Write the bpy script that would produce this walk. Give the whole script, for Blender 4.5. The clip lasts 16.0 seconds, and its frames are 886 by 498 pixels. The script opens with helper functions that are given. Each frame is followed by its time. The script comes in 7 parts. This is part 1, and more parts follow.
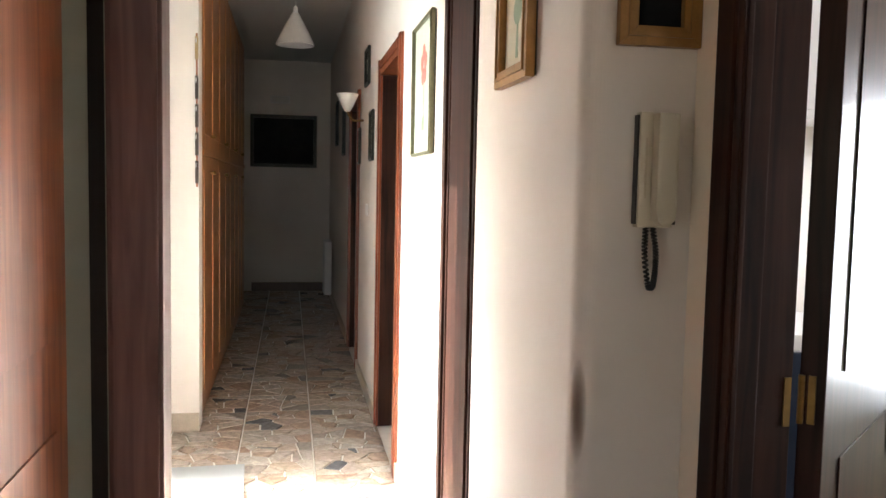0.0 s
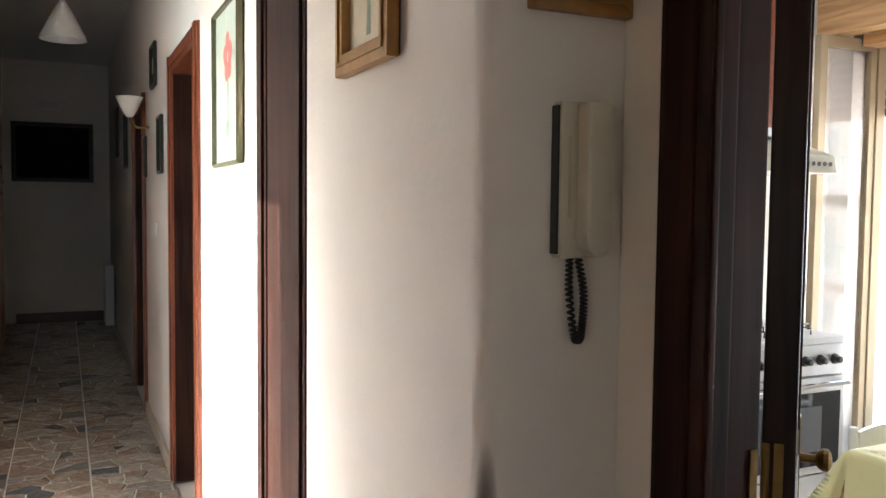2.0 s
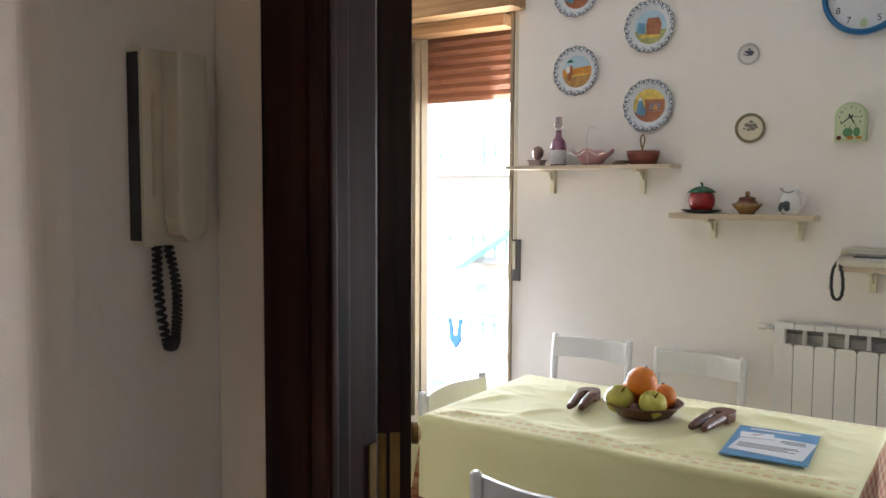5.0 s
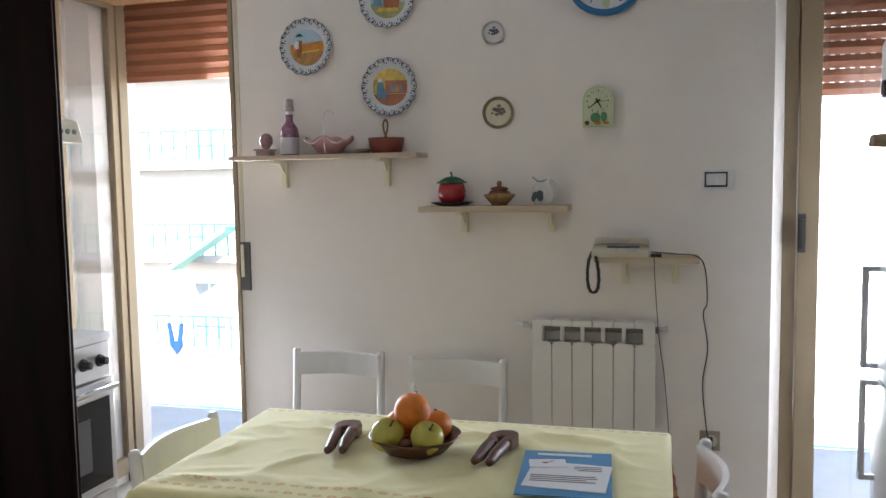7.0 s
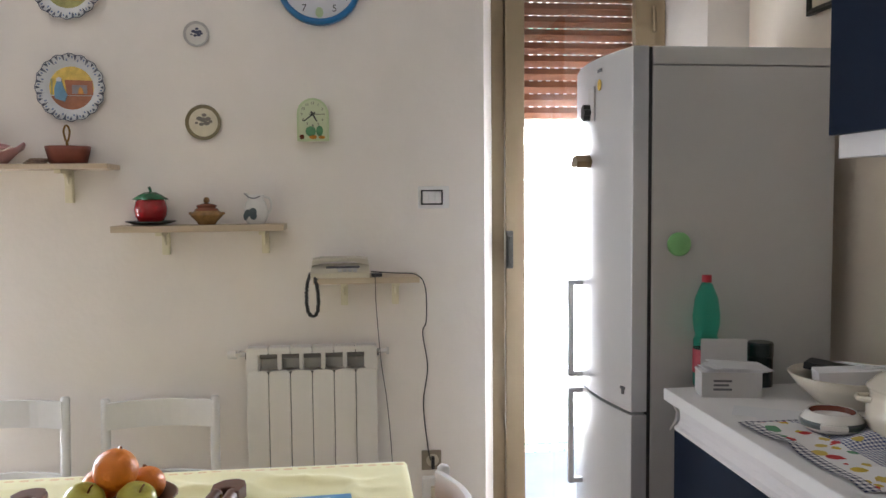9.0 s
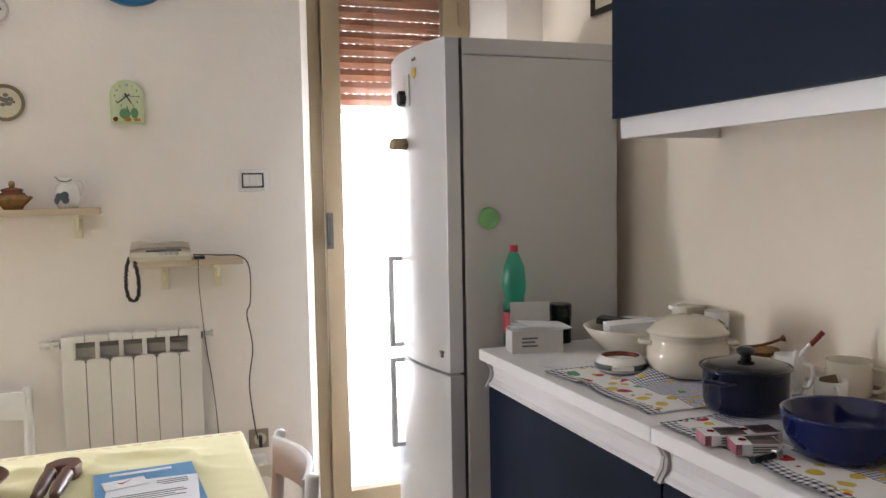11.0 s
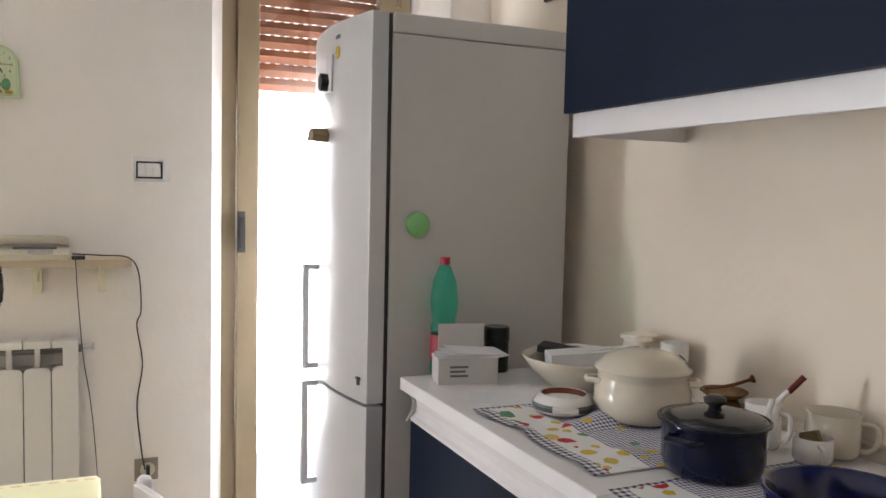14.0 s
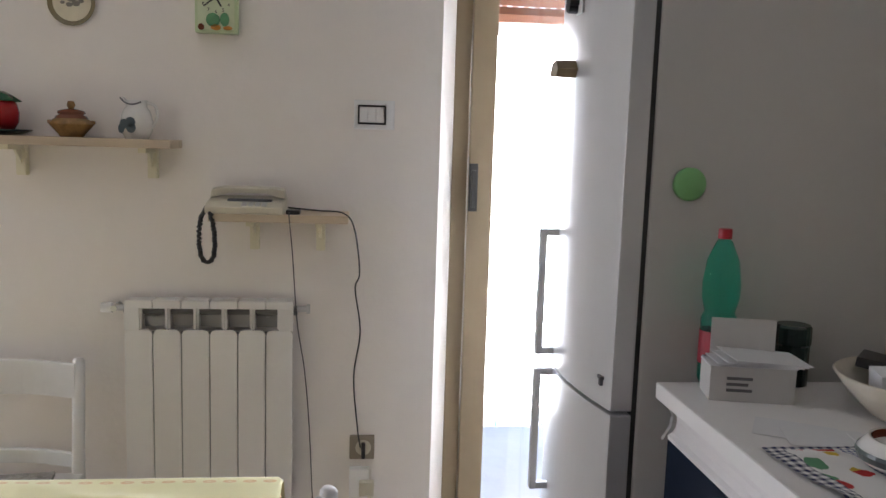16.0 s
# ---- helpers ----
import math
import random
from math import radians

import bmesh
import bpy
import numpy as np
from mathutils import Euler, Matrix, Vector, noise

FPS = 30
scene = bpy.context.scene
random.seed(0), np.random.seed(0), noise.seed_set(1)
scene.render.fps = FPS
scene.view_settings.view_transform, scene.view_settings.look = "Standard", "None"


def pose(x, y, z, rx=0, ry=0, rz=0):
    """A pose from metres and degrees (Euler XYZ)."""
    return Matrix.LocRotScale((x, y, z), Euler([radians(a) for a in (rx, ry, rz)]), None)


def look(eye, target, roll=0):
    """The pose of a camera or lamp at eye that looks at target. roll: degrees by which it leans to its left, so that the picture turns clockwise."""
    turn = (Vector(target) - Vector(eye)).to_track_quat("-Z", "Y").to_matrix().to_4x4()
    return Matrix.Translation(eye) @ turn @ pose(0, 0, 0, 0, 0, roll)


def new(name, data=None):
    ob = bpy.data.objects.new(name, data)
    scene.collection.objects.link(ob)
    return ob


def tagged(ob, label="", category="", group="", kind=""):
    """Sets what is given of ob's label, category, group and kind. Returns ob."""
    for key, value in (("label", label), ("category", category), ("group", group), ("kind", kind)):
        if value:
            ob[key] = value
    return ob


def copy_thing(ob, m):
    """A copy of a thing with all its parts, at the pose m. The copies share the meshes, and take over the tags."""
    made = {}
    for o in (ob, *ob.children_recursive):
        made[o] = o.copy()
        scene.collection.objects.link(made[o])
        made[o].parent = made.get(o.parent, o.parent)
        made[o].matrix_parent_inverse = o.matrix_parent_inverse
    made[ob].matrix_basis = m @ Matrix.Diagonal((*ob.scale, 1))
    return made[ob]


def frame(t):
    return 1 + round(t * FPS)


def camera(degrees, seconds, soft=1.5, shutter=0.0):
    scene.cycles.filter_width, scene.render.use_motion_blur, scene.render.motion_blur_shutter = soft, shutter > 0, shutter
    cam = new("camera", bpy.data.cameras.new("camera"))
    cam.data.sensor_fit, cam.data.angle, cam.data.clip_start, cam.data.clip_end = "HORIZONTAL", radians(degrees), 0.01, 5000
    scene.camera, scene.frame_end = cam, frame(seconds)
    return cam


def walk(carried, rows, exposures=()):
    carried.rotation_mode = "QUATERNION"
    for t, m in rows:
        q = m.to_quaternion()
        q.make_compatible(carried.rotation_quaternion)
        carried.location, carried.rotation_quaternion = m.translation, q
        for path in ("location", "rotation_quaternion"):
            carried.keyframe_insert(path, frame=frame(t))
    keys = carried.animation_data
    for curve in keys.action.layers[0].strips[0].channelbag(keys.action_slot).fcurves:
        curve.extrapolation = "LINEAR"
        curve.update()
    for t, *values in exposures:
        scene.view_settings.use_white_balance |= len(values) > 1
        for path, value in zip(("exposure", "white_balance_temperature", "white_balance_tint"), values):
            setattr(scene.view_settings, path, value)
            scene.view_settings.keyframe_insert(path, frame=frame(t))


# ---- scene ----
cam = camera(57.2, 16.0)
PATH = [
    (0, (0.1059, 0.2519, 1.459), (0.4769, 2.211, 1.307), 1.2),
    (0.5, (0.09286, 0.3817, 1.462), (0.5209, 2.33, 1.317), 0.6),
    (1, (0.09379, 0.4964, 1.466), (0.6228, 2.419, 1.321), 0.3),
    (1.5, (0.1227, 0.629, 1.462), (0.7907, 2.509, 1.33), 0.9),
    (2, (0.1304, 0.7335, 1.464), (0.9744, 2.543, 1.354), 0.6),
    (2.5, (0.09305, 0.7928, 1.476), (1.168, 2.475, 1.354), -1.1),
    (3, (0.0786, 0.8002, 1.473), (1.357, 2.333, 1.341), -1.2),
    (3.5, (0.06423, 0.8087, 1.469), (1.478, 2.216, 1.331), -1),
    (3.7, (0.05812, 0.8186, 1.467), (1.507, 2.19, 1.331), -0.9),
    (5.8, (0.395, 1.027, 1.452), (2.167, 1.942, 1.305), -0.4),
    (6, (0.45, 1.072, 1.458), (2.256, 1.918, 1.313), -0.9),
    (6.5, (0.558, 1.16, 1.456), (2.442, 1.814, 1.306), -1.4),
    (7, (0.627, 1.179, 1.458), (2.551, 1.698, 1.29), -0.9),
    (7.5, (0.677, 1.168, 1.45), (2.625, 1.584, 1.277), -0.2),
    (8, (0.727, 1.195, 1.457), (2.709, 1.417, 1.298), 0),
    (8.5, (0.787, 1.248, 1.462), (2.783, 1.213, 1.334), -0.6),
    (9, (0.807, 1.288, 1.449), (2.79, 1.063, 1.32), -0.5),
    (9.2, (0.797, 1.305, 1.439), (2.772, 1.024, 1.307), -0.4),
    (11.3, (0.666, 1.388, 1.397), (2.516, 0.641, 1.258), -1),
    (11.5, (0.663, 1.392, 1.398), (2.498, 0.6075, 1.266), -0.9),
    (12, (0.663, 1.379, 1.398), (2.473, 0.5366, 1.281), -0.8),
    (12.5, (0.678, 1.351, 1.393), (2.481, 0.4928, 1.279), -0.6),
    (13, (0.749, 1.303, 1.383), (2.559, 0.4632, 1.252), -0.6),
    (13.5, (0.881, 1.225, 1.375), (2.695, 0.3931, 1.245), 0.4),
    (14, (1.0, 1.174, 1.389), (2.826, 0.3705, 1.254), 1.3),
    (14.5, (1.124, 1.124, 1.382), (2.984, 0.3992, 1.257), 0.8),
    (15, (1.215, 1.093, 1.375), (3.122, 0.506, 1.224), 0.6),
    (15.5, (1.351, 1.05, 1.364), (3.296, 0.6348, 1.156), 1.6),
    (16, (1.456, 1.021, 1.373), (3.427, 0.8086, 1.113), 1.8),
]
walk(cam, [(t, look(eye, target, roll)) for t, eye, target, roll in PATH],
     exposures=[(0, 2.5, 6500, 10), (1.2, 2.4, 6450, 10), (2.0, 2.15, 6200, 8), (3.0, 1.87, 6150, 8), (3.6, 1.84, 6250, 9), (5.8, 1.95, 6100, 10), (6.5, 1.72, 6050, 11), (7.4, 1.24, 6050, 11), (8.0, 1.08, 6150, 12), (8.5, 1.42, 6250, 12), (9.2, 1.98, 6350, 13), (11.3, 2.2, 6600, 14), (12.0, 2.28, 6600, 13), (12.6, 2.42, 6600, 13), (13.5, 2.28, 6550, 13), (14.0, 2.25, 6550, 13), (15.0, 1.98, 6450, 13), (16.0, 1.62, 6250, 14)])

# ---- world, sun, window light and hall fill ----
SUN_ELEV, SUN_ROT = 33.0, 277.0
world = bpy.data.worlds.new("sky")
scene.world = world
world.use_nodes = True
wn = world.node_tree.nodes
sky = wn.new("ShaderNodeTexSky")
sky.sky_type, sky.sun_disc = "NISHITA", False
sky.sun_elevation, sky.sun_rotation = radians(SUN_ELEV), radians(SUN_ROT)
world.node_tree.links.new(sky.outputs[0], wn["Background"].inputs[0])
wn["Background"].inputs[1].default_value = 0.15
sun = new("sun", bpy.data.lights.new("sun", "SUN"))
sun.data.energy, sun.data.angle, sun.data.color = 3.5, radians(0.5), (1.0, 0.965, 0.91)
sun.matrix_world = look((0, 0, 0), (0.8, -0.1, -0.52))


def window_light(name, place, target, w, h, watts, colour=(0.88, 0.935, 1.0)):
    lamp = new(name, bpy.data.lights.new(name, "AREA"))
    lamp.data.shape, lamp.data.size, lamp.data.size_y = "RECTANGLE", w, h
    lamp.data.energy, lamp.data.color = watts, colour
    lamp.matrix_world = look(place, target)
    return lamp


window_light("window_light_kitchen", (3.97, 3.24, 1.2), (1.4, 0.4, 1.75), 0.42, 1.5, 21)
window_light("window_light_balcony", (4.25, 0.37, 1.1), (0, 0.6, 1.5), 0.6, 1.3, 14)
window_light("window_light_corridor", (-0.90, 3.95, 1.25), (1.3, 6.4, 0.9), 1.4, 2.2, 5.6, (0.80, 0.92, 1.0))
# added fill lamp for the hall, in an opening out of view
window_light("fill_light_hall", (-1.48, -0.175, 1.5), (1, 0.6, 1.2), 0.5, 0.75, 0.22, (1.0, 0.96, 0.90))

# ---- materials ----


def material(name, colour, rough=0.5, metal=0.0, var=0.08, scale=6.0, bump=0.0, bump_scale=60.0, spec=0.5, coat=0.0):
    """A plain surface with variation of tone at two scales and fine relief."""
    m = bpy.data.materials.new(name)
    m.use_nodes = True
    nt = m.node_tree
    b = nt.nodes["Principled BSDF"]
    b.inputs["Roughness"].default_value, b.inputs["Metallic"].default_value = rough, metal
    b.inputs["Specular IOR Level"].default_value = spec
    b.inputs["Coat Weight"].default_value = coat
    co = nt.nodes.new("ShaderNodeTexCoord")
    n1, n2 = nt.nodes.new("ShaderNodeTexNoise"), nt.nodes.new("ShaderNodeTexNoise")
    n1.inputs["Scale"].default_value, n2.inputs["Scale"].default_value = scale, scale * 9
    n1.inputs["Detail"].default_value = n2.inputs["Detail"].default_value = 4
    for n in (n1, n2):
        nt.links.new(co.outputs["Object"], n.inputs["Vector"])
    add = nt.nodes.new("ShaderNodeMath")
    add.operation = "MULTIPLY_ADD"
    add.inputs[1].default_value = 0.4
    nt.links.new(n2.outputs["Fac"], add.inputs[0])
    nt.links.new(n1.outputs["Fac"], add.inputs[2])
    ramp = nt.nodes.new("ShaderNodeMapRange")
    ramp.inputs["From Min"].default_value, ramp.inputs["From Max"].default_value = 0.4, 1.0
    ramp.inputs["To Min"].default_value, ramp.inputs["To Max"].default_value = 1 - var, 1 + var * 0.6
    nt.links.new(add.outputs[0], ramp.inputs["Value"])
    mul = nt.nodes.new("ShaderNodeVectorMath")
    mul.operation = "SCALE"
    mul.inputs[0].default_value = colour
    nt.links.new(ramp.outputs[0], mul.inputs["Scale"])
    nt.links.new(mul.outputs[0], b.inputs["Base Color"])
    if bump:
        n3 = nt.nodes.new("ShaderNodeTexNoise")
        n3.inputs["Scale"].default_value, n3.inputs["Detail"].default_value = bump_scale, 5
        nt.links.new(co.outputs["Object"], n3.inputs["Vector"])
        bp = nt.nodes.new("ShaderNodeBump")
        bp.inputs["Strength"].default_value, bp.inputs["Distance"].default_value = bump, 0.004
        nt.links.new(n3.outputs["Fac"], bp.inputs["Height"])
        nt.links.new(bp.outputs[0], b.inputs["Normal"])
    return m


def wood(name, dark, light, rough=0.35, grain=(14, 14, 0.9), coat=0.3):
    """Varnished wood with its grain along z (or as the grain scales say)."""
    m = bpy.data.materials.new(name)
    m.use_nodes = True
    nt = m.node_tree
    b = nt.nodes["Principled BSDF"]
    b.inputs["Roughness"].default_value, b.inputs["Coat Weight"].default_value = rough, coat
    b.inputs["Coat Roughness"].default_value = 0.15
    co, mp = nt.nodes.new("ShaderNodeTexCoord"), nt.nodes.new("ShaderNodeMapping")
    mp.inputs["Scale"].default_value = grain
    nt.links.new(co.outputs["Object"], mp.inputs["Vector"])
    n = nt.nodes.new("ShaderNodeTexNoise")
    n.inputs["Scale"].default_value, n.inputs["Detail"].default_value, n.inputs["Distortion"].default_value = 2.2, 7, 0.8
    nt.links.new(mp.outputs[0], n.inputs["Vector"])
    r = nt.nodes.new("ShaderNodeValToRGB")
    r.color_ramp.elements[0].position, r.color_ramp.elements[0].color = 0.3, (*dark, 1)
    r.color_ramp.elements[1].position, r.color_ramp.elements[1].color = 0.72, (*light, 1)
    nt.links.new(n.outputs["Fac"], r.inputs["Fac"])
    nt.links.new(r.outputs[0], b.inputs["Base Color"])
    bp = nt.nodes.new("ShaderNodeBump")
    bp.inputs["Strength"].default_value, bp.inputs["Distance"].default_value = 0.15, 0.002
    nt.links.new(n.outputs["Fac"], bp.inputs["Height"])
    nt.links.new(bp.outputs[0], b.inputs["Normal"])
    return m


def glass(name, colour=(1, 1, 1), rough=0.0):
    m = bpy.data.materials.new(name)
    m.use_nodes = True
    b = m.node_tree.nodes["Principled BSDF"]
    b.inputs["Base Color"].default_value = (*colour, 1)
    b.inputs["Roughness"].default_value, b.inputs["Transmission Weight"].default_value, b.inputs["IOR"].default_value = rough, 1.0, 1.45
    return m


PLASTER = material("plaster_white", (0.815, 0.76, 0.705), 0.85, var=0.05, scale=1.5, bump=0.25, bump_scale=45)
PLASTER_CREAM = material("plaster_cream", (0.86, 0.765, 0.64), 0.8, var=0.05, scale=1.5, bump=0.25, bump_scale=45)
CEILING = material("ceiling_paint", (0.78, 0.77, 0.74), 0.9, var=0.04, scale=1.0, bump=0.1)
DOORWOOD = wood("door_wood_dark", (0.010, 0.004, 0.003), (0.040, 0.014, 0.009), 0.45, coat=0.05)
ALONG_Y = (14, 0.9, 14)
CASING = wood("door_casing_wood", (0.010, 0.004, 0.003), (0.048, 0.016, 0.009), 0.55, ALONG_Y, 0.0)
REDWOOD = wood("corridor_door_wood", (0.11, 0.024, 0.010), (0.30, 0.075, 0.028), 0.35, ALONG_Y)
for _m in (DOORWOOD, CASING):
    _m.node_tree.nodes["Principled BSDF"].inputs["Specular IOR Level"].default_value = 0.18
LEAFWOOD = wood("hall_door_wood", (0.20, 0.055, 0.022), (0.42, 0.14, 0.062), 0.35, ALONG_Y)
WARDWOOD = wood("wardrobe_wood", (0.30, 0.10, 0.025), (0.58, 0.25, 0.08), 0.4)
BOXWOOD = wood("window_wood", (0.34, 0.17, 0.065), (0.60, 0.35, 0.15), 0.45, (14, 1.0, 14))
ALU = material("bronze_aluminium", (0.30, 0.23, 0.145), 0.4, 0.3, var=0.05)
GLASS = glass("window_glass")
SHUTTER = material("shutter_slat", (0.30, 0.11, 0.05), 0.5, var=0.08, scale=3)
SKIRT = material("marble_skirting", (0.50, 0.42, 0.33), 0.3, var=0.2, scale=12)
SKIRT_DARK = material("skirting_dark", (0.10, 0.06, 0.045), 0.35, var=0.2, scale=12)
FRIDGE = material("fridge_silver", (0.60, 0.60, 0.61), 0.33, 0.35, var=0.03, scale=3, bump=0.06, bump_scale=220)
FRIDGE_SIDE = material("fridge_side", (0.54, 0.53, 0.51), 0.45, 0.0, var=0.03, scale=3, bump=0.1, bump_scale=260)
NAVY = material("navy_laminate", (0.0055, 0.0125, 0.031), 0.5, var=0.15, scale=4, spec=0.12)
WHITE = material("white_laminate", (0.78, 0.76, 0.76), 0.35, var=0.03, scale=4)
WHITE_PAINT = material("white_lacquer", (0.80, 0.79, 0.78), 0.4, var=0.03, scale=6, bump=0.05)
RUBBER = material("dark_seal", (0.03, 0.03, 0.03), 0.6)

# ---- mesh helpers ----


def part(name, bm, mat, parent=None, label="", smooth=False, m=None):
    """Links a bmesh as one mesh object, under a thing where one is given."""
    me = bpy.data.meshes.new(name)
    bm.to_mesh(me)
    bm.free()
    if smooth:
        for p in me.polygons:
            p.use_smooth = True
    me.materials.append(mat)
    ob = new(name, me)
    if m is not None:
        ob.matrix_basis = m
    if parent is not None:
        ob.parent = parent
    if label:
        ob["label"] = label
    return ob


def thing(name, m, label, category, group="", kind=""):
    ob = new(name)
    ob.matrix_basis = m
    return tagged(ob, label, category, group, kind)


def box(x0, y0, z0, x1, y1, z1, bevel=0.0, seg=2, bm=None):
    bm = bm or bmesh.new()
    made = bmesh.ops.create_cube(bm, size=1)
    vs = made["verts"]
    for v in vs:
        v.co = Vector(((x0 + x1) / 2 + v.co.x * (x1 - x0), (y0 + y1) / 2 + v.co.y * (y1 - y0), (z0 + z1) / 2 + v.co.z * (z1 - z0)))
    if bevel:
        es = list({e for v in vs for e in v.link_edges})
        bmesh.ops.bevel(bm, geom=es, offset=bevel, segments=seg, affect="EDGES", profile=0.7)
    return bm


def prism(outline, d0, d1, axis="z", bevel=0.0):
    """A closed outline pushed along an axis. z: (x, y); y: (x, z); x: (y, z)."""
    bm = bmesh.new()

    def at(p, d):
        return {"z": (p[0], p[1], d), "y": (p[0], d, p[1]), "x": (d, p[0], p[1])}[axis]
    lo, hi = [bm.verts.new(at(p, d0)) for p in outline], [bm.verts.new(at(p, d1)) for p in outline]
    bm.faces.new(lo), bm.faces.new(hi)
    n = len(outline)
    for i in range(n):
        bm.faces.new((lo[i], lo[(i + 1) % n], hi[(i + 1) % n], hi[i]))
    bmesh.ops.recalc_face_normals(bm, faces=bm.faces)
    if bevel:
        bmesh.ops.bevel(bm, geom=list(bm.edges), offset=bevel, segments=2, affect="EDGES", profile=0.7)
    return bm


def lathe(profile, n=32, bm=None, closed=False):
    """A profile of (radius, height) turned round z."""
    bm = bm or bmesh.new()
    rings = []
    for r, z in profile:
        if r < 1e-5:
            rings.append([bm.verts.new((0, 0, z))])
        else:
            rings.append([bm.verts.new((r * math.cos(2 * math.pi * i / n), r * math.sin(2 * math.pi * i / n), z)) for i in range(n)])
    pairs = list(zip(rings, rings[1:])) + ([(rings[-1], rings[0])] if closed else [])
    for a, b in pairs:
        for i in range(n):
            q = [a[i % len(a)], a[(i + 1) % len(a)], b[(i + 1) % len(b)], b[i % len(b)]]
            q = [v for k, v in enumerate(q) if v not in q[:k]]
            if len(q) > 2:
                bm.faces.new(q)
    bmesh.ops.recalc_face_normals(bm, faces=bm.faces)
    return bm


def tube(points, r, n=8, bm=None, closed=False):
    """A round rod along points (radius r, or one radius for each point)."""
    bm = bm or bmesh.new()
    pts = [Vector(p) for p in points]
    rs = r if isinstance(r, (list, tuple)) else [r] * len(pts)
    rings, side = [], None
    for i, p in enumerate(pts):
        if closed:
            d = (pts[(i + 1) % len(pts)] - pts[i - 1]).normalized()
        else:
            d = (pts[min(i + 1, len(pts) - 1)] - pts[max(i - 1, 0)]).normalized()
        if side is None:
            side = d.orthogonal().normalized()
        side = (side - d * side.dot(d)).normalized()
        up = d.cross(side)
        rings.append([bm.verts.new(p + rs[i] * (math.cos(2 * math.pi * k / n) * side + math.sin(2 * math.pi * k / n) * up)) for k in range(n)])
    for a, b in list(zip(rings, rings[1:])) + ([(rings[-1], rings[0])] if closed else []):
        for k in range(n):
            bm.faces.new((a[k], a[(k + 1) % n], b[(k + 1) % n], b[k]))
    if not closed:
        bm.faces.new(rings[0]), bm.faces.new(rings[-1])
    bmesh.ops.recalc_face_normals(bm, faces=bm.faces)
    return bm


def spline(points, steps=8):
    """A smooth line through the points."""
    ps = [Vector(p) for p in points]
    ps = [2 * ps[0] - ps[1]] + ps + [2 * ps[-1] - ps[-2]]
    out = []
    for a, b, c, d in zip(ps, ps[1:], ps[2:], ps[3:]):
        for i in range(steps):
            t = i / steps
            out.append(0.5 * (2 * b + (c - a) * t + (2 * a - 5 * b + 4 * c - d) * t * t + (3 * b - a - 3 * c + d) * t ** 3))
    return out + [ps[-2]]


def wall(name, label, blocks, mat, parent=None):
    """A wall of butted blocks, so that openings go through it."""
    bm = bmesh.new()
    for b in blocks:
        box(*b, bm=bm)
    ob = part(name, bm, mat, parent)
    return tagged(ob, label, "wall", kind="structure")


# ---- the setting ----
CEIL = 3.10
W0, W1 = 3.87, 4.20              # street wall, inner and outer face
floor_parts = {}
tagged(part("floor", box(-1.8, -1.2, -0.12, 4.2, 11.8, -0.012), material("floor_grout", (0.66, 0.61, 0.54), 0.6, var=0.15, scale=8)),
       "pale grout bed under broken marble floor tiles", "floor", kind="structure")
tagged(part("ceiling", box(-1.8, -1.2, CEIL, 4.2, 11.8, CEIL + 0.2), CEILING), "plain white painted plaster ceiling", "ceiling", kind="structure")

# street wall: window_1 y 3.00-3.72, window_2 y 0.01-0.72, splayed reveals
wall("wall_street", "white plastered kitchen wall hung with plates", [
    (W0, 0.78, 0, W1, 3.0, CEIL), (W0, 3.72, 0, W1, 4.1, CEIL), (W0, -0.57, 0, W1, -0.10, CEIL),
    (W0, 3.0, 2.42, W1, 3.72, CEIL), (W0, -0.10, 2.42, W1, 0.78, CEIL)], PLASTER)
for side, pts in (("reveal", [(W0, 0.78), (4.02, 0.725), (W1, 0.725), (W1, 0.78)]), ("reveal", [(W0, -0.10), (4.05, 0.01), (W1, 0.01), (W1, -0.10)])):
    tagged(part("reveal", prism(pts, 0, 2.42), PLASTER), "white splayed plaster window reveal", "reveal", kind="structure")
wall("wall_counter", "cream painted wall above the kitchen counter", [(0.97, -0.57, 0, W0, -0.27, CEIL)], PLASTER_CREAM)
wall("wall_stove", "white kitchen wall behind the stove", [(0.97, 3.85, 0, W0, 4.1, CEIL)], PLASTER)
# wall between hall and kitchen with the doorway y 0.58-1.49
wall("wall_kitchen_door", "off-white wall with the kitchen doorway", [
    (0.85, -1.2, 0, 0.97, 0.54, CEIL), (0.85, 1.60, 0, 1.0, 1.676, CEIL), (0.85, 0.54, 2.16, 0.97, 1.60, CEIL)], PLASTER_CREAM)
EDGE = [(0.672 + 0.04 * math.cos(radians(a)), 1.718 + 0.04 * math.sin(radians(a))) for a in range(180, 271, 10)]
tagged(part("wall_intercom", prism([(0.632, 2.545)] + EDGE + [(0.97, 1.678), (0.97, 3.85), (0.64, 3.85), (0.64, 2.545)], 0, CEIL), PLASTER),
       "off-white hall wall with a rounded dirty corner", "wall", kind="structure")
wall("wall_corridor_right", "white corridor wall with brown doors and pictures", [
    (0.64, 3.85, 0, 0.8, 4.18, CEIL), (0.64, 5.18, 0, 0.8, 6.62, CEIL), (0.64, 7.62, 0, 0.8, 11.5, CEIL),
    (0.64, 4.18, 2.2, 0.8, 5.18, CEIL), (0.64, 6.62, 2.2, 0.8, 7.62, CEIL)], PLASTER)
wall("wall_corridor_end", "white wall at the dark end of the corridor", [(-1.8, 11.5, 0, 0.8, 11.8, CEIL)], PLASTER)
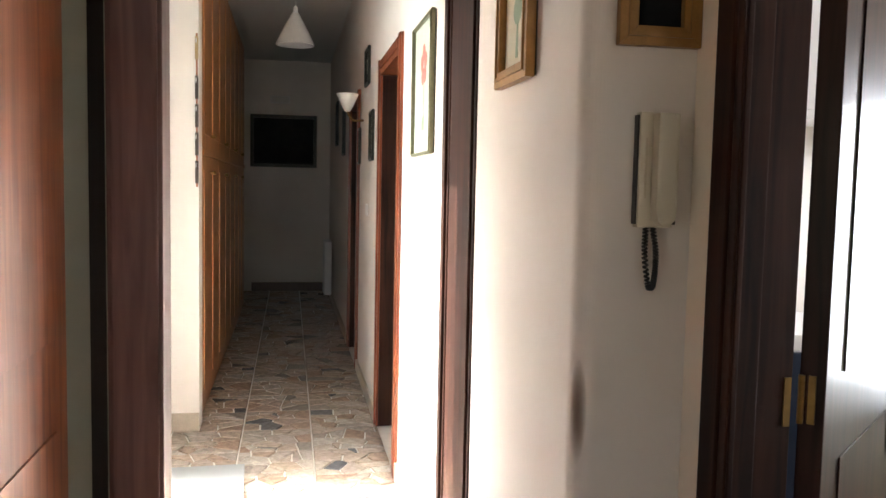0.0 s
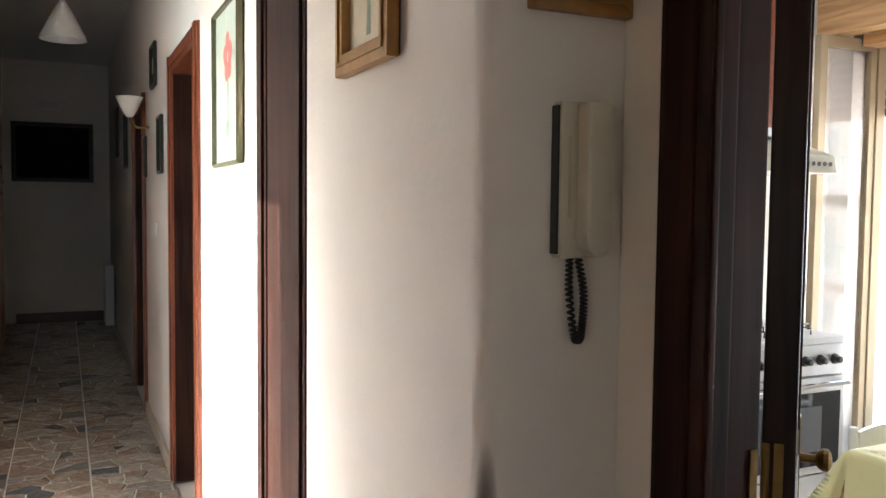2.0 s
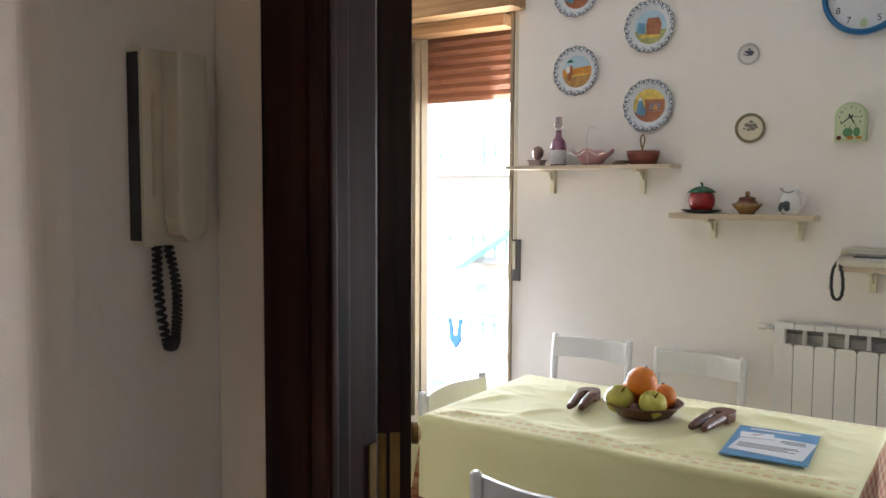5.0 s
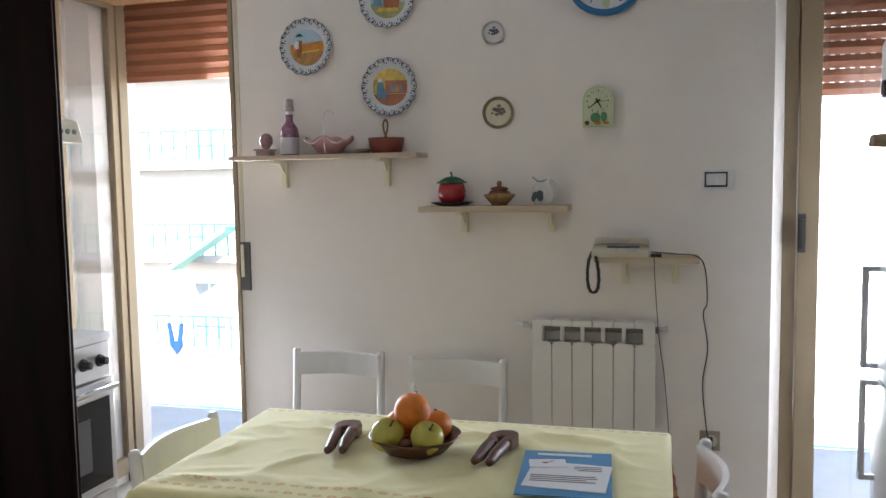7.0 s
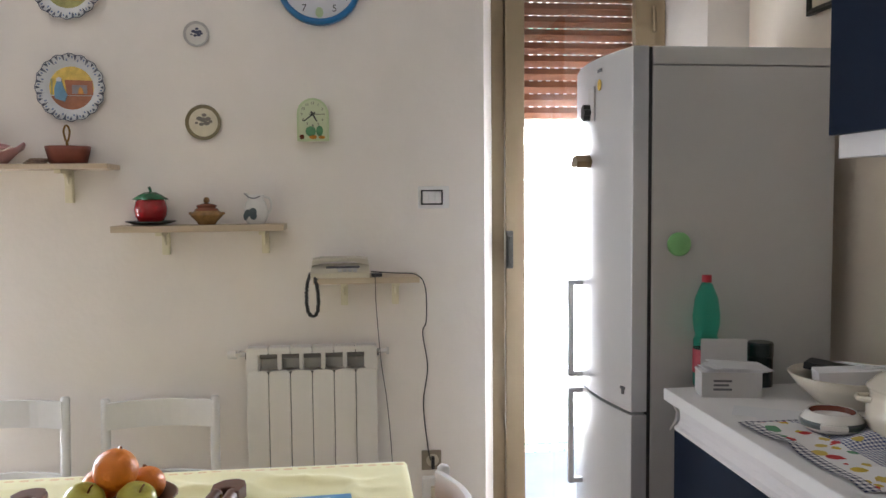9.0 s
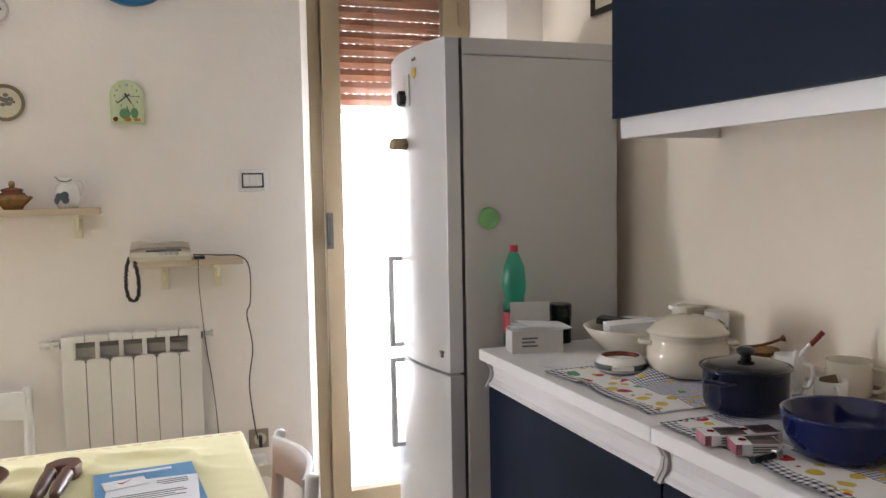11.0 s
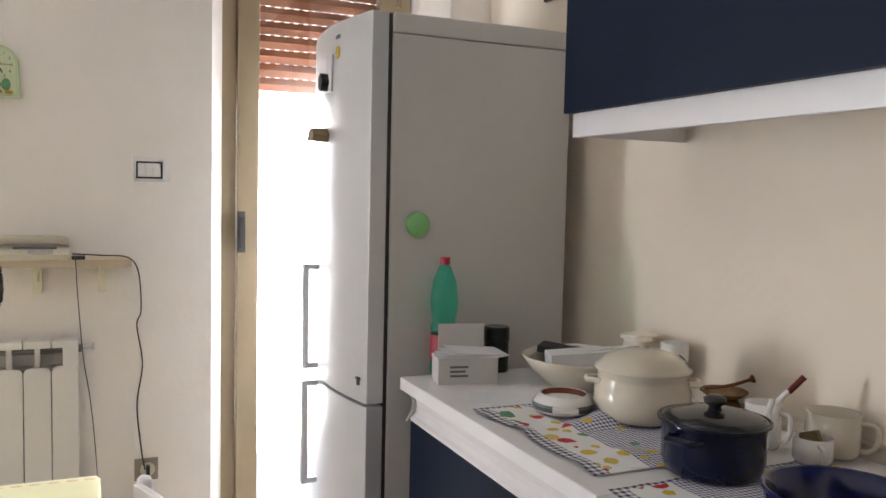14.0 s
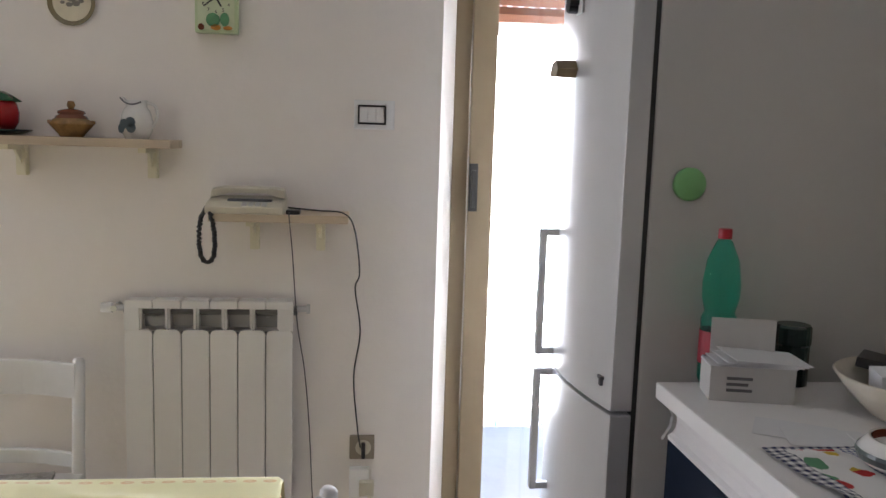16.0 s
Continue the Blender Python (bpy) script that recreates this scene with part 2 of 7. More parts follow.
wall("wall_corridor_left", "white corridor wall with a large window", [
    (-0.85, 2.36, 0, -0.68, 2.9, CEIL), (-0.85, 4.9, 0, -0.68, 5.12, CEIL), (-0.85, 2.9, 2.45, -0.68, 4.9, CEIL), (-0.85, 2.9, 0, -0.68, 4.9, 0.08)], PLASTER)
wall("wall_stub", "white wall end beside the wardrobe", [(-1.8, 5.12, 0, -0.41, 5.3, CEIL)], PLASTER)
wall("wall_wardrobe_back", "white wall behind the wardrobe", [(-1.8, 5.3, 0, -1.05, 11.5, CEIL)], PLASTER)
# the partition's deep shade is put into its darker grey-green plaster
wall("wall_hall_partition", "grey-green hall partition wall, darkened in its colour for shade", [(-1.8, 2.24, 0, -0.31, 2.36, CEIL), (-0.31, 2.24, 2.2, 0.64, 2.36, CEIL)],
     material("plaster_green_shaded", (0.42, 0.46, 0.40), 0.8, var=0.08, scale=3, bump=0.2))
# the opening in this unseen wall is added to let the hall fill in
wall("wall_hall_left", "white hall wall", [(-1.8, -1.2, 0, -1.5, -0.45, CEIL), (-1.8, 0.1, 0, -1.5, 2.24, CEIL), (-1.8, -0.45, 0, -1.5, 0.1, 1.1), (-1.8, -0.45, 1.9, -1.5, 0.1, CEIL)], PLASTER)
wall("wall_hall_back", "white hall wall", [(-1.5, -1.2, 0, 0.85, -1.0, CEIL)], PLASTER)
wall("wall_room_backs", "dim wall of the rooms behind the corridor doors", [(1.6, 4.1, 0, 1.8, 8.2, CEIL)], PLASTER)


def onwall(y, z, x=W0):
    """Pose on a wall that faces -x: local x along the wall, local y up, local z out of it."""
    return Matrix(((0, 0, -1, x), (-1, 0, 0, y), (0, 1, 0, z), (0, 0, 0, 1)))


def facing(x, z, y):
    """Pose on a wall that faces -y: local x along the wall, local y up, local z out of it."""
    return Matrix(((1, 0, 0, x), (0, 0, -1, y), (0, 1, 0, z), (0, 0, 0, 1)))


def disc(r, d0, d1, cx=0.0, cy=0.0, n=24, sx=1.0, sy=1.0):
    return prism([(cx + sx * r * math.cos(2 * math.pi * i / n), cy + sy * r * math.sin(2 * math.pi * i / n)) for i in range(n)], d0, d1)


def join(*bms):
    """Several bmeshes in one."""
    out = bmesh.new()
    for b in bms:
        me = bpy.data.meshes.new("join")
        b.to_mesh(me)
        b.free()
        out.from_mesh(me)
        bpy.data.meshes.remove(me)
    return out


def moved(bm, m):
    bmesh.ops.transform(bm, matrix=m, verts=bm.verts)
    return bm


def text(body, size, mat, parent, m, name="lettering", depth=0.0006):
    c = bpy.data.curves.new(name, "FONT")
    c.body, c.size, c.extrude, c.align_x, c.align_y = body, size, depth, "CENTER", "CENTER"
    tmp = bpy.data.objects.new("tmp", c)
    me = bpy.data.meshes.new_from_object(tmp)
    bpy.data.objects.remove(tmp)
    me.name = name
    me.materials.clear()
    me.materials.append(mat)
    ob = new(name, me)
    ob.parent, ob.matrix_basis = parent, m
    return ob


def col(name, rgb, rough=0.4, **k):
    return material(name, rgb, rough, **k)


BLACK = col("black_plastic", (0.015, 0.015, 0.016), 0.4)
CREAM_PLASTIC = col("cream_plastic", (0.62, 0.57, 0.45), 0.35, var=0.05)
BEIGE_PLASTIC = col("beige_plastic", (0.55, 0.49, 0.36), 0.4, var=0.06)
GOLD = col("gilded_wood", (0.36, 0.19, 0.055), 0.38, metal=0.35, var=0.25, scale=30)
BRASS = col("worn_brass", (0.24, 0.14, 0.04), 0.45, metal=0.7, var=0.3, scale=40)
STEEL = col("brushed_steel", (0.55, 0.54, 0.53), 0.35, metal=0.8, var=0.08, scale=20)
CHROME = col("chrome", (0.7, 0.7, 0.7), 0.15, metal=1.0)
NAVY_GLAZE = col("navy_enamel", (0.005, 0.010, 0.068), 0.09, var=0.12, scale=8, spec=0.4)
POT_ENAMEL = col("dark_blue_enamel", (0.004, 0.007, 0.030), 0.09, var=0.12, scale=8, spec=0.4)
CREAM_GLAZE = col("cream_glaze", (0.66, 0.60, 0.49), 0.18, var=0.06, scale=8)
WHITE_GLAZE = col("white_glaze", (0.76, 0.74, 0.70), 0.15, var=0.05)
BROWN_GLAZE = col("brown_glaze", (0.17, 0.05, 0.022), 0.2, var=0.2, scale=20)
COPPER = col("dull_copper", (0.21, 0.055, 0.035), 0.45, metal=0.2, var=0.2, scale=20)
RED = col("red_glaze", (0.33, 0.012, 0.015), 0.15, var=0.15, scale=20)
GREEN = col("leaf_green_glaze", (0.02, 0.11, 0.05), 0.25, var=0.2, scale=20)
DARKGREEN = col("dark_green_glaze", (0.012, 0.022, 0.02), 0.2)
PALE_GREEN = col("pale_green_plastic", (0.52, 0.62, 0.36), 0.4, var=0.05)
BLUE = col("bright_blue_plastic", (0.012, 0.15, 0.36), 0.35)
SKYBLUE = col("painted_sky", (0.42, 0.56, 0.66), 0.25, var=0.15, scale=25)
ORANGE_PAINT = col("painted_field", (0.60, 0.26, 0.05), 0.25, var=0.35, scale=45)
YELLOW_PAINT = col("painted_yellow", (0.72, 0.50, 0.10), 0.25, var=0.35, scale=40)
BROWN_PAINT = col("painted_brown", (0.36, 0.13, 0.06), 0.25, var=0.35, scale=45)
INK = col("painted_ink", (0.04, 0.045, 0.09), 0.3)
PAPER = col("white_paper", (0.74, 0.74, 0.76), 0.7, var=0.04)
CARD = col("grey_white_card", (0.56, 0.55, 0.54), 0.7, var=0.05)
CREAM_PAPER = col("cream_paper", (0.66, 0.60, 0.45), 0.7, var=0.12, scale=10)
GREY_INK = col("grey_print", (0.12, 0.12, 0.13), 0.7)
PINK_GLASS = col("pink_pressed_glass", (0.60, 0.33, 0.33), 0.15, var=0.15, scale=30)
DARK_GLASS = col("smoked_glass", (0.015, 0.016, 0.018), 0.06)

# ---- doors, casings and skirting ----


def casing(name, m, w, h, mat, parent, deep=0.11, wide=0.09, proud=0.022):
    """A moulded door surround round an opening w wide and h high: local x along the wall, y up, z out."""
    for x0, x1 in ((-w / 2 - wide, -w / 2), (w / 2, w / 2 + wide)):
        part("lining", box(x0, 0, -deep, x1, h, -0.001), CASING, parent)
        b = join(box(x0, 0, 0, x1, h + wide, proud * 0.6, 0.003), box(x0 + 0.012, 0, proud * 0.6, x1 - 0.03 if x0 < 0 else x1 - 0.012, h + wide, proud, 0.003))
        part("jamb", b, mat, parent)
    part("head", join(box(-w / 2, h, -deep, w / 2, h + wide, proud * 0.6, 0.003), box(-w / 2, h + 0.03, proud * 0.6, w / 2, h + wide - 0.012, proud, 0.003)), mat, parent)


def panel_leaf(w, h, mat, parent, z=-0.06, t=0.04):
    part("leaf", box(-w / 2, 0.005, z - t, w / 2, h - 0.004, z, 0.003), mat, parent)
    for y0, y1 in ((0.16, h * 0.42), (h * 0.48, h - 0.16)):
        part("panel", box(-w / 2 + 0.11, y0, z, w / 2 - 0.11, y1, z + 0.008, 0.004), mat, parent)
    hd = part("handle", tube(spline([(w / 2 - 0.07, 1.0, z), (w / 2 - 0.07, 1.0, z + 0.045), (w / 2 - 0.17, 1.0, z + 0.05)], 5), 0.008), BRASS, parent, "brass lever handle")
    part("plate", box(w / 2 - 0.09, 0.9, z, w / 2 - 0.05, 1.1, z + 0.004), BRASS, hd)


for k, (y, lab) in enumerate(((4.68, "closed red-brown wooden door in the corridor wall"), (7.12, "closed red-brown wooden door further along the corridor"))):
    d = thing("door_%d" % (k + 2), onwall(y, 0, 0.64), lab, "door", kind="structure")
    casing("casing", None, 1.0 - 0.18, 2.11, REDWOOD, d, 0.14)
    panel_leaf(0.82, 2.11, CASING, d, -0.09)
d = thing("door_4", onwall(2.79, 0, 0.64), "narrow dark wooden closet door with moulded casing", "door", kind="structure")
for x0, x1, pr in ((-0.245, -0.15, 0.022), (0.15, 0.245, 0.022)):
    part("jamb", join(box(x0, 0, 0, x1, 2.25, pr * 0.6, 0.003), box(x0 + 0.02, 0, pr * 0.6, x1 - 0.02, 2.25, pr, 0.003)), CASING, d)
part("leaf", box(-0.15, 0, 0.001, 0.15, 2.17, 0.009, 0.002), CASING, d)
part("head", box(-0.15, 2.17, 0.001, 0.15, 2.25, 0.018, 0.003), CASING, d)

# kitchen doorway: surround, and one leaf swung wide into the kitchen
dk = thing("door_1", onwall(1.035, 0, 0.85), "dark brown kitchen door standing wide open", "door", kind="structure")
W_D = 0.897
for sgn in (-1, 1):
    lo, hi = sorted((sgn * W_D / 2, sgn * (W_D / 2 + 0.10)))
    part("jamb", join(box(lo, 0, 0.001, hi, 2.25, 0.012, 0.003), box(lo + 0.012, 0, 0.012, hi - 0.03, 2.25, 0.02, 0.004),
                      box(hi - 0.028, 0, 0.012, hi - 0.004, 2.25, 0.016, 0.003)), CASING, dk)
part("stop", join(box(-0.565, 0, -0.06, -0.485, 2.16, 0.0, 0.003), box(0.455, 0, -0.06, 0.495, 2.16, 0.0, 0.003)), CASING, dk)
part("lining", join(box(-0.565, 0, -0.15, -0.52, 2.16, -0.0605, 0.002), box(0.46, 0, -0.12, 0.495, 2.16, -0.0605, 0.002)), CASING, dk)
part("head", box(-W_D / 2, 2.14, -0.12, W_D / 2, 2.25, 0.02, 0.004), CASING, dk)
leaf = thing("door_leaf", pose(1.030, 1.578, 0, 0, 0, 41.0), "dark brown glossy door leaf, wide open on brass hinges", "door leaf")
part("panel", box(0.0, -0.046, 0.01, 0.72, 0.0, 2.13, 0.004), DOORWOOD, leaf)
for z0, z1 in ((0.18, 0.95), (1.12, 1.98)):
    part("moulding", box(0.13, -0.050, z0, 0.59, -0.0465, z1, 0.0015), DOORWOOD, leaf)
part("handle", join(moved(lathe([(0, 0), (0.010, 0), (0.010, 0.035), (0.018, 0.04), (0.024, 0.05), (0.024, 0.06), (0.014, 0.066), (0, 0.068)], 16), pose(0.65, -0.048, 0.93, 90)),
                    box(0.63, -0.053, 0.84, 0.67, -0.0485, 1.02, 0.002)), BRASS, leaf, "dark brass knob on a plate")
for z in (1.085, 0.25, 1.9):
    part("hinge", join(tube([(-0.007, -0.006, z - 0.045), (-0.007, -0.006, z + 0.045)], 0.006, 10),
                       box(-0.0035, -0.030, z - 0.045, -0.0005, -0.017, z + 0.045)), BRASS, leaf, "worn brass butt hinge")
for z in (1.085, 0.25, 1.9):
    part("hinge_plate", box(-0.5195, z - 0.045, -0.146, -0.5165, z + 0.045, -0.133), BRASS, dk)

# hall partition: casing post and the open red-brown leaf beside it
dh = thing("door_5", facing(0.0, 0, 2.24), "red-brown wooden hall door folded back beside its post", "door", kind="structure")
GREYWOOD = wood("post_wood", (0.15, 0.085, 0.085), (0.28, 0.17, 0.165), 0.4, ALONG_Y)
part("jamb", join(box(-0.31, 0, -0.12, -0.185, 2.2, 0.002, 0.003), box(-0.30, 0, 0.002, -0.195, 2.2, 0.012, 0.004)), GREYWOOD, dh)
# thin black board put in for the shade in the gap beside the post
part("gap_shade_strip", box(-0.347, 0, 0.001, -0.312, 2.2, 0.006), BLACK, dh, "black strip standing in for the shaded gap by the post")
lf = part("leaf", box(-0.425, 0.01, 0.06, -0.385, 2.15, 0.78, 0.004), LEAFWOOD, dh, "glossy red-brown door leaf seen edge-on")
part("panel", box(-0.385, 1.12, 0.16, -0.380, 1.98, 0.68, 0.002), LEAFWOOD, lf)
part("panel", box(-0.385, 0.18, 0.16, -0.380, 0.92, 0.68, 0.002), LEAFWOOD, lf)
part("knob", moved(lathe([(0, 0), (0.012, 0), (0.012, 0.03), (0.026, 0.04), (0.026, 0.055), (0, 0.062)], 16), pose(-0.385, 1.03, 0.70, 0, 90, 0)), BRASS, lf, "brass knob")

for n_, b_, mt in (("baseboard", (0.622, 3.05, 0.0, 0.639, 4.18, 0.085), SKIRT), ("baseboard", (0.622, 5.18, 0.0, 0.639, 6.62, 0.085), SKIRT),
                   ("baseboard", (0.622, 7.62, 0.0, 0.639, 11.48, 0.085), SKIRT), ("baseboard", (0.616, 1.73, 0.0, 0.631, 2.54, 0.085), SKIRT),
                   ("baseboard", (-0.62, 5.103, 0.0, -0.41, 5.119, 0.11), SKIRT), ("baseboard", (-0.4, 11.48, 0.0, 0.62, 11.499, 0.12), SKIRT_DARK),
                   ("baseboard", (3.853, 1.0, 0.0, 3.869, 2.99, 0.08), SKIRT)):
    tagged(part(n_, box(*b_, 0.003), mt), "low marble skirting strip along the wall foot", "skirting", kind="structure")
# brown hand dirt on the rounded wall corner
DIRT = bpy.data.materials.new("hand_dirt")
DIRT.use_nodes = True
_b = DIRT.node_tree.nodes["Principled BSDF"]
_b.inputs["Base Color"].default_value, _b.inputs["Roughness"].default_value = (0.17, 0.10, 0.05, 1), 0.8
_c, _v, _m = [DIRT.node_tree.nodes.new(k) for k in ("ShaderNodeTexCoord", "ShaderNodeTexGradient", "ShaderNodeMapRange")]
_v.gradient_type = "SPHERICAL"
_p = DIRT.node_tree.nodes.new("ShaderNodeMapping")
_p.inputs["Location"].default_value, _p.inputs["Scale"].default_value = (-1, -1, -1), (2, 2, 2)
for a, b in ((_c.outputs["Generated"], _p.inputs["Vector"]), (_p.outputs[0], _v.inputs[0]), (_v.outputs["Fac"], _m.inputs["Value"]), (_m.outputs[0], _b.inputs["Alpha"])):
    DIRT.node_tree.links.new(a, b)
_m.inputs["To Max"].default_value = 0.7
tagged(part("stain", prism([(0.672 + r * math.cos(radians(a)), 1.718 + r * math.sin(radians(a))) for r, a in [(0.0412, a) for a in range(186, 265, 6)] + [(0.0402, a) for a in range(264, 185, -6)]], 0.92, 1.16), DIRT), "brown hand dirt worn onto the plaster edge", "stain", kind="structure")

# ---- pictures ----


def picture(name, m, w, h, bar, deep, frame_mat, label, art, mat_bar=0.0):
    """A framed picture: frame bars, mount, and the picture as plain shapes. Origin at the lower left corner."""
    t = thing(name, m, label, "picture")
    b = join(*[prism(o, 0.004, deep, bevel=0.002) for o in (
        [(0, 0), (w, 0), (w - bar, bar), (bar, bar)], [(w, 0), (w, h), (w - bar, h - bar), (w - bar, bar)],
        [(w, h), (0, h), (bar, h - bar), (w - bar, h - bar)], [(0, h), (0, 0), (bar, bar), (bar, h - bar)])])
    part("frame", b, frame_mat, t)
    i = bar * 0.45
    part("inner_bead", join(*[prism(o, deep, deep + 0.004) for o in (
        [(i, i), (w - i, i), (w - i - bar * 0.2, i + bar * 0.2), (i + bar * 0.2, i + bar * 0.2)],
        [(w - i, i), (w - i, h - i), (w - i - bar * 0.2, h - i - bar * 0.2), (w - i - bar * 0.2, i + bar * 0.2)],
        [(w - i, h - i), (i, h - i), (i + bar * 0.2, h - i - bar * 0.2), (w - i - bar * 0.2, h - i - bar * 0.2)],
        [(i, h - i), (i, i), (i + bar * 0.2, i + bar * 0.2), (i + bar * 0.2, h - i - bar * 0.2)])]), frame_mat, t)
    part("mount", box(bar, bar, 0.002, w - bar, h - bar, 0.008), art[0], t)
    for nm, bm, mt in art[1]:
        part(nm, bm, mt, t)
    part("backing", box(0.004, 0.004, 0.0, w - 0.004, h - 0.004, 0.003), BLACK, t)
    return t


DARK_FRAME = col("dark_frame", (0.02, 0.022, 0.015), 0.35)
PALE_ART = col("pale_green_print", (0.50, 0.58, 0.50), 0.5, var=0.15, scale=10)
PINK_PAINT = col("pink_paint", (0.62, 0.18, 0.15), 0.6, var=0.2, scale=30)
STEM_PAINT = col("stem_paint", (0.28, 0.36, 0.24), 0.6)
DARK_ART = col("dark_oil_painting", (0.010, 0.011, 0.012), 0.75, var=0.5, scale=10, spec=0.2)
flower = [("bloom", join(*[disc(0.035, 0.0085, 0.0092, 0.24 + 0.045 * math.cos(a), 0.36 + 0.05 * math.sin(a), 10) for a in (0.3, 1.6, 2.9, 4.2, 5.4)]), PINK_PAINT),
          ("stem", join(prism([(0.232, 0.12), (0.246, 0.12), (0.248, 0.34), (0.238, 0.34)], 0.0085, 0.0090),
                        prism([(0.20, 0.10), (0.26, 0.10), (0.255, 0.16), (0.21, 0.15)], 0.0085, 0.0091)), STEM_PAINT)]
picture("botanical_picture", onwall(3.755, 1.585, 0.639), 0.47, 0.54, 0.013, 0.02, col("olive_frame", (0.17, 0.16, 0.085), 0.4, metal=0.2, var=0.2, scale=30), "flower print behind glass in a thin olive-gold frame", (PALE_ART, flower))
leafart = [("sketch", join(disc(0.035, 0.0085, 0.009, 0.14, 0.17, 9), prism([(0.13, 0.06), (0.15, 0.06), (0.145, 0.17), (0.138, 0.17)], 0.0085, 0.0091)), STEM_PAINT)]
picture("gilt_picture", onwall(2.25, 1.703, 0.631), 0.275, 0.36, 0.038, 0.026, GOLD, "small cream print in a gilded wooden frame", (CREAM_PAPER, leafart))
picture("dark_picture", facing(0.688, 1.723, 1.679), 0.16, 0.2, 0.036, 0.022, GOLD, "small dark painting in a stepped gilded frame", (DARK_ART, []))
for y, z, w, h in ((6.1, 2.15, 0.26, 0.26), (6.72, 1.62, 0.2, 0.28), (5.72, 1.62, 0.2, 0.33), (8.6, 1.75, 0.3, 0.5), (9.8, 1.9, 0.3, 0.5)):
    picture("small_picture", onwall(y, z, 0.639), w, h, 0.02, 0.018, DARK_FRAME, "small dim picture in a dark frame on the corridor wall", (DARK_ART, [
        ("patch", box(w * 0.3, h * 0.35, 0.0085, w * 0.7, h * 0.7, 0.0092), CREAM_PAPER)]))
picture("landscape_painting", facing(-0.42, 1.68, 11.499), 0.88, 0.70, 0.045, 0.03, DARK_FRAME, "wide dark oil painting at the corridor end", (DARK_ART, []))

# ---- hall and corridor things ----


def intercom():
    t = thing("intercom_handset", facing(0.735, 1.392, 1.679), "cream plastic wall intercom handset with a coiled dark cord", "intercom")
    part("base", box(0.0, 0.0, 0.0, 0.070, 0.212, 0.022, 0.004), CREAM_PLASTIC, t)
    part("backplate", box(-0.003, 0.006, 0.0, 0.002, 0.207, 0.017, 0.001), BLACK, t, "dark side strip")
    part("receiver", prism([(0.024, 0.030), (0.028, 0.012), (0.038, 0.004), (0.052, 0.004), (0.062, 0.014), (0.065, 0.034), (0.065, 0.209), (0.024, 0.209)], 0.022, 0.050, bevel=0.006), CREAM_PLASTIC, t)
    part("slot", box(0.011, 0.055, 0.022, 0.0145, 0.165, 0.024), BEIGE_PLASTIC, t)
    part("button", box(0.060, 0.006, 0.022, 0.073, 0.022, 0.027, 0.001), BLACK, t, "small dark button")
    turns, pts = 46, []
    path = spline([(0.022, 0.0, 0.012), (0.020, -0.05, 0.016), (0.027, -0.108, 0.02), (0.034, -0.112, 0.022), (0.038, -0.085, 0.023), (0.039, -0.045, 0.022), (0.034, 0.002, 0.015)], 60)
    for i, p in enumerate(path):
        a = 2 * math.pi * turns * i / len(path)
        pts.append(p + 0.0042 * Vector((math.cos(a), 0, math.sin(a))))
    part("coiled_cord", tube(pts, 0.0022, 5), BLACK, t, "dark coiled cord in a loop", smooth=True)


intercom()

lamp = thing("pendant_lamp", pose(0.14, 7.0, 2.57), "white glass bell pendant lamp hanging from a cord", "lamp")
part("shade", lathe([(0.15, 0), (0.153, 0.012), (0.12, 0.08), (0.075, 0.17), (0.05, 0.21), (0.03, 0.25), (0.0, 0.262)], 32), WHITE_GLAZE, lamp, smooth=True)
part("cord", tube([(0, 0, 0.255), (0, 0, CEIL - 2.57)], 0.004), WHITE_PAINT, lamp)
part("socket", lathe([(0, 0.24), (0.02, 0.24), (0.02, 0.30), (0, 0.31)], 12), WHITE_PAINT, lamp)
sc = thing("wall_sconce", onwall(6.35, 2.0, 0.639), "white glass wall sconce on a bracket", "lamp")
part("shade", moved(lathe([(0.02, 0), (0.05, 0.05), (0.085, 0.13)], 20), pose(0, 0, 0.12, -90)), WHITE_GLAZE, sc, smooth=True)
part("bracket", tube(spline([(0, -0.06, 0), (0, -0.06, 0.08), (0, 0.0, 0.12)], 5), 0.008), BRASS, sc)
em = thing("emergency_light", facing(-0.03, 2.53, 11.499), "small white emergency light box on the end wall", "lamp")
part("body", box(-0.13, 0, 0, 0.13, 0.1, 0.05, 0.01), WHITE_PAINT, em)
part("diffuser", box(-0.11, 0.015, 0.05, 0.11, 0.085, 0.06, 0.006), WHITE_GLAZE, em)
sw = thing("light_switch", onwall(5.95, 1.25, 0.639), "white light switch on the corridor wall", "switch")
part("plate", box(-0.06, 0, 0, 0.06, 0.08, 0.01, 0.003), WHITE_PAINT, sw)
part("rocker", box(-0.025, 0.02, 0.01, 0.025, 0.06, 0.014, 0.002), WHITE_PAINT, sw)


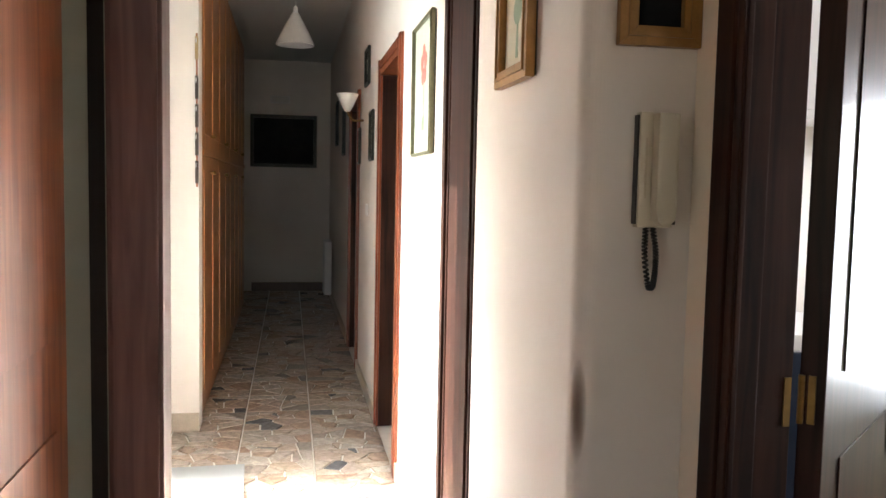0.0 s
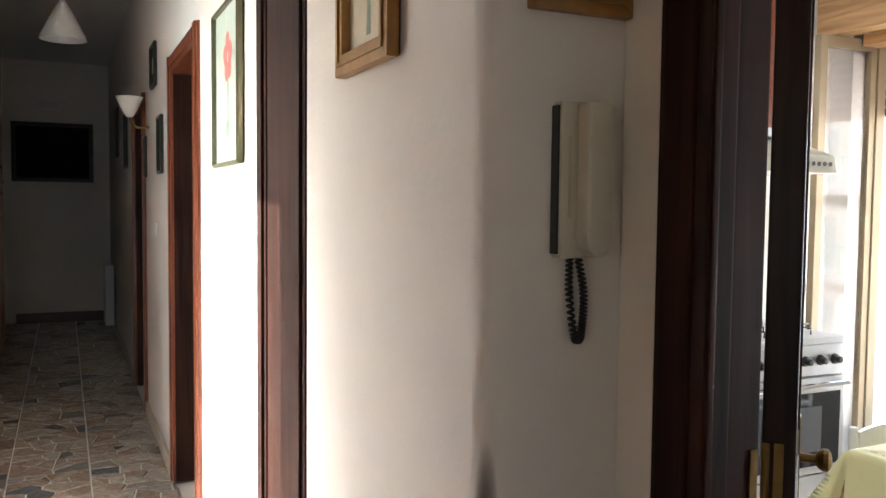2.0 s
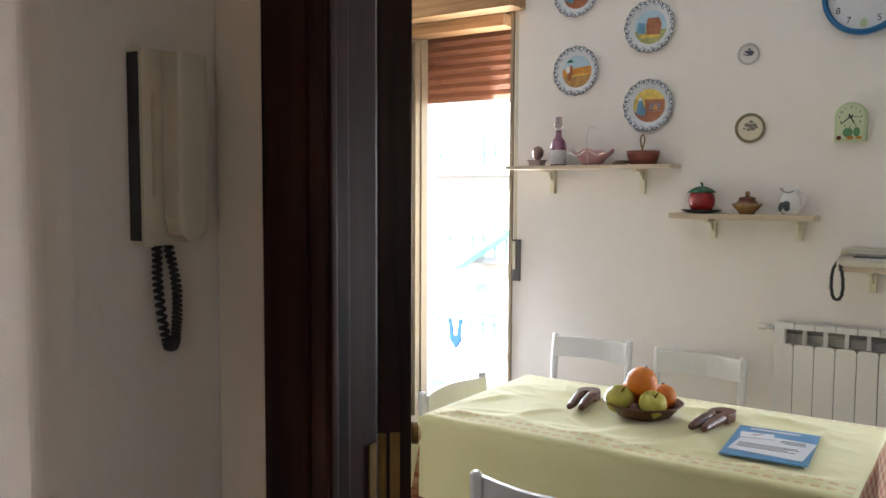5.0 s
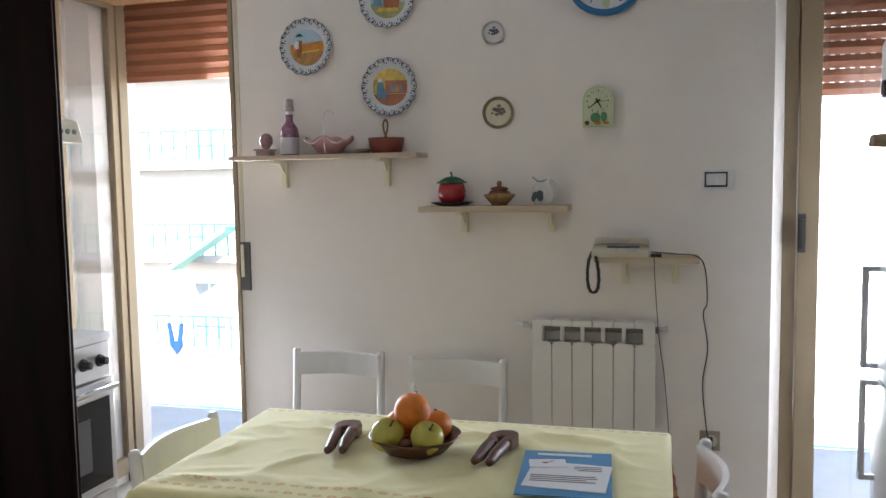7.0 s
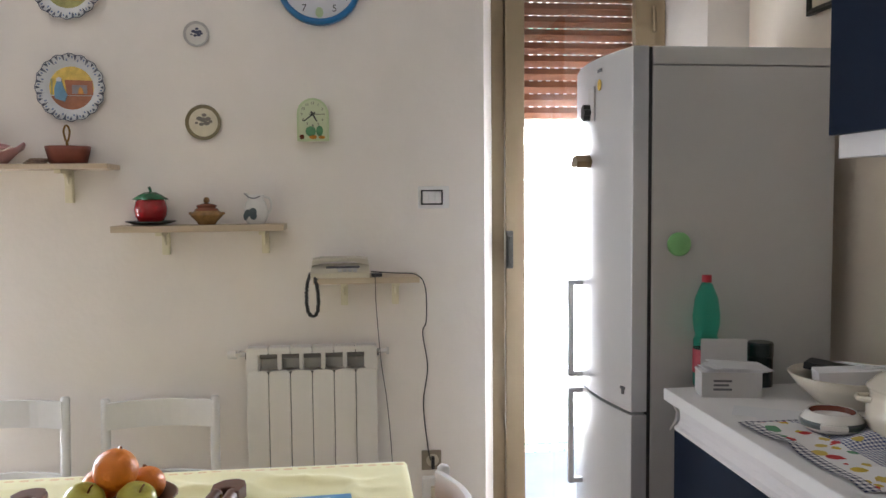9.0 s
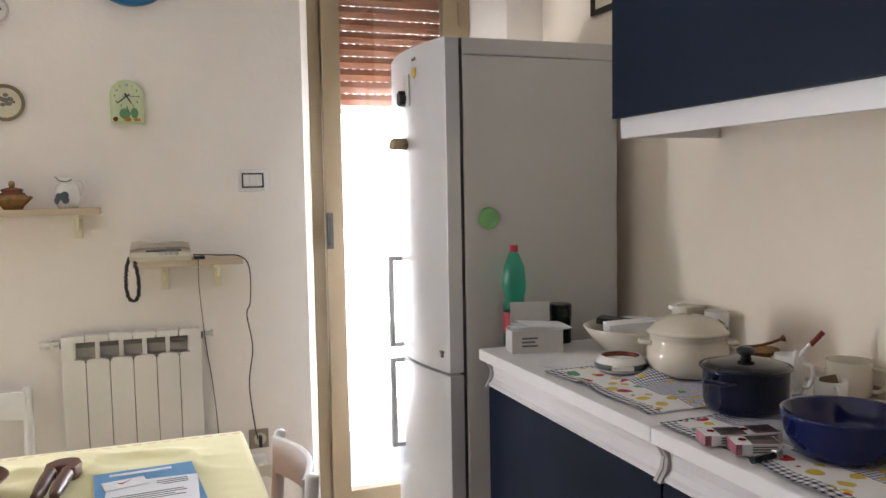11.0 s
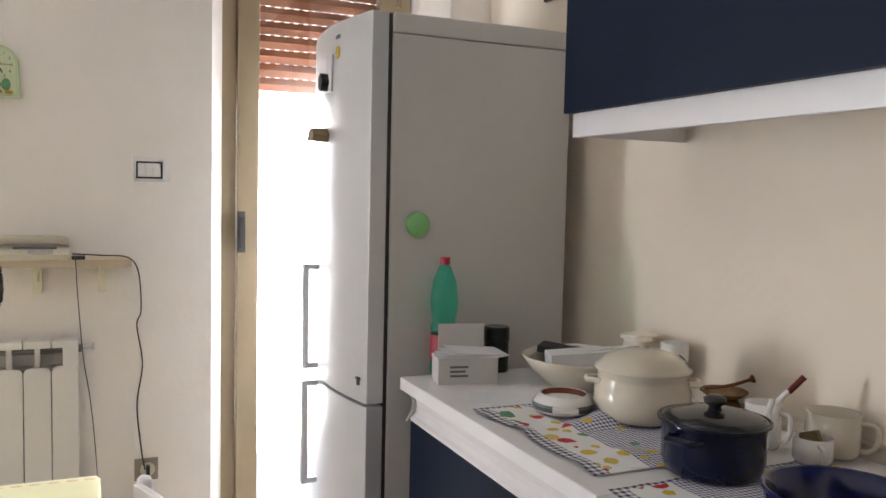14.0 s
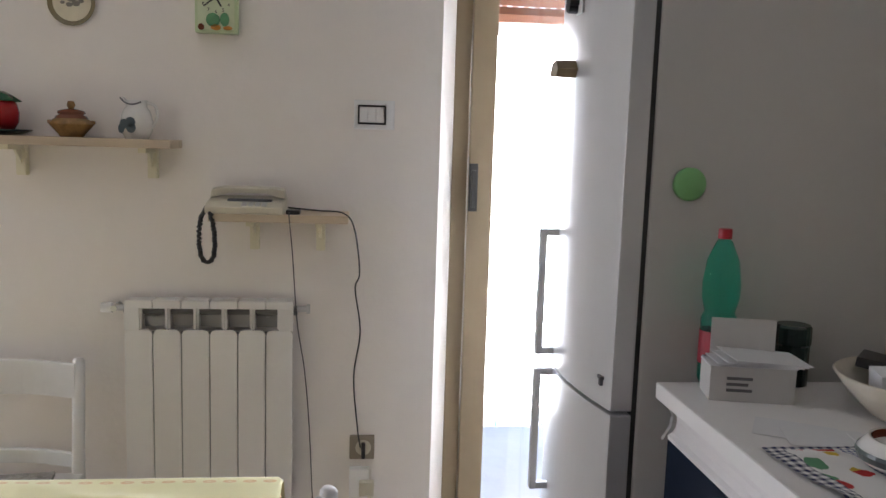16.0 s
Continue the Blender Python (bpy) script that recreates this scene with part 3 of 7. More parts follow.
def wardrobe(y0, w, lit):
    t = thing("wardrobe", pose(-0.41, y0, 0), "tall orange-brown wooden wardrobe unit along the corridor", "wardrobe", "wardrobe row")
    part("body", box(-0.6, 0.0, 0.0, -0.02, w, 2.98, 0.002), WARDWOOD, t)
    for z0, z1 in ((0.09, 1.62), (1.66, 2.96)):
        for k in (0, 1):
            d = part("door", box(-0.02, k * w / 2 + 0.003, z0, 0.0, (k + 1) * w / 2 - 0.003, z1, 0.003), WARDWOOD, t)
            part("panel", box(0.0, k * w / 2 + 0.08, z0 + 0.09, 0.006, (k + 1) * w / 2 - 0.08, z1 - 0.09, 0.003), WARDWOOD, d)
            part("knob", moved(lathe([(0, 0), (0.008, 0), (0.008, 0.015), (0.015, 0.02), (0.012, 0.03), (0, 0.032)], 12), pose(0, w / 2 + (0.03 if k else -0.03), z0 + 1.43 if z0 < 1 else z0 + 0.1, 0, 90, 0)), BRASS, d)
    part("rail", box(-0.02, 0, 1.622, 0.012, w, 1.658, 0.003), WARDWOOD, t)
    return t


for y in (5.31, 6.43, 7.55, 8.67):
    wardrobe(y, 1.11, True)
WOOD_DARK, OCHRE_BOARD = col("rack_dark", (0.05, 0.03, 0.02), 0.5), col("rack_ochre", (0.40, 0.27, 0.12), 0.6)
rk = thing("hanging_rack", pose(-0.436, 5.118, 1.45, 0, 0, 0), "narrow dark rack with small hooks beside the wardrobe", "rack")
for z in (0.0, 0.16, 0.32, 0.48, 0.7):
    part("board", box(0.008, -0.02, z, 0.026, -0.0, z + 0.13, 0.003), WOOD_DARK if z < 0.6 else OCHRE_BOARD, rk)
    part("hook", tube(spline([(0.017, -0.02, z + 0.1), (0.017, -0.04, z + 0.09), (0.017, -0.035, z + 0.115)], 4), 0.004), CHROME, rk)
part("spine", box(0.012, -0.003, -0.02, 0.022, 0.0, 0.85), BROWN_PAINT, rk)

# corridor window, curtain and mat
wn1 = thing("window_3", pose(-0.765, 2.9, 0.08), "large bright corridor window with a white frame", "window", kind="structure")
part("window_frame", join(box(-0.03, 0, 0, 0.03, 0.06, 2.37), box(-0.03, 1.94, 0, 0.03, 2.0, 2.37), box(-0.03, 0.06, 0, 0.03, 1.94, 0.06), box(-0.03, 0.06, 2.31, 0.03, 1.94, 2.37), box(-0.03, 0.97, 0.06, 0.03, 1.03, 2.31)), WHITE_PAINT, wn1)
for y in (0.06, 1.03):
    g = part("pane", box(-0.003, y, 0.06, 0.003, y + 0.91, 2.31), GLASS, wn1)
    g.visible_shadow = False
CURT = col("white_curtain_cloth", (0.82, 0.80, 0.76), 0.8, var=0.05)
_cb = CURT.node_tree.nodes["Principled BSDF"]
_cb.inputs["Transmission Weight"].default_value = 0.0
_cb.inputs["Subsurface Weight"].default_value = 0.0


def curtain(name, x, y0, y1, z0, z1, waves, deep):
    bm, n = bmesh.new(), 90
    rows = []
    for z in (z0, z1):
        rows.append([bm.verts.new((x + deep * math.sin(waves * 2 * math.pi * i / n) * (1.15 if z == z0 else 0.8), y0 + (y1 - y0) * i / n, z)) for i in range(n + 1)])
    for i in range(n):
        bm.faces.new((rows[0][i], rows[0][i + 1], rows[1][i + 1], rows[1][i]))
    bmesh.ops.solidify(bm, geom=list(bm.faces), thickness=0.003)
    return bm


ct = thing("curtain", pose(0, 0, 0), "white gathered curtain drawn back from the corridor window", "curtain")
part("cloth", curtain("cloth", -0.60, 4.25, 5.07, 0.03, 2.62, 12, 0.028), CURT, ct, smooth=True)
part("rod", tube([(-0.60, 2.7, 2.64), (-0.60, 5.1, 2.64)], 0.012), BRASS, ct)
part("bracket", box(-0.68, 4.98, 2.625, -0.59, 5.0, 2.655), BRASS, ct)
mt_ = thing("door_mat", pose(-0.32, 4.05, -0.0025, 0, 0, 2), "pale grey woven mat on the corridor floor", "mat")
part("weave", box(-0.22, -0.42, 0, 0.22, 0.42, 0.012, 0.004), col("mat_weave", (0.30, 0.31, 0.31), 0.95, bump=0.8, bump_scale=160), mt_)
rd = thing("corridor_radiator", onwall(10.6, 0.12, 0.639), "white radiator low on the dark corridor wall", "radiator")
for i in range(6):
    part("element", box(i * 0.08, 0, 0.03, i * 0.08 + 0.075, 0.65, 0.12, 0.012), WHITE_PAINT, rd)

# ---- kitchen windows ----


def shutter(parent, y0, y1, z0, z1, x, closed=False):
    """Rolling shutter of interlocking slats with rows of light slots."""
    n = int((z1 - z0) / 0.053)
    for i in range(n):
        z = z0 + i * 0.053
        prof = [(x - 0.002, z), (x + 0.010, z), (x + 0.012, z + 0.045), (x + 0.004, z + 0.0487), (x - 0.002, z + 0.0487), (x - 0.010, z + 0.024)]
        part("slat", prism(prof, y0, y1, "y"), SHUTTER, parent)
        m = int((y1 - y0) / 0.036)
        if closed:
            part("link", box(x + 0.002, y0, z + 0.0485, x + 0.006, y1, z + 0.053), SHUTTER, parent)
            continue
        part("link", join(*[box(x + 0.002, y0 + (k + 0.12) * 0.036, z + 0.0485, x + 0.006, y0 + (k + 0.62) * 0.036, z + 0.053) for k in range(m)]), SHUTTER, parent)


w1 = thing("window_1", Matrix(), "tall kitchen window with its casement open and shutter half down", "window", kind="structure")
part("window_frame", join(box(4.00, 3.0, 0, 4.06, 3.055, 2.42, 0.004), box(4.00, 3.665, 0, 4.06, 3.72, 2.42, 0.004), box(4.00, 3.055, 2.36, 4.06, 3.665, 2.42, 0.004)), ALU, w1)
part("trim", box(3.858, 2.985, 0.0, 3.872, 3.004, 2.36, 0.002), ALU, w1)
cs = part("casement", join(box(3.585, 3.675, 0.06, 3.635, 3.715, 2.34, 0.004), box(3.955, 3.675, 0.06, 3.998, 3.715, 2.34, 0.004), box(3.635, 3.675, 2.28, 3.955, 3.715, 2.34, 0.004), box(3.635, 3.675, 0.06, 3.955, 3.715, 0.14, 0.004)), ALU, w1, "bronze aluminium casement swung inward")
g = part("pane", box(3.635, 3.692, 0.14, 3.955, 3.698, 2.28), GLASS, cs)
g.visible_shadow = False
shutter(w1, 3.03, 3.70, 1.955, 2.45, 4.11, True)
part("shutter_box", join(box(3.74, 2.93, 2.36, 3.868, 3.84, 2.40, 0.004), box(3.74, 2.93, 2.40, 3.76, 3.84, 2.75, 0.004), box(3.76, 2.93, 2.73, 3.868, 3.84, 2.75), box(3.75, 2.925, 2.36, 3.868, 2.945, 2.75)), BOXWOOD, w1, "pale wooden shutter box over the window")
part("head", box(3.872, 3.055, 2.30, 4.0, 3.665, 2.36, 0.003), BOXWOOD, w1)
w2 = thing("window_2", Matrix(), "narrow balcony door with bronze frame and shutter half down", "window", kind="structure")
part("window_frame", join(box(4.02, 0.675, 0, 4.08, 0.725, 2.42, 0.004), box(4.02, 0.01, 0, 4.08, 0.06, 2.42, 0.004), box(4.02, 0.06, 2.36, 4.08, 0.675, 2.42, 0.004)), ALU, w2)
part("sash", join(box(4.00, 0.595, 0.02, 4.05, 0.673, 2.355, 0.005), box(4.00, 0.062, 0.02, 4.05, 0.14, 2.355, 0.005), box(4.00, 0.14, 2.27, 4.05, 0.595, 2.355, 0.005), box(4.00, 0.14, 0.02, 4.05, 0.595, 0.12, 0.005)), ALU, w2, "bronze aluminium sash")
g = part("pane", box(4.022, 0.14, 0.12, 4.028, 0.595, 2.27), GLASS, w2)
g.visible_shadow = False
hd = part("handle", join(box(3.985, 0.645, 1.16, 4.0, 0.673, 1.31, 0.004), box(3.957, 0.651, 1.175, 3.985, 0.669, 1.29, 0.005)), col("handle_plastic", (0.06, 0.058, 0.055), 0.6), w2, "grey lever handle")
for z in (2.1, 1.2, 0.3):
    part("hinge", tube([(3.995, 0.066, z), (3.995, 0.066, z + 0.1)], 0.009), ALU, w2)
shutter(w2, 0.04, 0.70, 1.765, 2.45, 4.13)
# strap winder beside window_1
st = thing("strap_winder", onwall(2.958, 0.985), "grey shutter strap winder with its pale strap", "strap winder")
part("plate", box(-0.022, 0, 0, 0.022, 0.215, 0.012, 0.004), col("grey_plastic", (0.09, 0.085, 0.08), 0.4), st)
part("strap", box(-0.02, 0.06, 0.012, -0.004, 0.205, 0.016, 0.001), CREAM_PAPER, st)
part("belt", box(-0.018, 0.215, 0.001, -0.004, 1.36, 0.003), CREAM_PAPER, st)

# ---- outside ----
FACADE = col("sunlit_facade", (0.88, 0.86, 0.84), 0.9, var=0.06, scale=0.6, bump=0.2, bump_scale=12)
LILAC = col("lilac_slab", (0.68, 0.66, 0.73), 0.8, var=0.1)
GREENBAR = col("green_railing_paint", (0.10, 0.48, 0.38), 0.5)
# pale pane colour stands in for sky reflected in the far windows
SKY_GLASS = col("far_glass_sky_tint", (0.42, 0.48, 0.52), 0.1)
tagged(part("ground", box(4.6, -60, -12.2, 120, 80, -12), col("asphalt", (0.06, 0.06, 0.06), 0.9, var=0.2, scale=1)), "grey asphalt street far below", "ground", kind="structure")
tagged(part("pavement", box(4.2, -1.0, -0.14, 5.3, 4.6, -0.02), col("balcony_tiles", (0.80, 0.78, 0.74), 0.6, var=0.12, scale=4)), "pale tiled balcony floor", "balcony", kind="structure")
ap = thing("apartment_building", pose(25, 0, 0), "sunlit white apartment block across the street with green balcony bars", "building")
part("wall", box(0, -35, -12, 9, 45, 9), FACADE, ap)
for k, z in enumerate((-10.3, -7.2, -4.15, -1.1, 1.95, 5.0, 8.1)):
    part("balcony", box(-0.8, -34, z, 0, 44, z + 0.22), LILAC, ap)
    for j in range(18):
        y = -32 + j * 4.3
        wd = part("window", box(-0.06, y, z + 0.24, 0.001, y + 1.3, z + 2.4, 0.02), WHITE_PAINT, ap)
        part("pane", join(box(-0.075, y + 0.1, z + 0.4, -0.061, y + 0.6, z + 2.25), box(-0.075, y + 0.7, z + 0.4, -0.061, y + 1.2, z + 2.25)), SKY_GLASS, wd)
        if j % 3 == 1:
            part("cooler", box(-0.4, y + 2.0, z + 1.5, 0, y + 2.9, z + 2.1, 0.03), WHITE_PAINT, ap)
    bars = bmesh.new()
    for j in range(170):
        y = -34 + j * 0.46
        box(-0.8, y, z + 0.22, -0.76, y + 0.04, z + 1.25, bm=bars)
    box(-0.81, -34, z + 1.22, -0.75, 44, z + 1.27, bm=bars)
    part("railing", bars, GREENBAR, ap)
part("awning", prism([(16.6, -1.25), (14.4, 0.12), (14.4, -0.02), (16.45, -1.30)], -1.6, -0.85, "x"), col("pale_green_awning", (0.38, 0.70, 0.60), 0.7, var=0.1), ap)
part("roof", box(-0.4, -35.4, 9.0, 9.4, 45.4, 9.3), LILAC, ap)
ld = thing("hanging_laundry", pose(24.14, 16.50, -3.44), "blue garment hung out on the balcony rail opposite", "laundry")
part("cloth", prism([(0, 0.3), (0.1, -0.5), (0.3, -0.75), (0.5, -0.5), (0.62, 0.3), (0.48, 0.3), (0.38, -0.3), (0.25, -0.3), (0.14, 0.3)], 0, 0.04, "x"), col("blue_cloth", (0.03, 0.1, 0.4), 0.9), ld)

# ---- things on the plate wall ----


PLATE_GLAZE = col("plate_glaze", (0.66, 0.67, 0.68), 0.18, var=0.06, scale=20)
RIM_INK = col("rim_brush_blue", (0.11, 0.12, 0.17), 0.3, var=0.5, scale=70)
BLUE_WASH = col("blue_wash", (0.20, 0.26, 0.40), 0.25, var=0.3, scale=60)


def wall_plate(y, z, r, scene_parts, label):
    t = thing("wall_plate", onwall(y, z), label, "plate", "painted plates on the wall")
    bm, n = bmesh.new(), 96
    rings = []
    for f, h in ((0.0, 0.004), (0.62, 0.004), (0.70, 0.010), (0.97, 0.024), (1.0, 0.023), (0.96, 0.016), (0.6, 0.0), (0.0, 0.0)):
        if f == 0.0:
            rings.append([bm.verts.new((0, 0, h))])
        else:
            rings.append([bm.verts.new((r * f * (1 + 0.022 * f ** 8 * math.cos(16 * a)) * math.cos(a), r * f * (1 + 0.022 * f ** 8 * math.cos(16 * a)) * math.sin(a), h)) for a in [2 * math.pi * i / n for i in range(n)]])
    for a, b in zip(rings, rings[1:]):
        for i in range(n):
            q = [a[i % len(a)], a[(i + 1) % len(a)], b[(i + 1) % len(b)], b[i % len(b)]]
            q = [v for k, v in enumerate(q) if v not in q[:k]]
            bm.faces.new(q)
    bmesh.ops.recalc_face_normals(bm, faces=bm.faces)
    part("dish", bm, PLATE_GLAZE, t, smooth=True)
    marks = []
    for i in range(32):
        a = 2 * math.pi * i / 32
        c, s_ = math.cos(a), math.sin(a)
        tip, root, wide = r * (0.80 if i % 2 else 0.87), r * 0.985, 0.045 * r

        def at(rad, off):
            return (rad * c - off * s_, rad * s_ + off * c, 0.0115 + 0.0145 * (rad / r - 0.70) / 0.27)
        mb = bmesh.new()
        vs = [mb.verts.new(at(*p)) for p in ((root, -wide), (root, wide), ((root + tip) / 2, wide * 0.6), (tip, 0.0), ((root + tip) / 2, -wide * 0.6))]
        mb.faces.new(vs)
        bmesh.ops.solidify(mb, geom=list(mb.faces), thickness=0.0012)
        marks.append(mb)
    part("rim_pattern", join(*marks), RIM_INK, t, "dark blue brushed petals round the rim")
    dots = []
    for i in range(32):
        a = 2 * math.pi * (i + 0.5) / 32
        rad = r * (0.91 if i % 2 else 0.84)
        dots.append(moved(disc(0.024 * r, 0, 0.0015, n=7, sx=1.7), Matrix.Rotation(a, 4, "Z") @ Matrix.Translation((rad, 0, 0.0118 + 0.0145 * (rad / r - 0.70) / 0.27)) @ pose(0, 0, 0, 0, -21, 0)))
    part("rim_dots", join(*dots), BLUE_WASH, t)
    part("rim_edge", tube([(r * (1 + 0.022 * math.cos(16 * a)) * math.cos(a), r * (1 + 0.022 * math.cos(16 * a)) * math.sin(a), 0.0235) for a in [2 * math.pi * i / 96 for i in range(96)]], 0.0016, 5, closed=True), RIM_INK, t)
    R = 0.69 * r
    for nm, pts, mt, lift in scene_parts:
        clipped = []
        for u, v in pts:
            d = math.hypot(u, v)
            k = 1.0 if d <= 1 else 1 / d
            clipped.append((u * k * R, v * k * R))
        part(nm, prism(clipped, 0.0045, 0.0062 + lift * 0.0008), mt, t)
    return t


def arc(a0, a1, n=14):
    return [(math.cos(radians(a0 + (a1 - a0) * i / n)), math.sin(radians(a0 + (a1 - a0) * i / n))) for i in range(n + 1)]


BLUE_PAINT = col("painted_blue", (0.13, 0.28, 0.42), 0.3, var=0.3, scale=40)
SOIL = col("painted_soil", (0.42, 0.22, 0.06), 0.3, var=0.5, scale=60)
OLIVE_PAINT = col("painted_olive", (0.36, 0.34, 0.12), 0.3, var=0.4, scale=40)
field = [("sky", arc(10, 170), SKYBLUE, 0), ("field", [(-1, 0.15)] + [(1, 0.3)] + arc(17, -20, 6)[1:] + [(-0.2, -0.3), (-0.98, -0.2)], ORANGE_PAINT, 1),
         ("ground", [(-0.98, -0.2), (-0.2, -0.3), (0.94, -0.25)] + arc(-20, -165), SOIL, 2),
         ("furrow", [(-0.3, -0.32), (0.7, -0.22), (0.68, -0.14), (-0.25, -0.24)], YELLOW_PAINT, 3),
         ("shape", [(-0.55, -0.55), (-0.38, -0.55), (-0.30, -0.1), (-0.28, 0.35), (-0.55, 0.38), (-0.66, 0.0)], BROWN_PAINT, 4),
         ("shape", [(-0.62, -0.1), (-0.46, -0.05), (-0.46, 0.32), (-0.6, 0.36), (-0.74, 0.1)], WHITE_GLAZE, 5),
         ("shape", [(-0.62, 0.55), (-0.2, 0.56), (-0.26, 0.64), (-0.4, 0.72), (-0.56, 0.66)], GREEN, 5)]
hearth = [("ground", arc(200, 340), BROWN_PAINT, 0), ("wall", [(-0.95, -0.3), (0.95, -0.3)] + arc(0, 180), YELLOW_PAINT, 0),
          ("hearth", [(-0.2, -0.32), (0.92, -0.32), (0.9, 0.32), (-0.28, 0.36)], BROWN_PAINT, 1),
          ("opening", [(0.02, -0.25), (0.66, -0.25), (0.66, 0.12), (0.02, 0.14)], col("painted_grey", (0.24, 0.20, 0.20), 0.3, var=0.3, scale=40), 2),
          ("fire", [(0.28, -0.25), (0.52, -0.25), (0.46, -0.02), (0.38, 0.05), (0.3, -0.05)], ORANGE_PAINT, 3),
          ("shape", [(-0.72, -0.45), (-0.3, -0.6), (-0.18, -0.3), (-0.32, 0.0), (-0.4, 0.3), (-0.6, 0.3), (-0.72, 0.0)], BLUE_PAINT, 4),
          ("shape", [(-0.62, 0.28), (-0.42, 0.28), (-0.4, 0.42), (-0.5, 0.48), (-0.62, 0.42)], WHITE_GLAZE, 5),
          ("stick", [(-0.86, -0.3), (-0.82, -0.3), (-0.80, 0.4), (-0.86, 0.4)], OLIVE_PAINT, 5)]
barrel = [("wall", arc(-10, 190), SKYBLUE, 0), ("ground", arc(190, 350), OLIVE_PAINT, 1),
          ("shape", [(-0.2, -0.45), (0.55, -0.45), (0.66, 0.1), (0.5, 0.5), (-0.15, 0.5), (-0.26, 0.05)], BROWN_PAINT, 2),
          ("shape", [(-0.8, -0.3), (-0.3, -0.35), (-0.35, 0.25), (-0.7, 0.3)], BLUE_PAINT, 3), ("ground", [(-0.6, -0.6), (0.6, -0.62), (0.5, -0.45), (-0.5, -0.4)], YELLOW_PAINT, 3)]
wall_plate(2.635, 2.03, 0.116, field, "white scalloped plate painted with an orange field")
wall_plate(2.268, 1.846, 0.117, hearth, "white scalloped plate painted with a brown hearth")
wall_plate(2.270, 2.203, 0.117, barrel, "white scalloped plate painted with a brown barrel")
wall_plate(2.640, 2.405, 0.116, hearth, "white scalloped plate hung highest on the wall")


def small_dish(y, z, r, rim, face, ink, label):
    t = thing("small_wall_plate", onwall(y, z), label, "plate")
    part("dish", lathe([(0, 0.003), (r * 0.78, 0.004), (r * 0.97, 0.011), (r, 0.011), (r * 0.95, 0.002), (r * 0.6, 0.0), (0, 0)], 40), rim, t, smooth=True)
    part("face", disc(r * 0.80, 0.0045, 0.0060, n=32), face, t)
    part("motif", join(*[disc(r * q * 1.45, 0.0060, 0.0068, r * a, r * b, 9, 1.0, 0.7) for q, a, b in ((0.14, 0.0, 0.15), (0.12, -0.22, 0.22), (0.12, 0.25, 0.2), (0.10, -0.1, -0.1), (0.12, 0.18, -0.05), (0.08, 0.4, 0.05), (0.07, -0.38, -0.02), (0.1, 0.05, 0.42))]), ink, t)


small_dish(1.830, 2.041, 0.046, col("grey_glaze", (0.45, 0.43, 0.41), 0.3, var=0.2, scale=60), col("stoneware_pale", (0.62, 0.59, 0.54), 0.3), INK, "tiny grey and white plate with a dark flower")
small_dish(1.814, 1.725, 0.064, col("olive_rim_glaze", (0.20, 0.16, 0.08), 0.3, var=0.2, scale=40), CREAM_PAPER, col("grey_motif", (0.18, 0.16, 0.13), 0.4), "small cream plate with an olive-brown rim")


def numerals(t, r, size, mat, z, hours=range(1, 13), sx=1.0, sy=1.0, cy=0.0):
    for h in hours:
        a = radians(90 - 30 * h)
        text(str(h), size, mat, t, Matrix.Translation((sx * r * math.cos(a), cy + sy * r * math.sin(a), z)), "numeral")


bc = thing("round_wall_clock", onwall(1.389, 2.234), "round white wall clock with a bright blue rim", "clock")
part("rim", lathe([(0.134, 0.012), (0.136, 0.034), (0.146, 0.040), (0.155, 0.030), (0.156, 0.0), (0.130, 0.0)], 64, closed=True), BLUE, bc, smooth=True)
part("face", disc(0.136, 0.0, 0.014, n=48), PAPER, bc)
numerals(bc, 0.110, 0.036, BLACK, 0.0146, [h for h in range(1, 13) if h != 6])
part("motif", disc(0.016, 0.014, 0.0155, 0.0, -0.110, 10, 0.9, 1.2), PALE_GREEN, bc)
part("hour_hand", prism([(-0.004, -0.015), (0.004, -0.015), (0.003, 0.07), (-0.003, 0.07)], 0.017, 0.018), BLACK, bc)
part("minute_hand", moved(prism([(-0.003, -0.02), (0.003, -0.02), (0.002, 0.1), (-0.002, 0.1)], 0.019, 0.020), pose(0, 0, 0, 0, 0, -40)), BLACK, bc)

ac = thing("arched_clock", onwall(1.419, 1.656), "pale green arched wall clock with painted vegetables", "clock")
arch = [(-0.058, 0.0), (0.058, 0.0), (0.058, 0.098)] + [(0.058 * math.cos(radians(a)), 0.098 + 0.058 * math.sin(radians(a))) for a in range(15, 180, 15)] + [(-0.058, 0.098)]
part("case", prism(arch, 0, 0.040, bevel=0.005), PALE_GREEN, ac)
part("face", prism([(x * 0.86, 0.008 + y * 0.90) for x, y in arch], 0.040, 0.0412), col("clock_face_green", (0.62, 0.68, 0.45), 0.4), ac)
numerals(ac, 0.040, 0.013, BLACK, 0.0418, range(1, 13), 1, 1, 0.096)
for nm, ang, ln, wd in (("hour_hand", -150, 0.030, 0.0035), ("minute_hand", 128, 0.042, 0.0028), ("second_hand", -90, 0.042, 0.0012)):
    part(nm, moved(prism([(-wd, -0.012), (wd, -0.012), (wd * 0.6, ln), (-wd * 0.6, ln)], 0.0435, 0.0442), Matrix.Translation((0, 0.096, 0)) @ pose(0, 0, 0, 0, 0, ang)), BLACK, ac)
LEAFY = col("painted_leaf", (0.10, 0.28, 0.12), 0.4, var=0.3, scale=60)
part("cabbage", join(disc(0.019, 0.0412, 0.045, -0.008, 0.034, 12), disc(0.016, 0.0412, 0.044, 0.024, 0.036, 10, 0.8, 1.2)), LEAFY, ac)
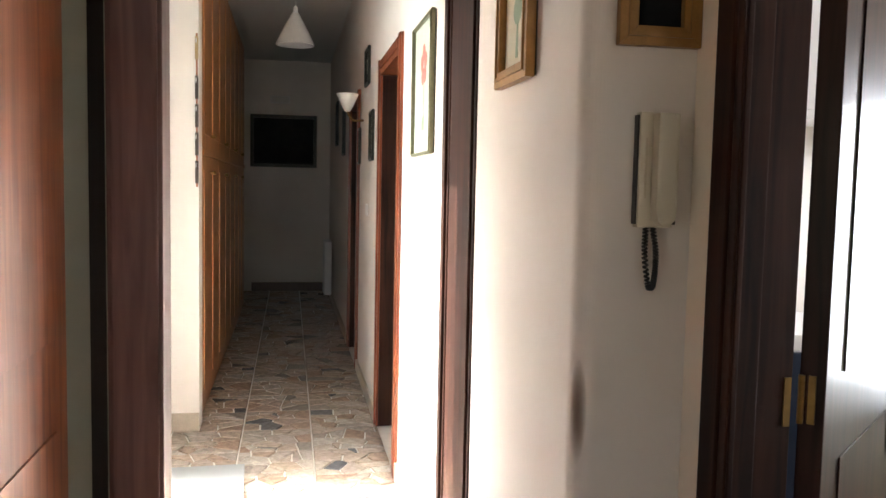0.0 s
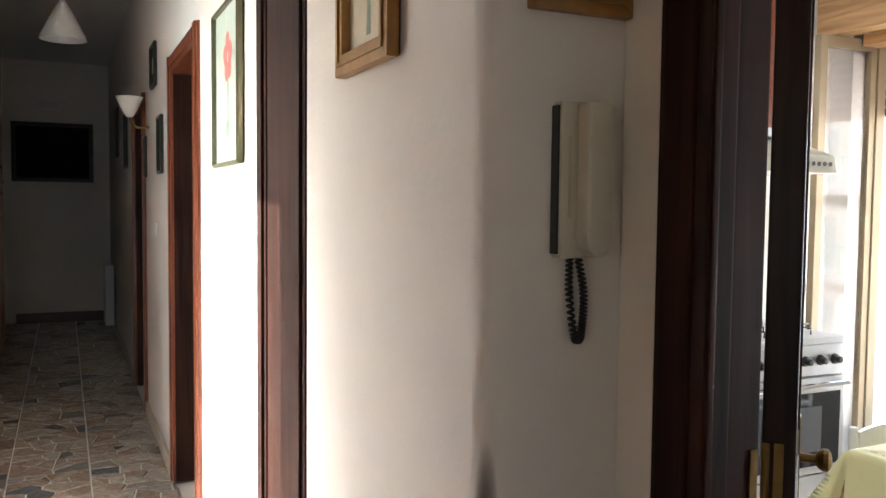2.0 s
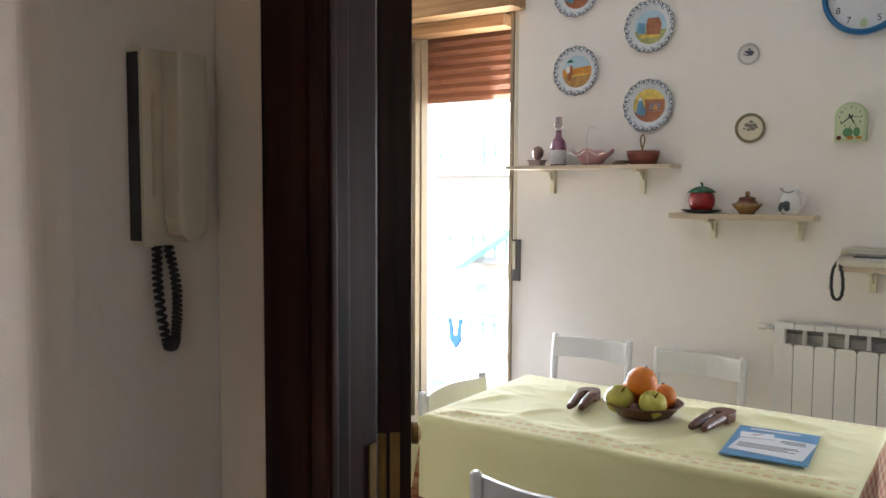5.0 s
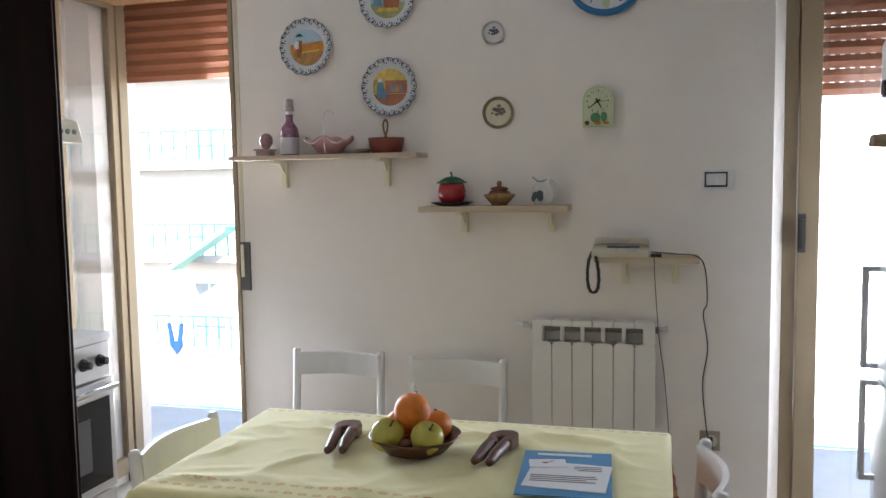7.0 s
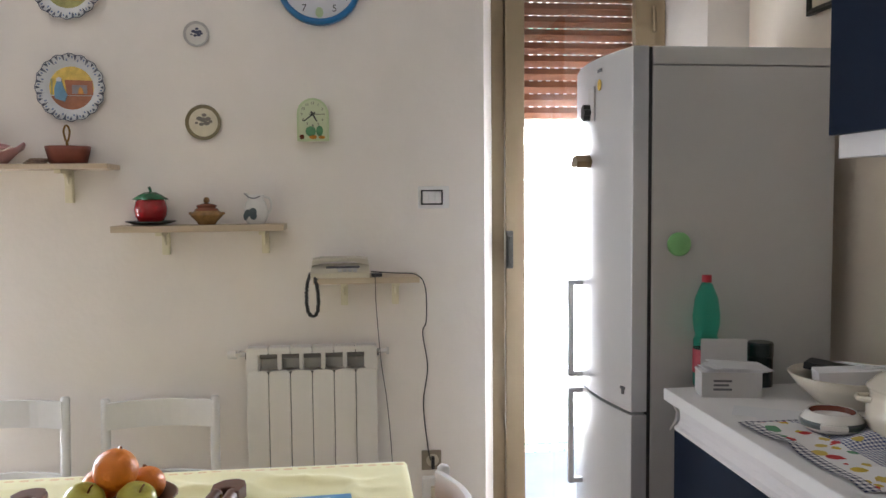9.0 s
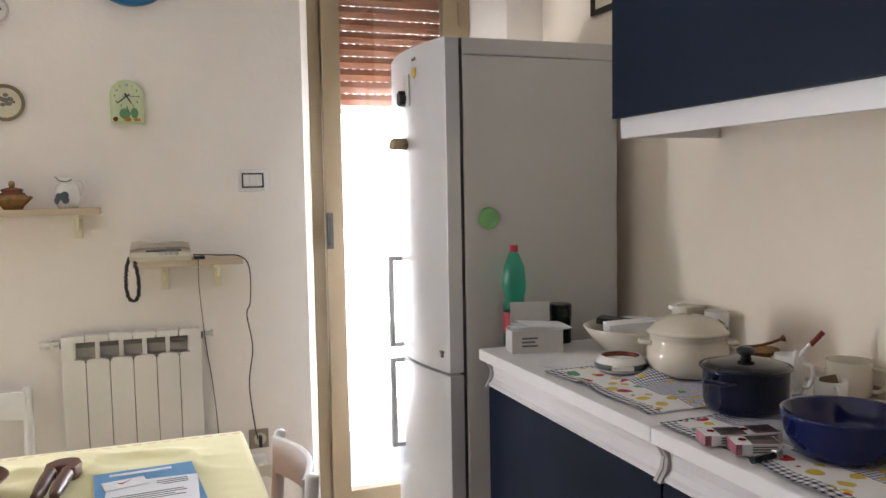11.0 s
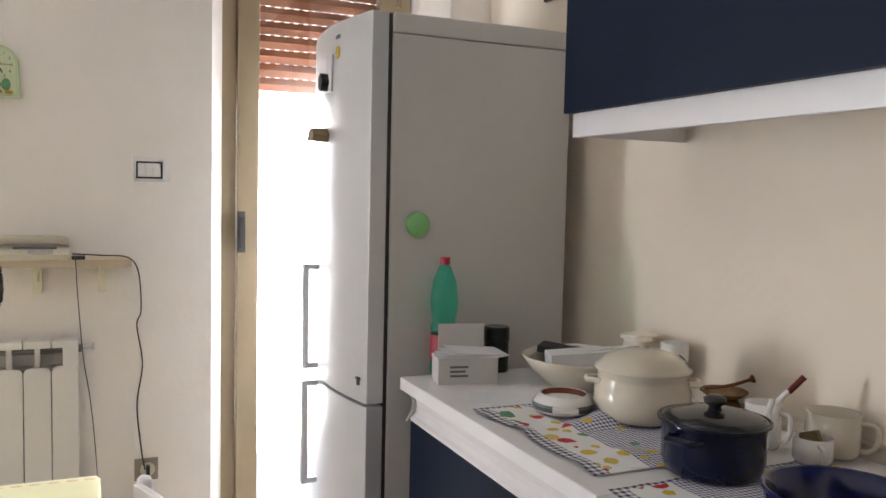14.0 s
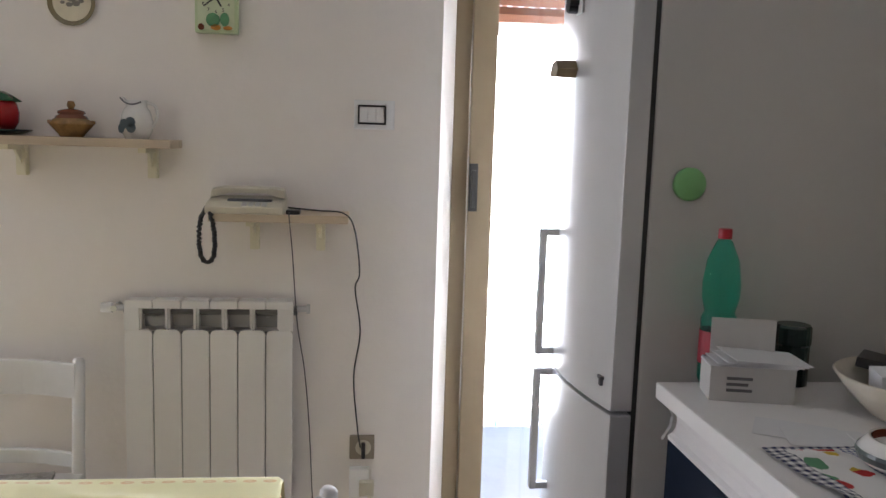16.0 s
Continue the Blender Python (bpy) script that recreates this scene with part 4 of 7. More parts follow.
part("carrots", join(disc(0.010, 0.0412, 0.045, 0.0, 0.014, 10, 1.4, 0.8), disc(0.008, 0.0412, 0.045, 0.032, 0.013, 10, 1.6, 0.7)), ORANGE_PAINT, ac)
part("beetroot", disc(0.009, 0.0412, 0.045, -0.040, 0.014, 10), BROWN_GLAZE, ac)

sw = thing("wall_switch", onwall(0.982, 1.446), "white double wall switch with a thin black frame", "switch")
part("plate", box(-0.052, -0.042, 0, 0.066, 0.042, 0.008, 0.003), WHITE_PAINT, sw)
part("frame", join(box(-0.041, -0.028, 0.008, 0.041, -0.0225, 0.013), box(-0.041, 0.0225, 0.008, 0.041, 0.028, 0.013), box(-0.041, -0.0225, 0.008, -0.036, 0.0225, 0.013), box(0.036, -0.0225, 0.008, 0.041, 0.0225, 0.013)), BLACK, sw)
for x in (-0.0355, -0.0115, 0.0125):
    part("rocker", box(x, -0.022, 0.008, x + 0.0225, 0.022, 0.0115, 0.002), WHITE_PAINT, sw)

# ---- wall shelves ----
SHELFWOOD = wood("pale_shelf_wood", (0.46, 0.36, 0.25), (0.60, 0.49, 0.36), 0.55, (14, 0.9, 14), 0.0)
BRACKET = col("cream_bracket", (0.72, 0.67, 0.50), 0.45)


def wall_shelf(y0, y1, ztop, t_, brackets, drop, label):
    t = thing("wall_shelf", pose(W0, 0, ztop), label, "shelf", "wall shelves")
    part("board", box(-0.16, y0, -t_, -0.001, y1, 0.0, 0.002), SHELFWOOD, t)
    for y in brackets:
        part("bracket", join(box(-0.028, y - 0.013, -drop, -0.0005, y + 0.013, -t_ - 0.0005, 0.003), box(-0.135, y - 0.011, -t_ - 0.014, -0.028, y + 0.011, -t_ - 0.0005, 0.002),
                             prism([(-0.028, -t_ - 0.014), (-0.028, -t_ - 0.055), (-0.07, -t_ - 0.014)], y - 0.003, y + 0.003, "y")), BRACKET, t)
    return t


S1, S2, S3 = 1.572, 1.356, 1.162
wall_shelf(2.112, 2.940, S1, 0.018, (2.75, 2.285), 0.135, "pale wooden wall shelf with glass and copper ornaments")
wall_shelf(1.522, 2.110, S2, 0.023, (1.955, 1.60), 0.11, "pale wooden wall shelf with three ceramic pots")
wall_shelf(1.044, 1.424, S3, 0.022, (1.315, 1.125), 0.115, "pale wooden wall shelf carrying the telephone")
X = W0 - 0.085


def ornament(name, y, z, label, category, x=X, turn=0.0):
    return thing(name, pose(x, y, z, 0, 0, turn), label, category)


o = ornament("egg_ornament", 2.805, S1, "marbled stone egg on a little square stand", "ornament")
part("egg", moved(lathe([(0, 0.0), (0.016, 0.005), (0.026, 0.02), (0.029, 0.035), (0.025, 0.052), (0.014, 0.064), (0, 0.068)], 20), pose(0, 0, 0.03, 8)), col("marbled_stone", (0.36, 0.22, 0.20), 0.25, var=0.5, scale=50), o, smooth=True)
part("stand", join(box(-0.03, -0.03, 0.0, 0.03, 0.03, 0.022, 0.003), box(-0.036, -0.036, 0.022, 0.036, 0.036, 0.030, 0.002)), col("pinkish_stone", (0.42, 0.30, 0.27), 0.4, var=0.4, scale=60), o)
o = ornament("decorated_bottle", 2.69, S1, "purple flowered glass bottle under an upturned cup", "bottle")
part("bottle", lathe([(0, 0), (0.038, 0), (0.040, 0.01), (0.040, 0.08), (0.034, 0.115), (0.016, 0.14), (0.014, 0.165), (0.020, 0.170), (0, 0.172)], 24), col("purple_glass", (0.27, 0.12, 0.19), 0.2, var=0.9, scale=38), o, smooth=True)
part("band", lathe([(0.0405, 0.006), (0.0412, 0.02), (0.0412, 0.055), (0.0405, 0.075)], 24), col("frosted_white_glass", (0.58, 0.55, 0.56), 0.4, var=0.2, scale=20), o)
part("cup", lathe([(0, 0.183), (0.022, 0.183), (0.017, 0.235), (0, 0.235)], 20), col("printed_cup_glaze", (0.46, 0.36, 0.36), 0.3, var=0.6, scale=60), o)
part("neck", lathe([(0, 0.170), (0.012, 0.170), (0.012, 0.184), (0, 0.184)], 12), WHITE_GLAZE, o)
o = ornament("pink_glass_basket", 2.51, S1, "pink pressed-glass basket with a silver wire handle", "ornament")
bm, n = bmesh.new(), 48
rings = []
for r_, z_ in ((0.0, 0.004), (0.045, 0.004), (0.075, 0.035), (0.105, 0.062), (0.102, 0.065), (0.07, 0.04), (0.04, 0.008), (0.0, 0.008)):
    rings.append([bm.verts.new((0, 0, z_))] if r_ == 0 else [bm.verts.new((0.62 * r_ * math.cos(2 * math.pi * i / n), r_ * math.sin(2 * math.pi * i / n), z_ + 0.12 * r_ * math.cos(8 * math.pi * i / n) * (r_ > 0.09))) for i in range(n)])
for a, b in zip(rings, rings[1:]):
    for i in range(n):
        q = [a[i % len(a)], a[(i + 1) % len(a)], b[(i + 1) % len(b)], b[i % len(b)]]
        bm.faces.new([v for k, v in enumerate(q) if v not in q[:k]])
bmesh.ops.recalc_face_normals(bm, faces=bm.faces)
part("bowl", bm, PINK_GLASS, o, smooth=True)
part("handle", tube(spline([(-0.05, 0.0, 0.01), (-0.05, 0.005, 0.075), (-0.02, 0.022, 0.12), (-0.005, 0.022, 0.165), (0, 0.0, 0.185), (0, -0.022, 0.165)], 8), 0.0018, 6), CHROME, o, "thin silver wire handle")
part("swags", join(tube(spline([(-0.062, 0.09, 0.06), (-0.066, 0.05, 0.045), (-0.062, 0.005, 0.072)], 6), 0.002, 6), tube(spline([(-0.062, -0.09, 0.06), (-0.066, -0.05, 0.045), (-0.062, -0.005, 0.072)], 6), 0.002, 6)), CHROME, o)
o = ornament("woven_coaster", 2.365, S1, "small flat woven brown coaster", "coaster", x=X - 0.02)
for k in range(3):
    part("ring", moved(lathe([(0.022 + 0.004 * k, 0), (0.040 - 0.002 * k, 0.003), (0.036, 0.007), (0.02, 0.006)], 20, closed=True), pose(0.004 * k, -0.006 * k, 0.0062 * k)), col("woven_straw", (0.26, 0.17, 0.12), 0.8, var=0.5, scale=90), o)
o = ornament("copper_pan", 2.262, S1, "small dull copper pan with its handle upright", "pan")
part("bowl", lathe([(0, 0), (0.060, 0), (0.072, 0.045), (0.075, 0.062), (0.070, 0.062), (0.066, 0.045), (0.055, 0.005), (0, 0.005)], 32), COPPER, o, smooth=True)
part("handle", join(box(-0.012, -0.004, 0.055, -0.006, 0.004, 0.085), tube(spline([(-0.009, 0.004, 0.08), (-0.009, 0.010, 0.115), (-0.009, 0.0, 0.135), (-0.009, -0.010, 0.115), (-0.009, -0.004, 0.08)], 6), 0.0035, 6)), BRASS, o, "upright looped brass handle")

o = ornament("strawberry_jar", 1.990, S2, "red strawberry jar with green leaf lid on dark saucer", "jar")
part("jar", lathe([(0, 0.012), (0.040, 0.012), (0.054, 0.035), (0.056, 0.06), (0.050, 0.085), (0.040, 0.095), (0, 0.096)], 28), RED, o, smooth=True)
bm, n = bmesh.new(), 40
rings = [[bm.verts.new((0, 0, 0.118))]] + [[bm.verts.new((r_ * (1 + (0.16 if r_ > 0.05 else 0) * math.cos(6 * 2 * math.pi * i / n)) * math.cos(2 * math.pi * i / n), r_ * (1 + (0.16 if r_ > 0.05 else 0) * math.cos(12 * math.pi * i / n)) * math.sin(2 * math.pi * i / n), z_)) for i in range(n)] for r_, z_ in ((0.02, 0.117), (0.038, 0.108), (0.055, 0.092), (0.052, 0.090))]
for a, b in zip(rings, rings[1:]):
    for i in range(n):
        q = [a[i % len(a)], a[(i + 1) % len(a)], b[(i + 1) % n], b[i]]
        bm.faces.new([v for k, v in enumerate(q) if v not in q[:k]])
bmesh.ops.recalc_face_normals(bm, faces=bm.faces)
lid = part("lid", bm, GREEN, o, "scalloped green leaf lid", smooth=True)
part("stem", tube(spline([(0, 0, 0.112), (0.001, 0, 0.125), (-0.003, 0.004, 0.135)], 4), 0.005), GREEN, lid)
part("saucer", lathe([(0, 0), (0.035, 0), (0.060, 0.004), (0.086, 0.013), (0.086, 0.016), (0.06, 0.009), (0, 0.008)], 32), DARKGREEN, o, "dark green saucer", smooth=True)
o = ornament("sugar_bowl", 1.797, S2, "squat brown glazed pot with a knobbed lid", "pot")
OCHRE = col("ochre_glaze", (0.28, 0.15, 0.05), 0.25, var=0.5, scale=40)
part("bowl", lathe([(0, 0), (0.030, 0), (0.034, 0.008), (0.056, 0.032), (0.058, 0.038), (0.040, 0.052), (0, 0.054)], 28), OCHRE, o, smooth=True)
lid = part("lid", lathe([(0.044, 0.046), (0.040, 0.056), (0.030, 0.060), (0.036, 0.064), (0.034, 0.070), (0.012, 0.076), (0, 0.077)], 28), BROWN_GLAZE, o, smooth=True)
part("knob", lathe([(0, 0.075), (0.006, 0.076), (0.011, 0.085), (0.008, 0.096), (0, 0.098)], 14), OCHRE, lid, smooth=True)
for y in (0.055, -0.055):
    part("lug", moved(lathe([(0, -0.006), (0.008, -0.004), (0.008, 0.004), (0, 0.006)], 10), pose(0, y, 0.040)), OCHRE, o)
o = ornament("painted_jug", 1.625, S2, "small white jug painted with dark leaves", "jug")
part("body", lathe([(0, 0), (0.030, 0), (0.040, 0.02), (0.043, 0.045), (0.036, 0.075), (0.027, 0.088), (0.029, 0.105), (0.026, 0.105), (0.024, 0.088), (0, 0.08)], 28), WHITE_GLAZE, o, smooth=True)
part("spout", prism([(0.024, 0.085), (0.036, 0.112), (0.033, 0.112), (0.02, 0.095)], -0.010, 0.010, "x"), WHITE_GLAZE, o)
part("handle", tube(spline([(0, -0.026, 0.10), (0, -0.050, 0.09), (0, -0.054, 0.06), (0, -0.040, 0.03)], 6), 0.004), WHITE_GLAZE, o)
part("rim_line", tube(spline([(-0.028, 0.036, 0.110), (-0.031, 0.02, 0.096), (-0.031, 0.0, 0.093), (-0.024, -0.018, 0.1)], 5), 0.0022, 6), GREY_INK, o)
part("leaf_motif", join(*[moved(disc(0.014, 0, 0.002, n=9, sx=sx), Matrix(((0, 0, -1, -x_), (-1, 0, 0, y_), (0, 1, 0, z_), (0, 0, 0, 1)))) for x_, y_, z_, sx in ((0.0375, 0.024, 0.04, 0.8), (0.0425, 0.006, 0.045, 1.0), (0.0425, 0.004, 0.03, 0.9), (0.033, 0.032, 0.028, 0.6))]), col("slate_leaf_paint", (0.07, 0.10, 0.11), 0.4), o)

# telephone, its cords and the socket
ph = thing("telephone", pose(X, 1.328, S3), "cream push-button telephone with a black coiled cord", "telephone")
part("body", prism([(-0.075, 0.0), (0.075, 0.0), (0.075, 0.042), (-0.04, 0.030), (-0.075, 0.018)], -0.105, 0.105, "y", 0.004), CREAM_PLASTIC, ph)
part("handset", join(moved(prism([(-0.105, 0.0), (-0.10, 0.022), (-0.07, 0.028), (0.07, 0.028), (0.10, 0.022), (0.105, 0.0), (0.08, 0.004), (0.05, 0.014), (-0.05, 0.014), (-0.08, 0.004)], -0.022, 0.022, "x", 0.003), pose(0.035, 0, 0.040, 0, -6, 0))), CREAM_PLASTIC, ph)
part("display", box(-0.03, -0.07, 0.031, 0.0, 0.05, 0.037), GREY_INK, ph)
for i in range(4):
    for j in range(3):
        part("key", box(-0.066 + 0.011 * j, -0.06 + 0.018 * i, 0.020 + 0.002 * j, -0.058 + 0.011 * j, -0.046 + 0.018 * i, 0.027 + 0.002 * j, 0.001), CARD, ph)
part("coiled_cord", tube([p + 0.0035 * Vector((math.cos(i * 1.9), math.sin(i * 1.9), 0)) for i, p in enumerate(spline([(-0.03, 0.105, 0.015), (-0.07, 0.116, -0.02), (-0.07, 0.120, -0.08), (-0.07, 0.113, -0.122), (-0.07, 0.098, -0.135), (-0.07, 0.083, -0.122), (-0.07, 0.078, -0.08), (-0.072, 0.082, -0.03), (-0.085, 0.088, 0.003)], 16))], 0.0052, 6), BLACK, ph, "black coiled cord hanging in a loop", smooth=True)
part("plug", box(-0.06, -0.150, 0.0, -0.02, -0.112, 0.012, 0.003), BLACK, ph)
for pts, r_, nm in (([(3.79, 1.215, S3 + 0.014), (3.74, 1.13, S3 + 0.012), (3.72, 1.055, S3 + 0.006), (3.70, 1.025, S3 - 0.04), (3.84, 1.010, S3 - 0.18), (3.862, 1.022, 0.93), (3.86, 1.005, 0.80), (3.862, 1.022, 0.66), (3.86, 1.008, 0.50), (3.85, 0.998, 0.44)], 0.0024, "telephone_cable"),
                    ([(3.70, 1.205, S3 + 0.010), (3.695, 1.204, S3 - 0.01), (3.76, 1.20, 1.05), (3.76, 1.185, 0.85), (3.79, 1.165, 0.70), (3.80, 1.150, 0.52), (3.82, 1.14, 0.30), (3.86, 1.13, 0.12)], 0.0016, "thin_cable")):
    tagged(part(nm, tube(spline(pts, 10), r_, 6), BLACK, smooth=True), "thin dark cable running down the wall from the telephone", "cable")
so = thing("wall_socket", onwall(0.993, 0.437), "brown-grey wall socket with plugs and an adapter", "socket")
part("plate", box(-0.038, -0.038, 0, 0.038, 0.038, 0.01, 0.004), col("taupe_plastic", (0.30, 0.25, 0.19), 0.4), so)
part("insert", disc(0.024, 0.01, 0.013, 0.004, 0, 20), CREAM_PLASTIC, so)
part("plug", box(-0.002, -0.028, 0.013, 0.010, 0.018, 0.035, 0.003), BLACK, so)
ad = thing("plug_adapter", onwall(1.0, 0.33), "white plug adapter under the wall socket", "adapter")
part("body", box(-0.03, -0.045, 0, 0.03, 0.045, 0.035, 0.006), WHITE_PAINT, ad)
part("plug", join(box(0.0, -0.03, 0.035, 0.045, 0.015, 0.06, 0.004)), CREAM_PLASTIC, ad)
part("cable", tube(spline([(0.02, -0.02, 0.06), (0.05, -0.05, 0.08), (0.06, -0.2, 0.05), (0.06, -0.325, 0.03)], 6), 0.003), CREAM_PLASTIC, ad)

# ---- radiator ----
RADIATOR_PAINT = material("radiator_enamel", (0.72, 0.695, 0.665), 0.4, var=0.03, scale=5)
ra = thing("radiator", onwall(1.675, 0.23), "white aluminium radiator under the telephone shelf", "radiator")
for i in range(6):
    x0 = i * 0.0795
    a, b = x0 + 0.0012, x0 + 0.0783
    plate = [(a, 0.0), (b, 0.0), (b, 0.572), (b - 0.004, 0.582), (b - 0.012, 0.587), (a + 0.012, 0.587), (a + 0.004, 0.582), (a, 0.572)]
    # open window round each joint, a fin in the middle of each element, solid outer ends
    post = (a, x0 + 0.042) if i == 0 else (x0 + 0.038, b) if i == 5 else (x0 + 0.0375, x0 + 0.042)
    part("element", join(prism(plate, 0.062, 0.072, bevel=0.003), box(x0 + 0.032, 0.0, 0.02, x0 + 0.048, 0.665, 0.0615, 0.002),
                         prism([(a, 0.648), (b, 0.648), (b, 0.668), (b - 0.004, 0.672), (a + 0.004, 0.672), (a, 0.668)], 0.015, 0.072, bevel=0.003),
                         box(post[0], 0.585, 0.064, post[1], 0.650, 0.0715)), RADIATOR_PAINT, ra)
# grey plate added behind the open windows, for the shade inside them
part("recess_shade", box(0.004, 0.588, 0.020, 0.472, 0.628, 0.030), col("radiator_recess_shade", (0.42, 0.41, 0.40), 0.6), ra)
# dark box behind the joints and dark header: shade put into their colour
RADIATOR_SHADE = col("radiator_gap_shade", (0.16, 0.155, 0.15), 0.6)
part("gap_shade", box(0.004, 0.005, 0.034, 0.472, 0.575, 0.050), RADIATOR_SHADE, ra)
part("header", tube([(-0.005, 0.640, 0.042), (0.485, 0.640, 0.042)], 0.014), RADIATOR_SHADE, ra)
part("footer", tube([(-0.005, 0.04, 0.042), (0.485, 0.04, 0.042)], 0.016), RADIATOR_PAINT, ra)
vl = part("valve", join(tube([(-0.03, 0.645, 0.042), (0.0, 0.645, 0.042)], 0.010), tube([(-0.03, 0.645, 0.0), (-0.03, 0.645, 0.06)], 0.009)), STEEL, ra, "brass and chrome valve")
part("knob", moved(lathe([(0, 0), (0.016, 0), (0.014, 0.03), (0, 0.032)], 14), Matrix.Translation((-0.038, 0.645, 0.042)) @ pose(0, 0, 0, 0, -90, 0)), RADIATOR_PAINT, vl)
part("vent", join(tube([(0.477, 0.645, 0.042), (0.515, 0.645, 0.042)], 0.009), box(0.512, 0.632, 0.034, 0.522, 0.658, 0.05, 0.002)), STEEL, ra)
for x in (0.08, 0.4):
    part("wall_bracket", box(x - 0.006, 0.615, -0.0005, x + 0.006, 0.63, 0.03), STEEL, ra)

# ---- table, cloths and what lies on them ----
TX0, TX1, TY0, TY1, TZ = 2.235, 2.918, 1.160, 2.372, 0.748
tb = thing("dining_table", pose(0, 0, 0), "white dining table under a yellow tablecloth", "table")
part("tabletop", box(TX0 + 0.004, TY0 + 0.004, TZ - 0.032, TX1 - 0.004, TY1 - 0.004, TZ - 0.004, 0.003), WHITE_PAINT, tb)
for x in (TX0 + 0.06, TX1 - 0.06):
    for y in (TY0 + 0.06, TY1 - 0.06):
        part("leg", box(x - 0.028, y - 0.028, 0, x + 0.028, y + 0.028, TZ - 0.033, 0.004), WHITE_PAINT, tb)
part("apron", join(box(TX0 + 0.06, TY0 + 0.04, TZ - 0.12, TX1 - 0.06, TY0 + 0.06, TZ - 0.033), box(TX0 + 0.06, TY1 - 0.06, TZ - 0.12, TX1 - 0.06, TY1 - 0.04, TZ - 0.033)), WHITE_PAINT, tb)


def cloth_material():
    """Pale yellow cotton with two dotted orange border lines along its long edges."""
    m = material("yellow_tablecloth", (0.80, 0.735, 0.385), 0.85, var=0.06, scale=5, bump=0.15, bump_scale=300)
    nt = m.node_tree
    b = nt.nodes["Principled BSDF"]
    b.inputs["Sheen Weight"].default_value, b.inputs["Sheen Roughness"].default_value = 0.35, 0.4
    src = b.inputs["Base Color"].links[0].from_socket
    co, sp = nt.nodes.new("ShaderNodeTexCoord"), nt.nodes.new("ShaderNodeSeparateXYZ")
    nt.links.new(co.outputs["Object"], sp.inputs[0])

    def op(kind, a, v=None, w=None):
        n = nt.nodes.new("ShaderNodeMath")
        n.operation = kind
        for i, q in enumerate((a, v, w)):
            if q is None:
                continue
            if isinstance(q, (int, float)):
                n.inputs[i].default_value = q
            else:
                nt.links.new(q, n.inputs[i])
        return n.outputs[0]
    along = op("SUBTRACT", op("FRACT", op("MULTIPLY", sp.outputs["Y"], 1 / 0.036)), 0.5)
    total = None
    for x0 in (TX1 - 0.022, TX0 + 0.035, TX0 + 0.072):
        dx = op("DIVIDE", op("SUBTRACT", sp.outputs["X"], x0), 0.0065)
        dy = op("DIVIDE", along, 0.34)
        d = op("SQRT", op("ADD", op("MULTIPLY", dx, dx), op("MULTIPLY", dy, dy)))
        spot = op("LESS_THAN", d, 1.0)
        hole = op("GREATER_THAN", d, 0.35)
        s_ = op("MULTIPLY", spot, op("ADD", op("MULTIPLY", hole, 0.35), 0.2))
        total = s_ if total is None else op("MAXIMUM", total, s_)
    mix = nt.nodes.new("ShaderNodeMix")
    mix.data_type = "RGBA"
    nt.links.new(total, mix.inputs["Factor"])
    nt.links.new(src, mix.inputs[6])
    mix.inputs[7].default_value = (0.62, 0.24, 0.06, 1)
    nt.links.new(mix.outputs[2], b.inputs["Base Color"])
    return m


def draped(x0, x1, y0, y1, z, drop, wrinkle, seed, step=0.016, south=None, spread=1.0, flat=()):
    """A cloth laid over the table: a creased top and hanging sides with soft folds."""
    bm = bmesh.new()
    over = drop
    south = over if south is None else south
    nx, ny = int((x1 - x0 + 2 * over) / step), int((y1 - y0 + over + south) / step)
    grid = []
    for i in range(nx + 1):
        row = []
        for j in range(ny + 1):
            u, v = x0 - over + i * (x1 - x0 + 2 * over) / nx, y0 - south + j * (y1 - y0 + over + south) / ny
            ox, oy = max(x0 - u, 0, u - x1), max(y0 - v, 0, v - y1)
            cx, cy = min(max(u, x0), x1), min(max(v, y0), y1)
            # sharp creases and soft swells that die out at the table's edges and under what lies on the cloth
            free = min(1.0, min(cx - x0, x1 - cx, cy - y0, y1 - cy) / 0.09) * min([1.0] + [max(0.0, math.hypot(cx - a, cy - b) - r) / 0.05 for a, b, r in flat])
            ridge = max(0.0, 1 - 5.5 * abs(noise.noise(Vector((cx * 3.2 + cy * 2.6, cy * 1.5 - cx * 2.2, seed))))) ** 2
            fine = max(0.0, 1 - 6 * abs(noise.noise(Vector((cx * 9 - cy * 3, cy * 4 + cx * 3, seed + 5))))) ** 2
            h = wrinkle * free * (ridge + 0.4 * fine + 0.5 * max(0, noise.noise(Vector((cx * 6, cy * 4, seed + 3)))))
            if ox == 0 and oy == 0:
                p = (cx, cy, z + h)
            else:
                d = max(ox, oy)
                wave = (0.012 + 0.03 * min(ox, oy) / max(d, 1e-4)) * d / over
                fold = wave * math.sin((cy if ox > oy else cx) * 22 + seed)
                flare = spread * (0.05 * d + fold + 0.35 * min(ox, oy)) + 0.006
                sx = (-1 if u < x0 else 1) if ox > 0 else 0
                sy = (-1 if v < y0 else 1) if oy > 0 else 0
                p = (cx + sx * flare * (1 if ox >= oy else 0.6), cy + sy * flare * (1 if oy >= ox else 0.6), z + h * 0.3 - d * (1 + 0.0) + 0.0)
            row.append(bm.verts.new(p))
        grid.append(row)
    for i in range(nx):
        for j in range(ny):
            bm.faces.new((grid[i][j], grid[i + 1][j], grid[i + 1][j + 1], grid[i][j + 1]))
    bmesh.ops.recalc_face_normals(bm, faces=bm.faces)
    return bm


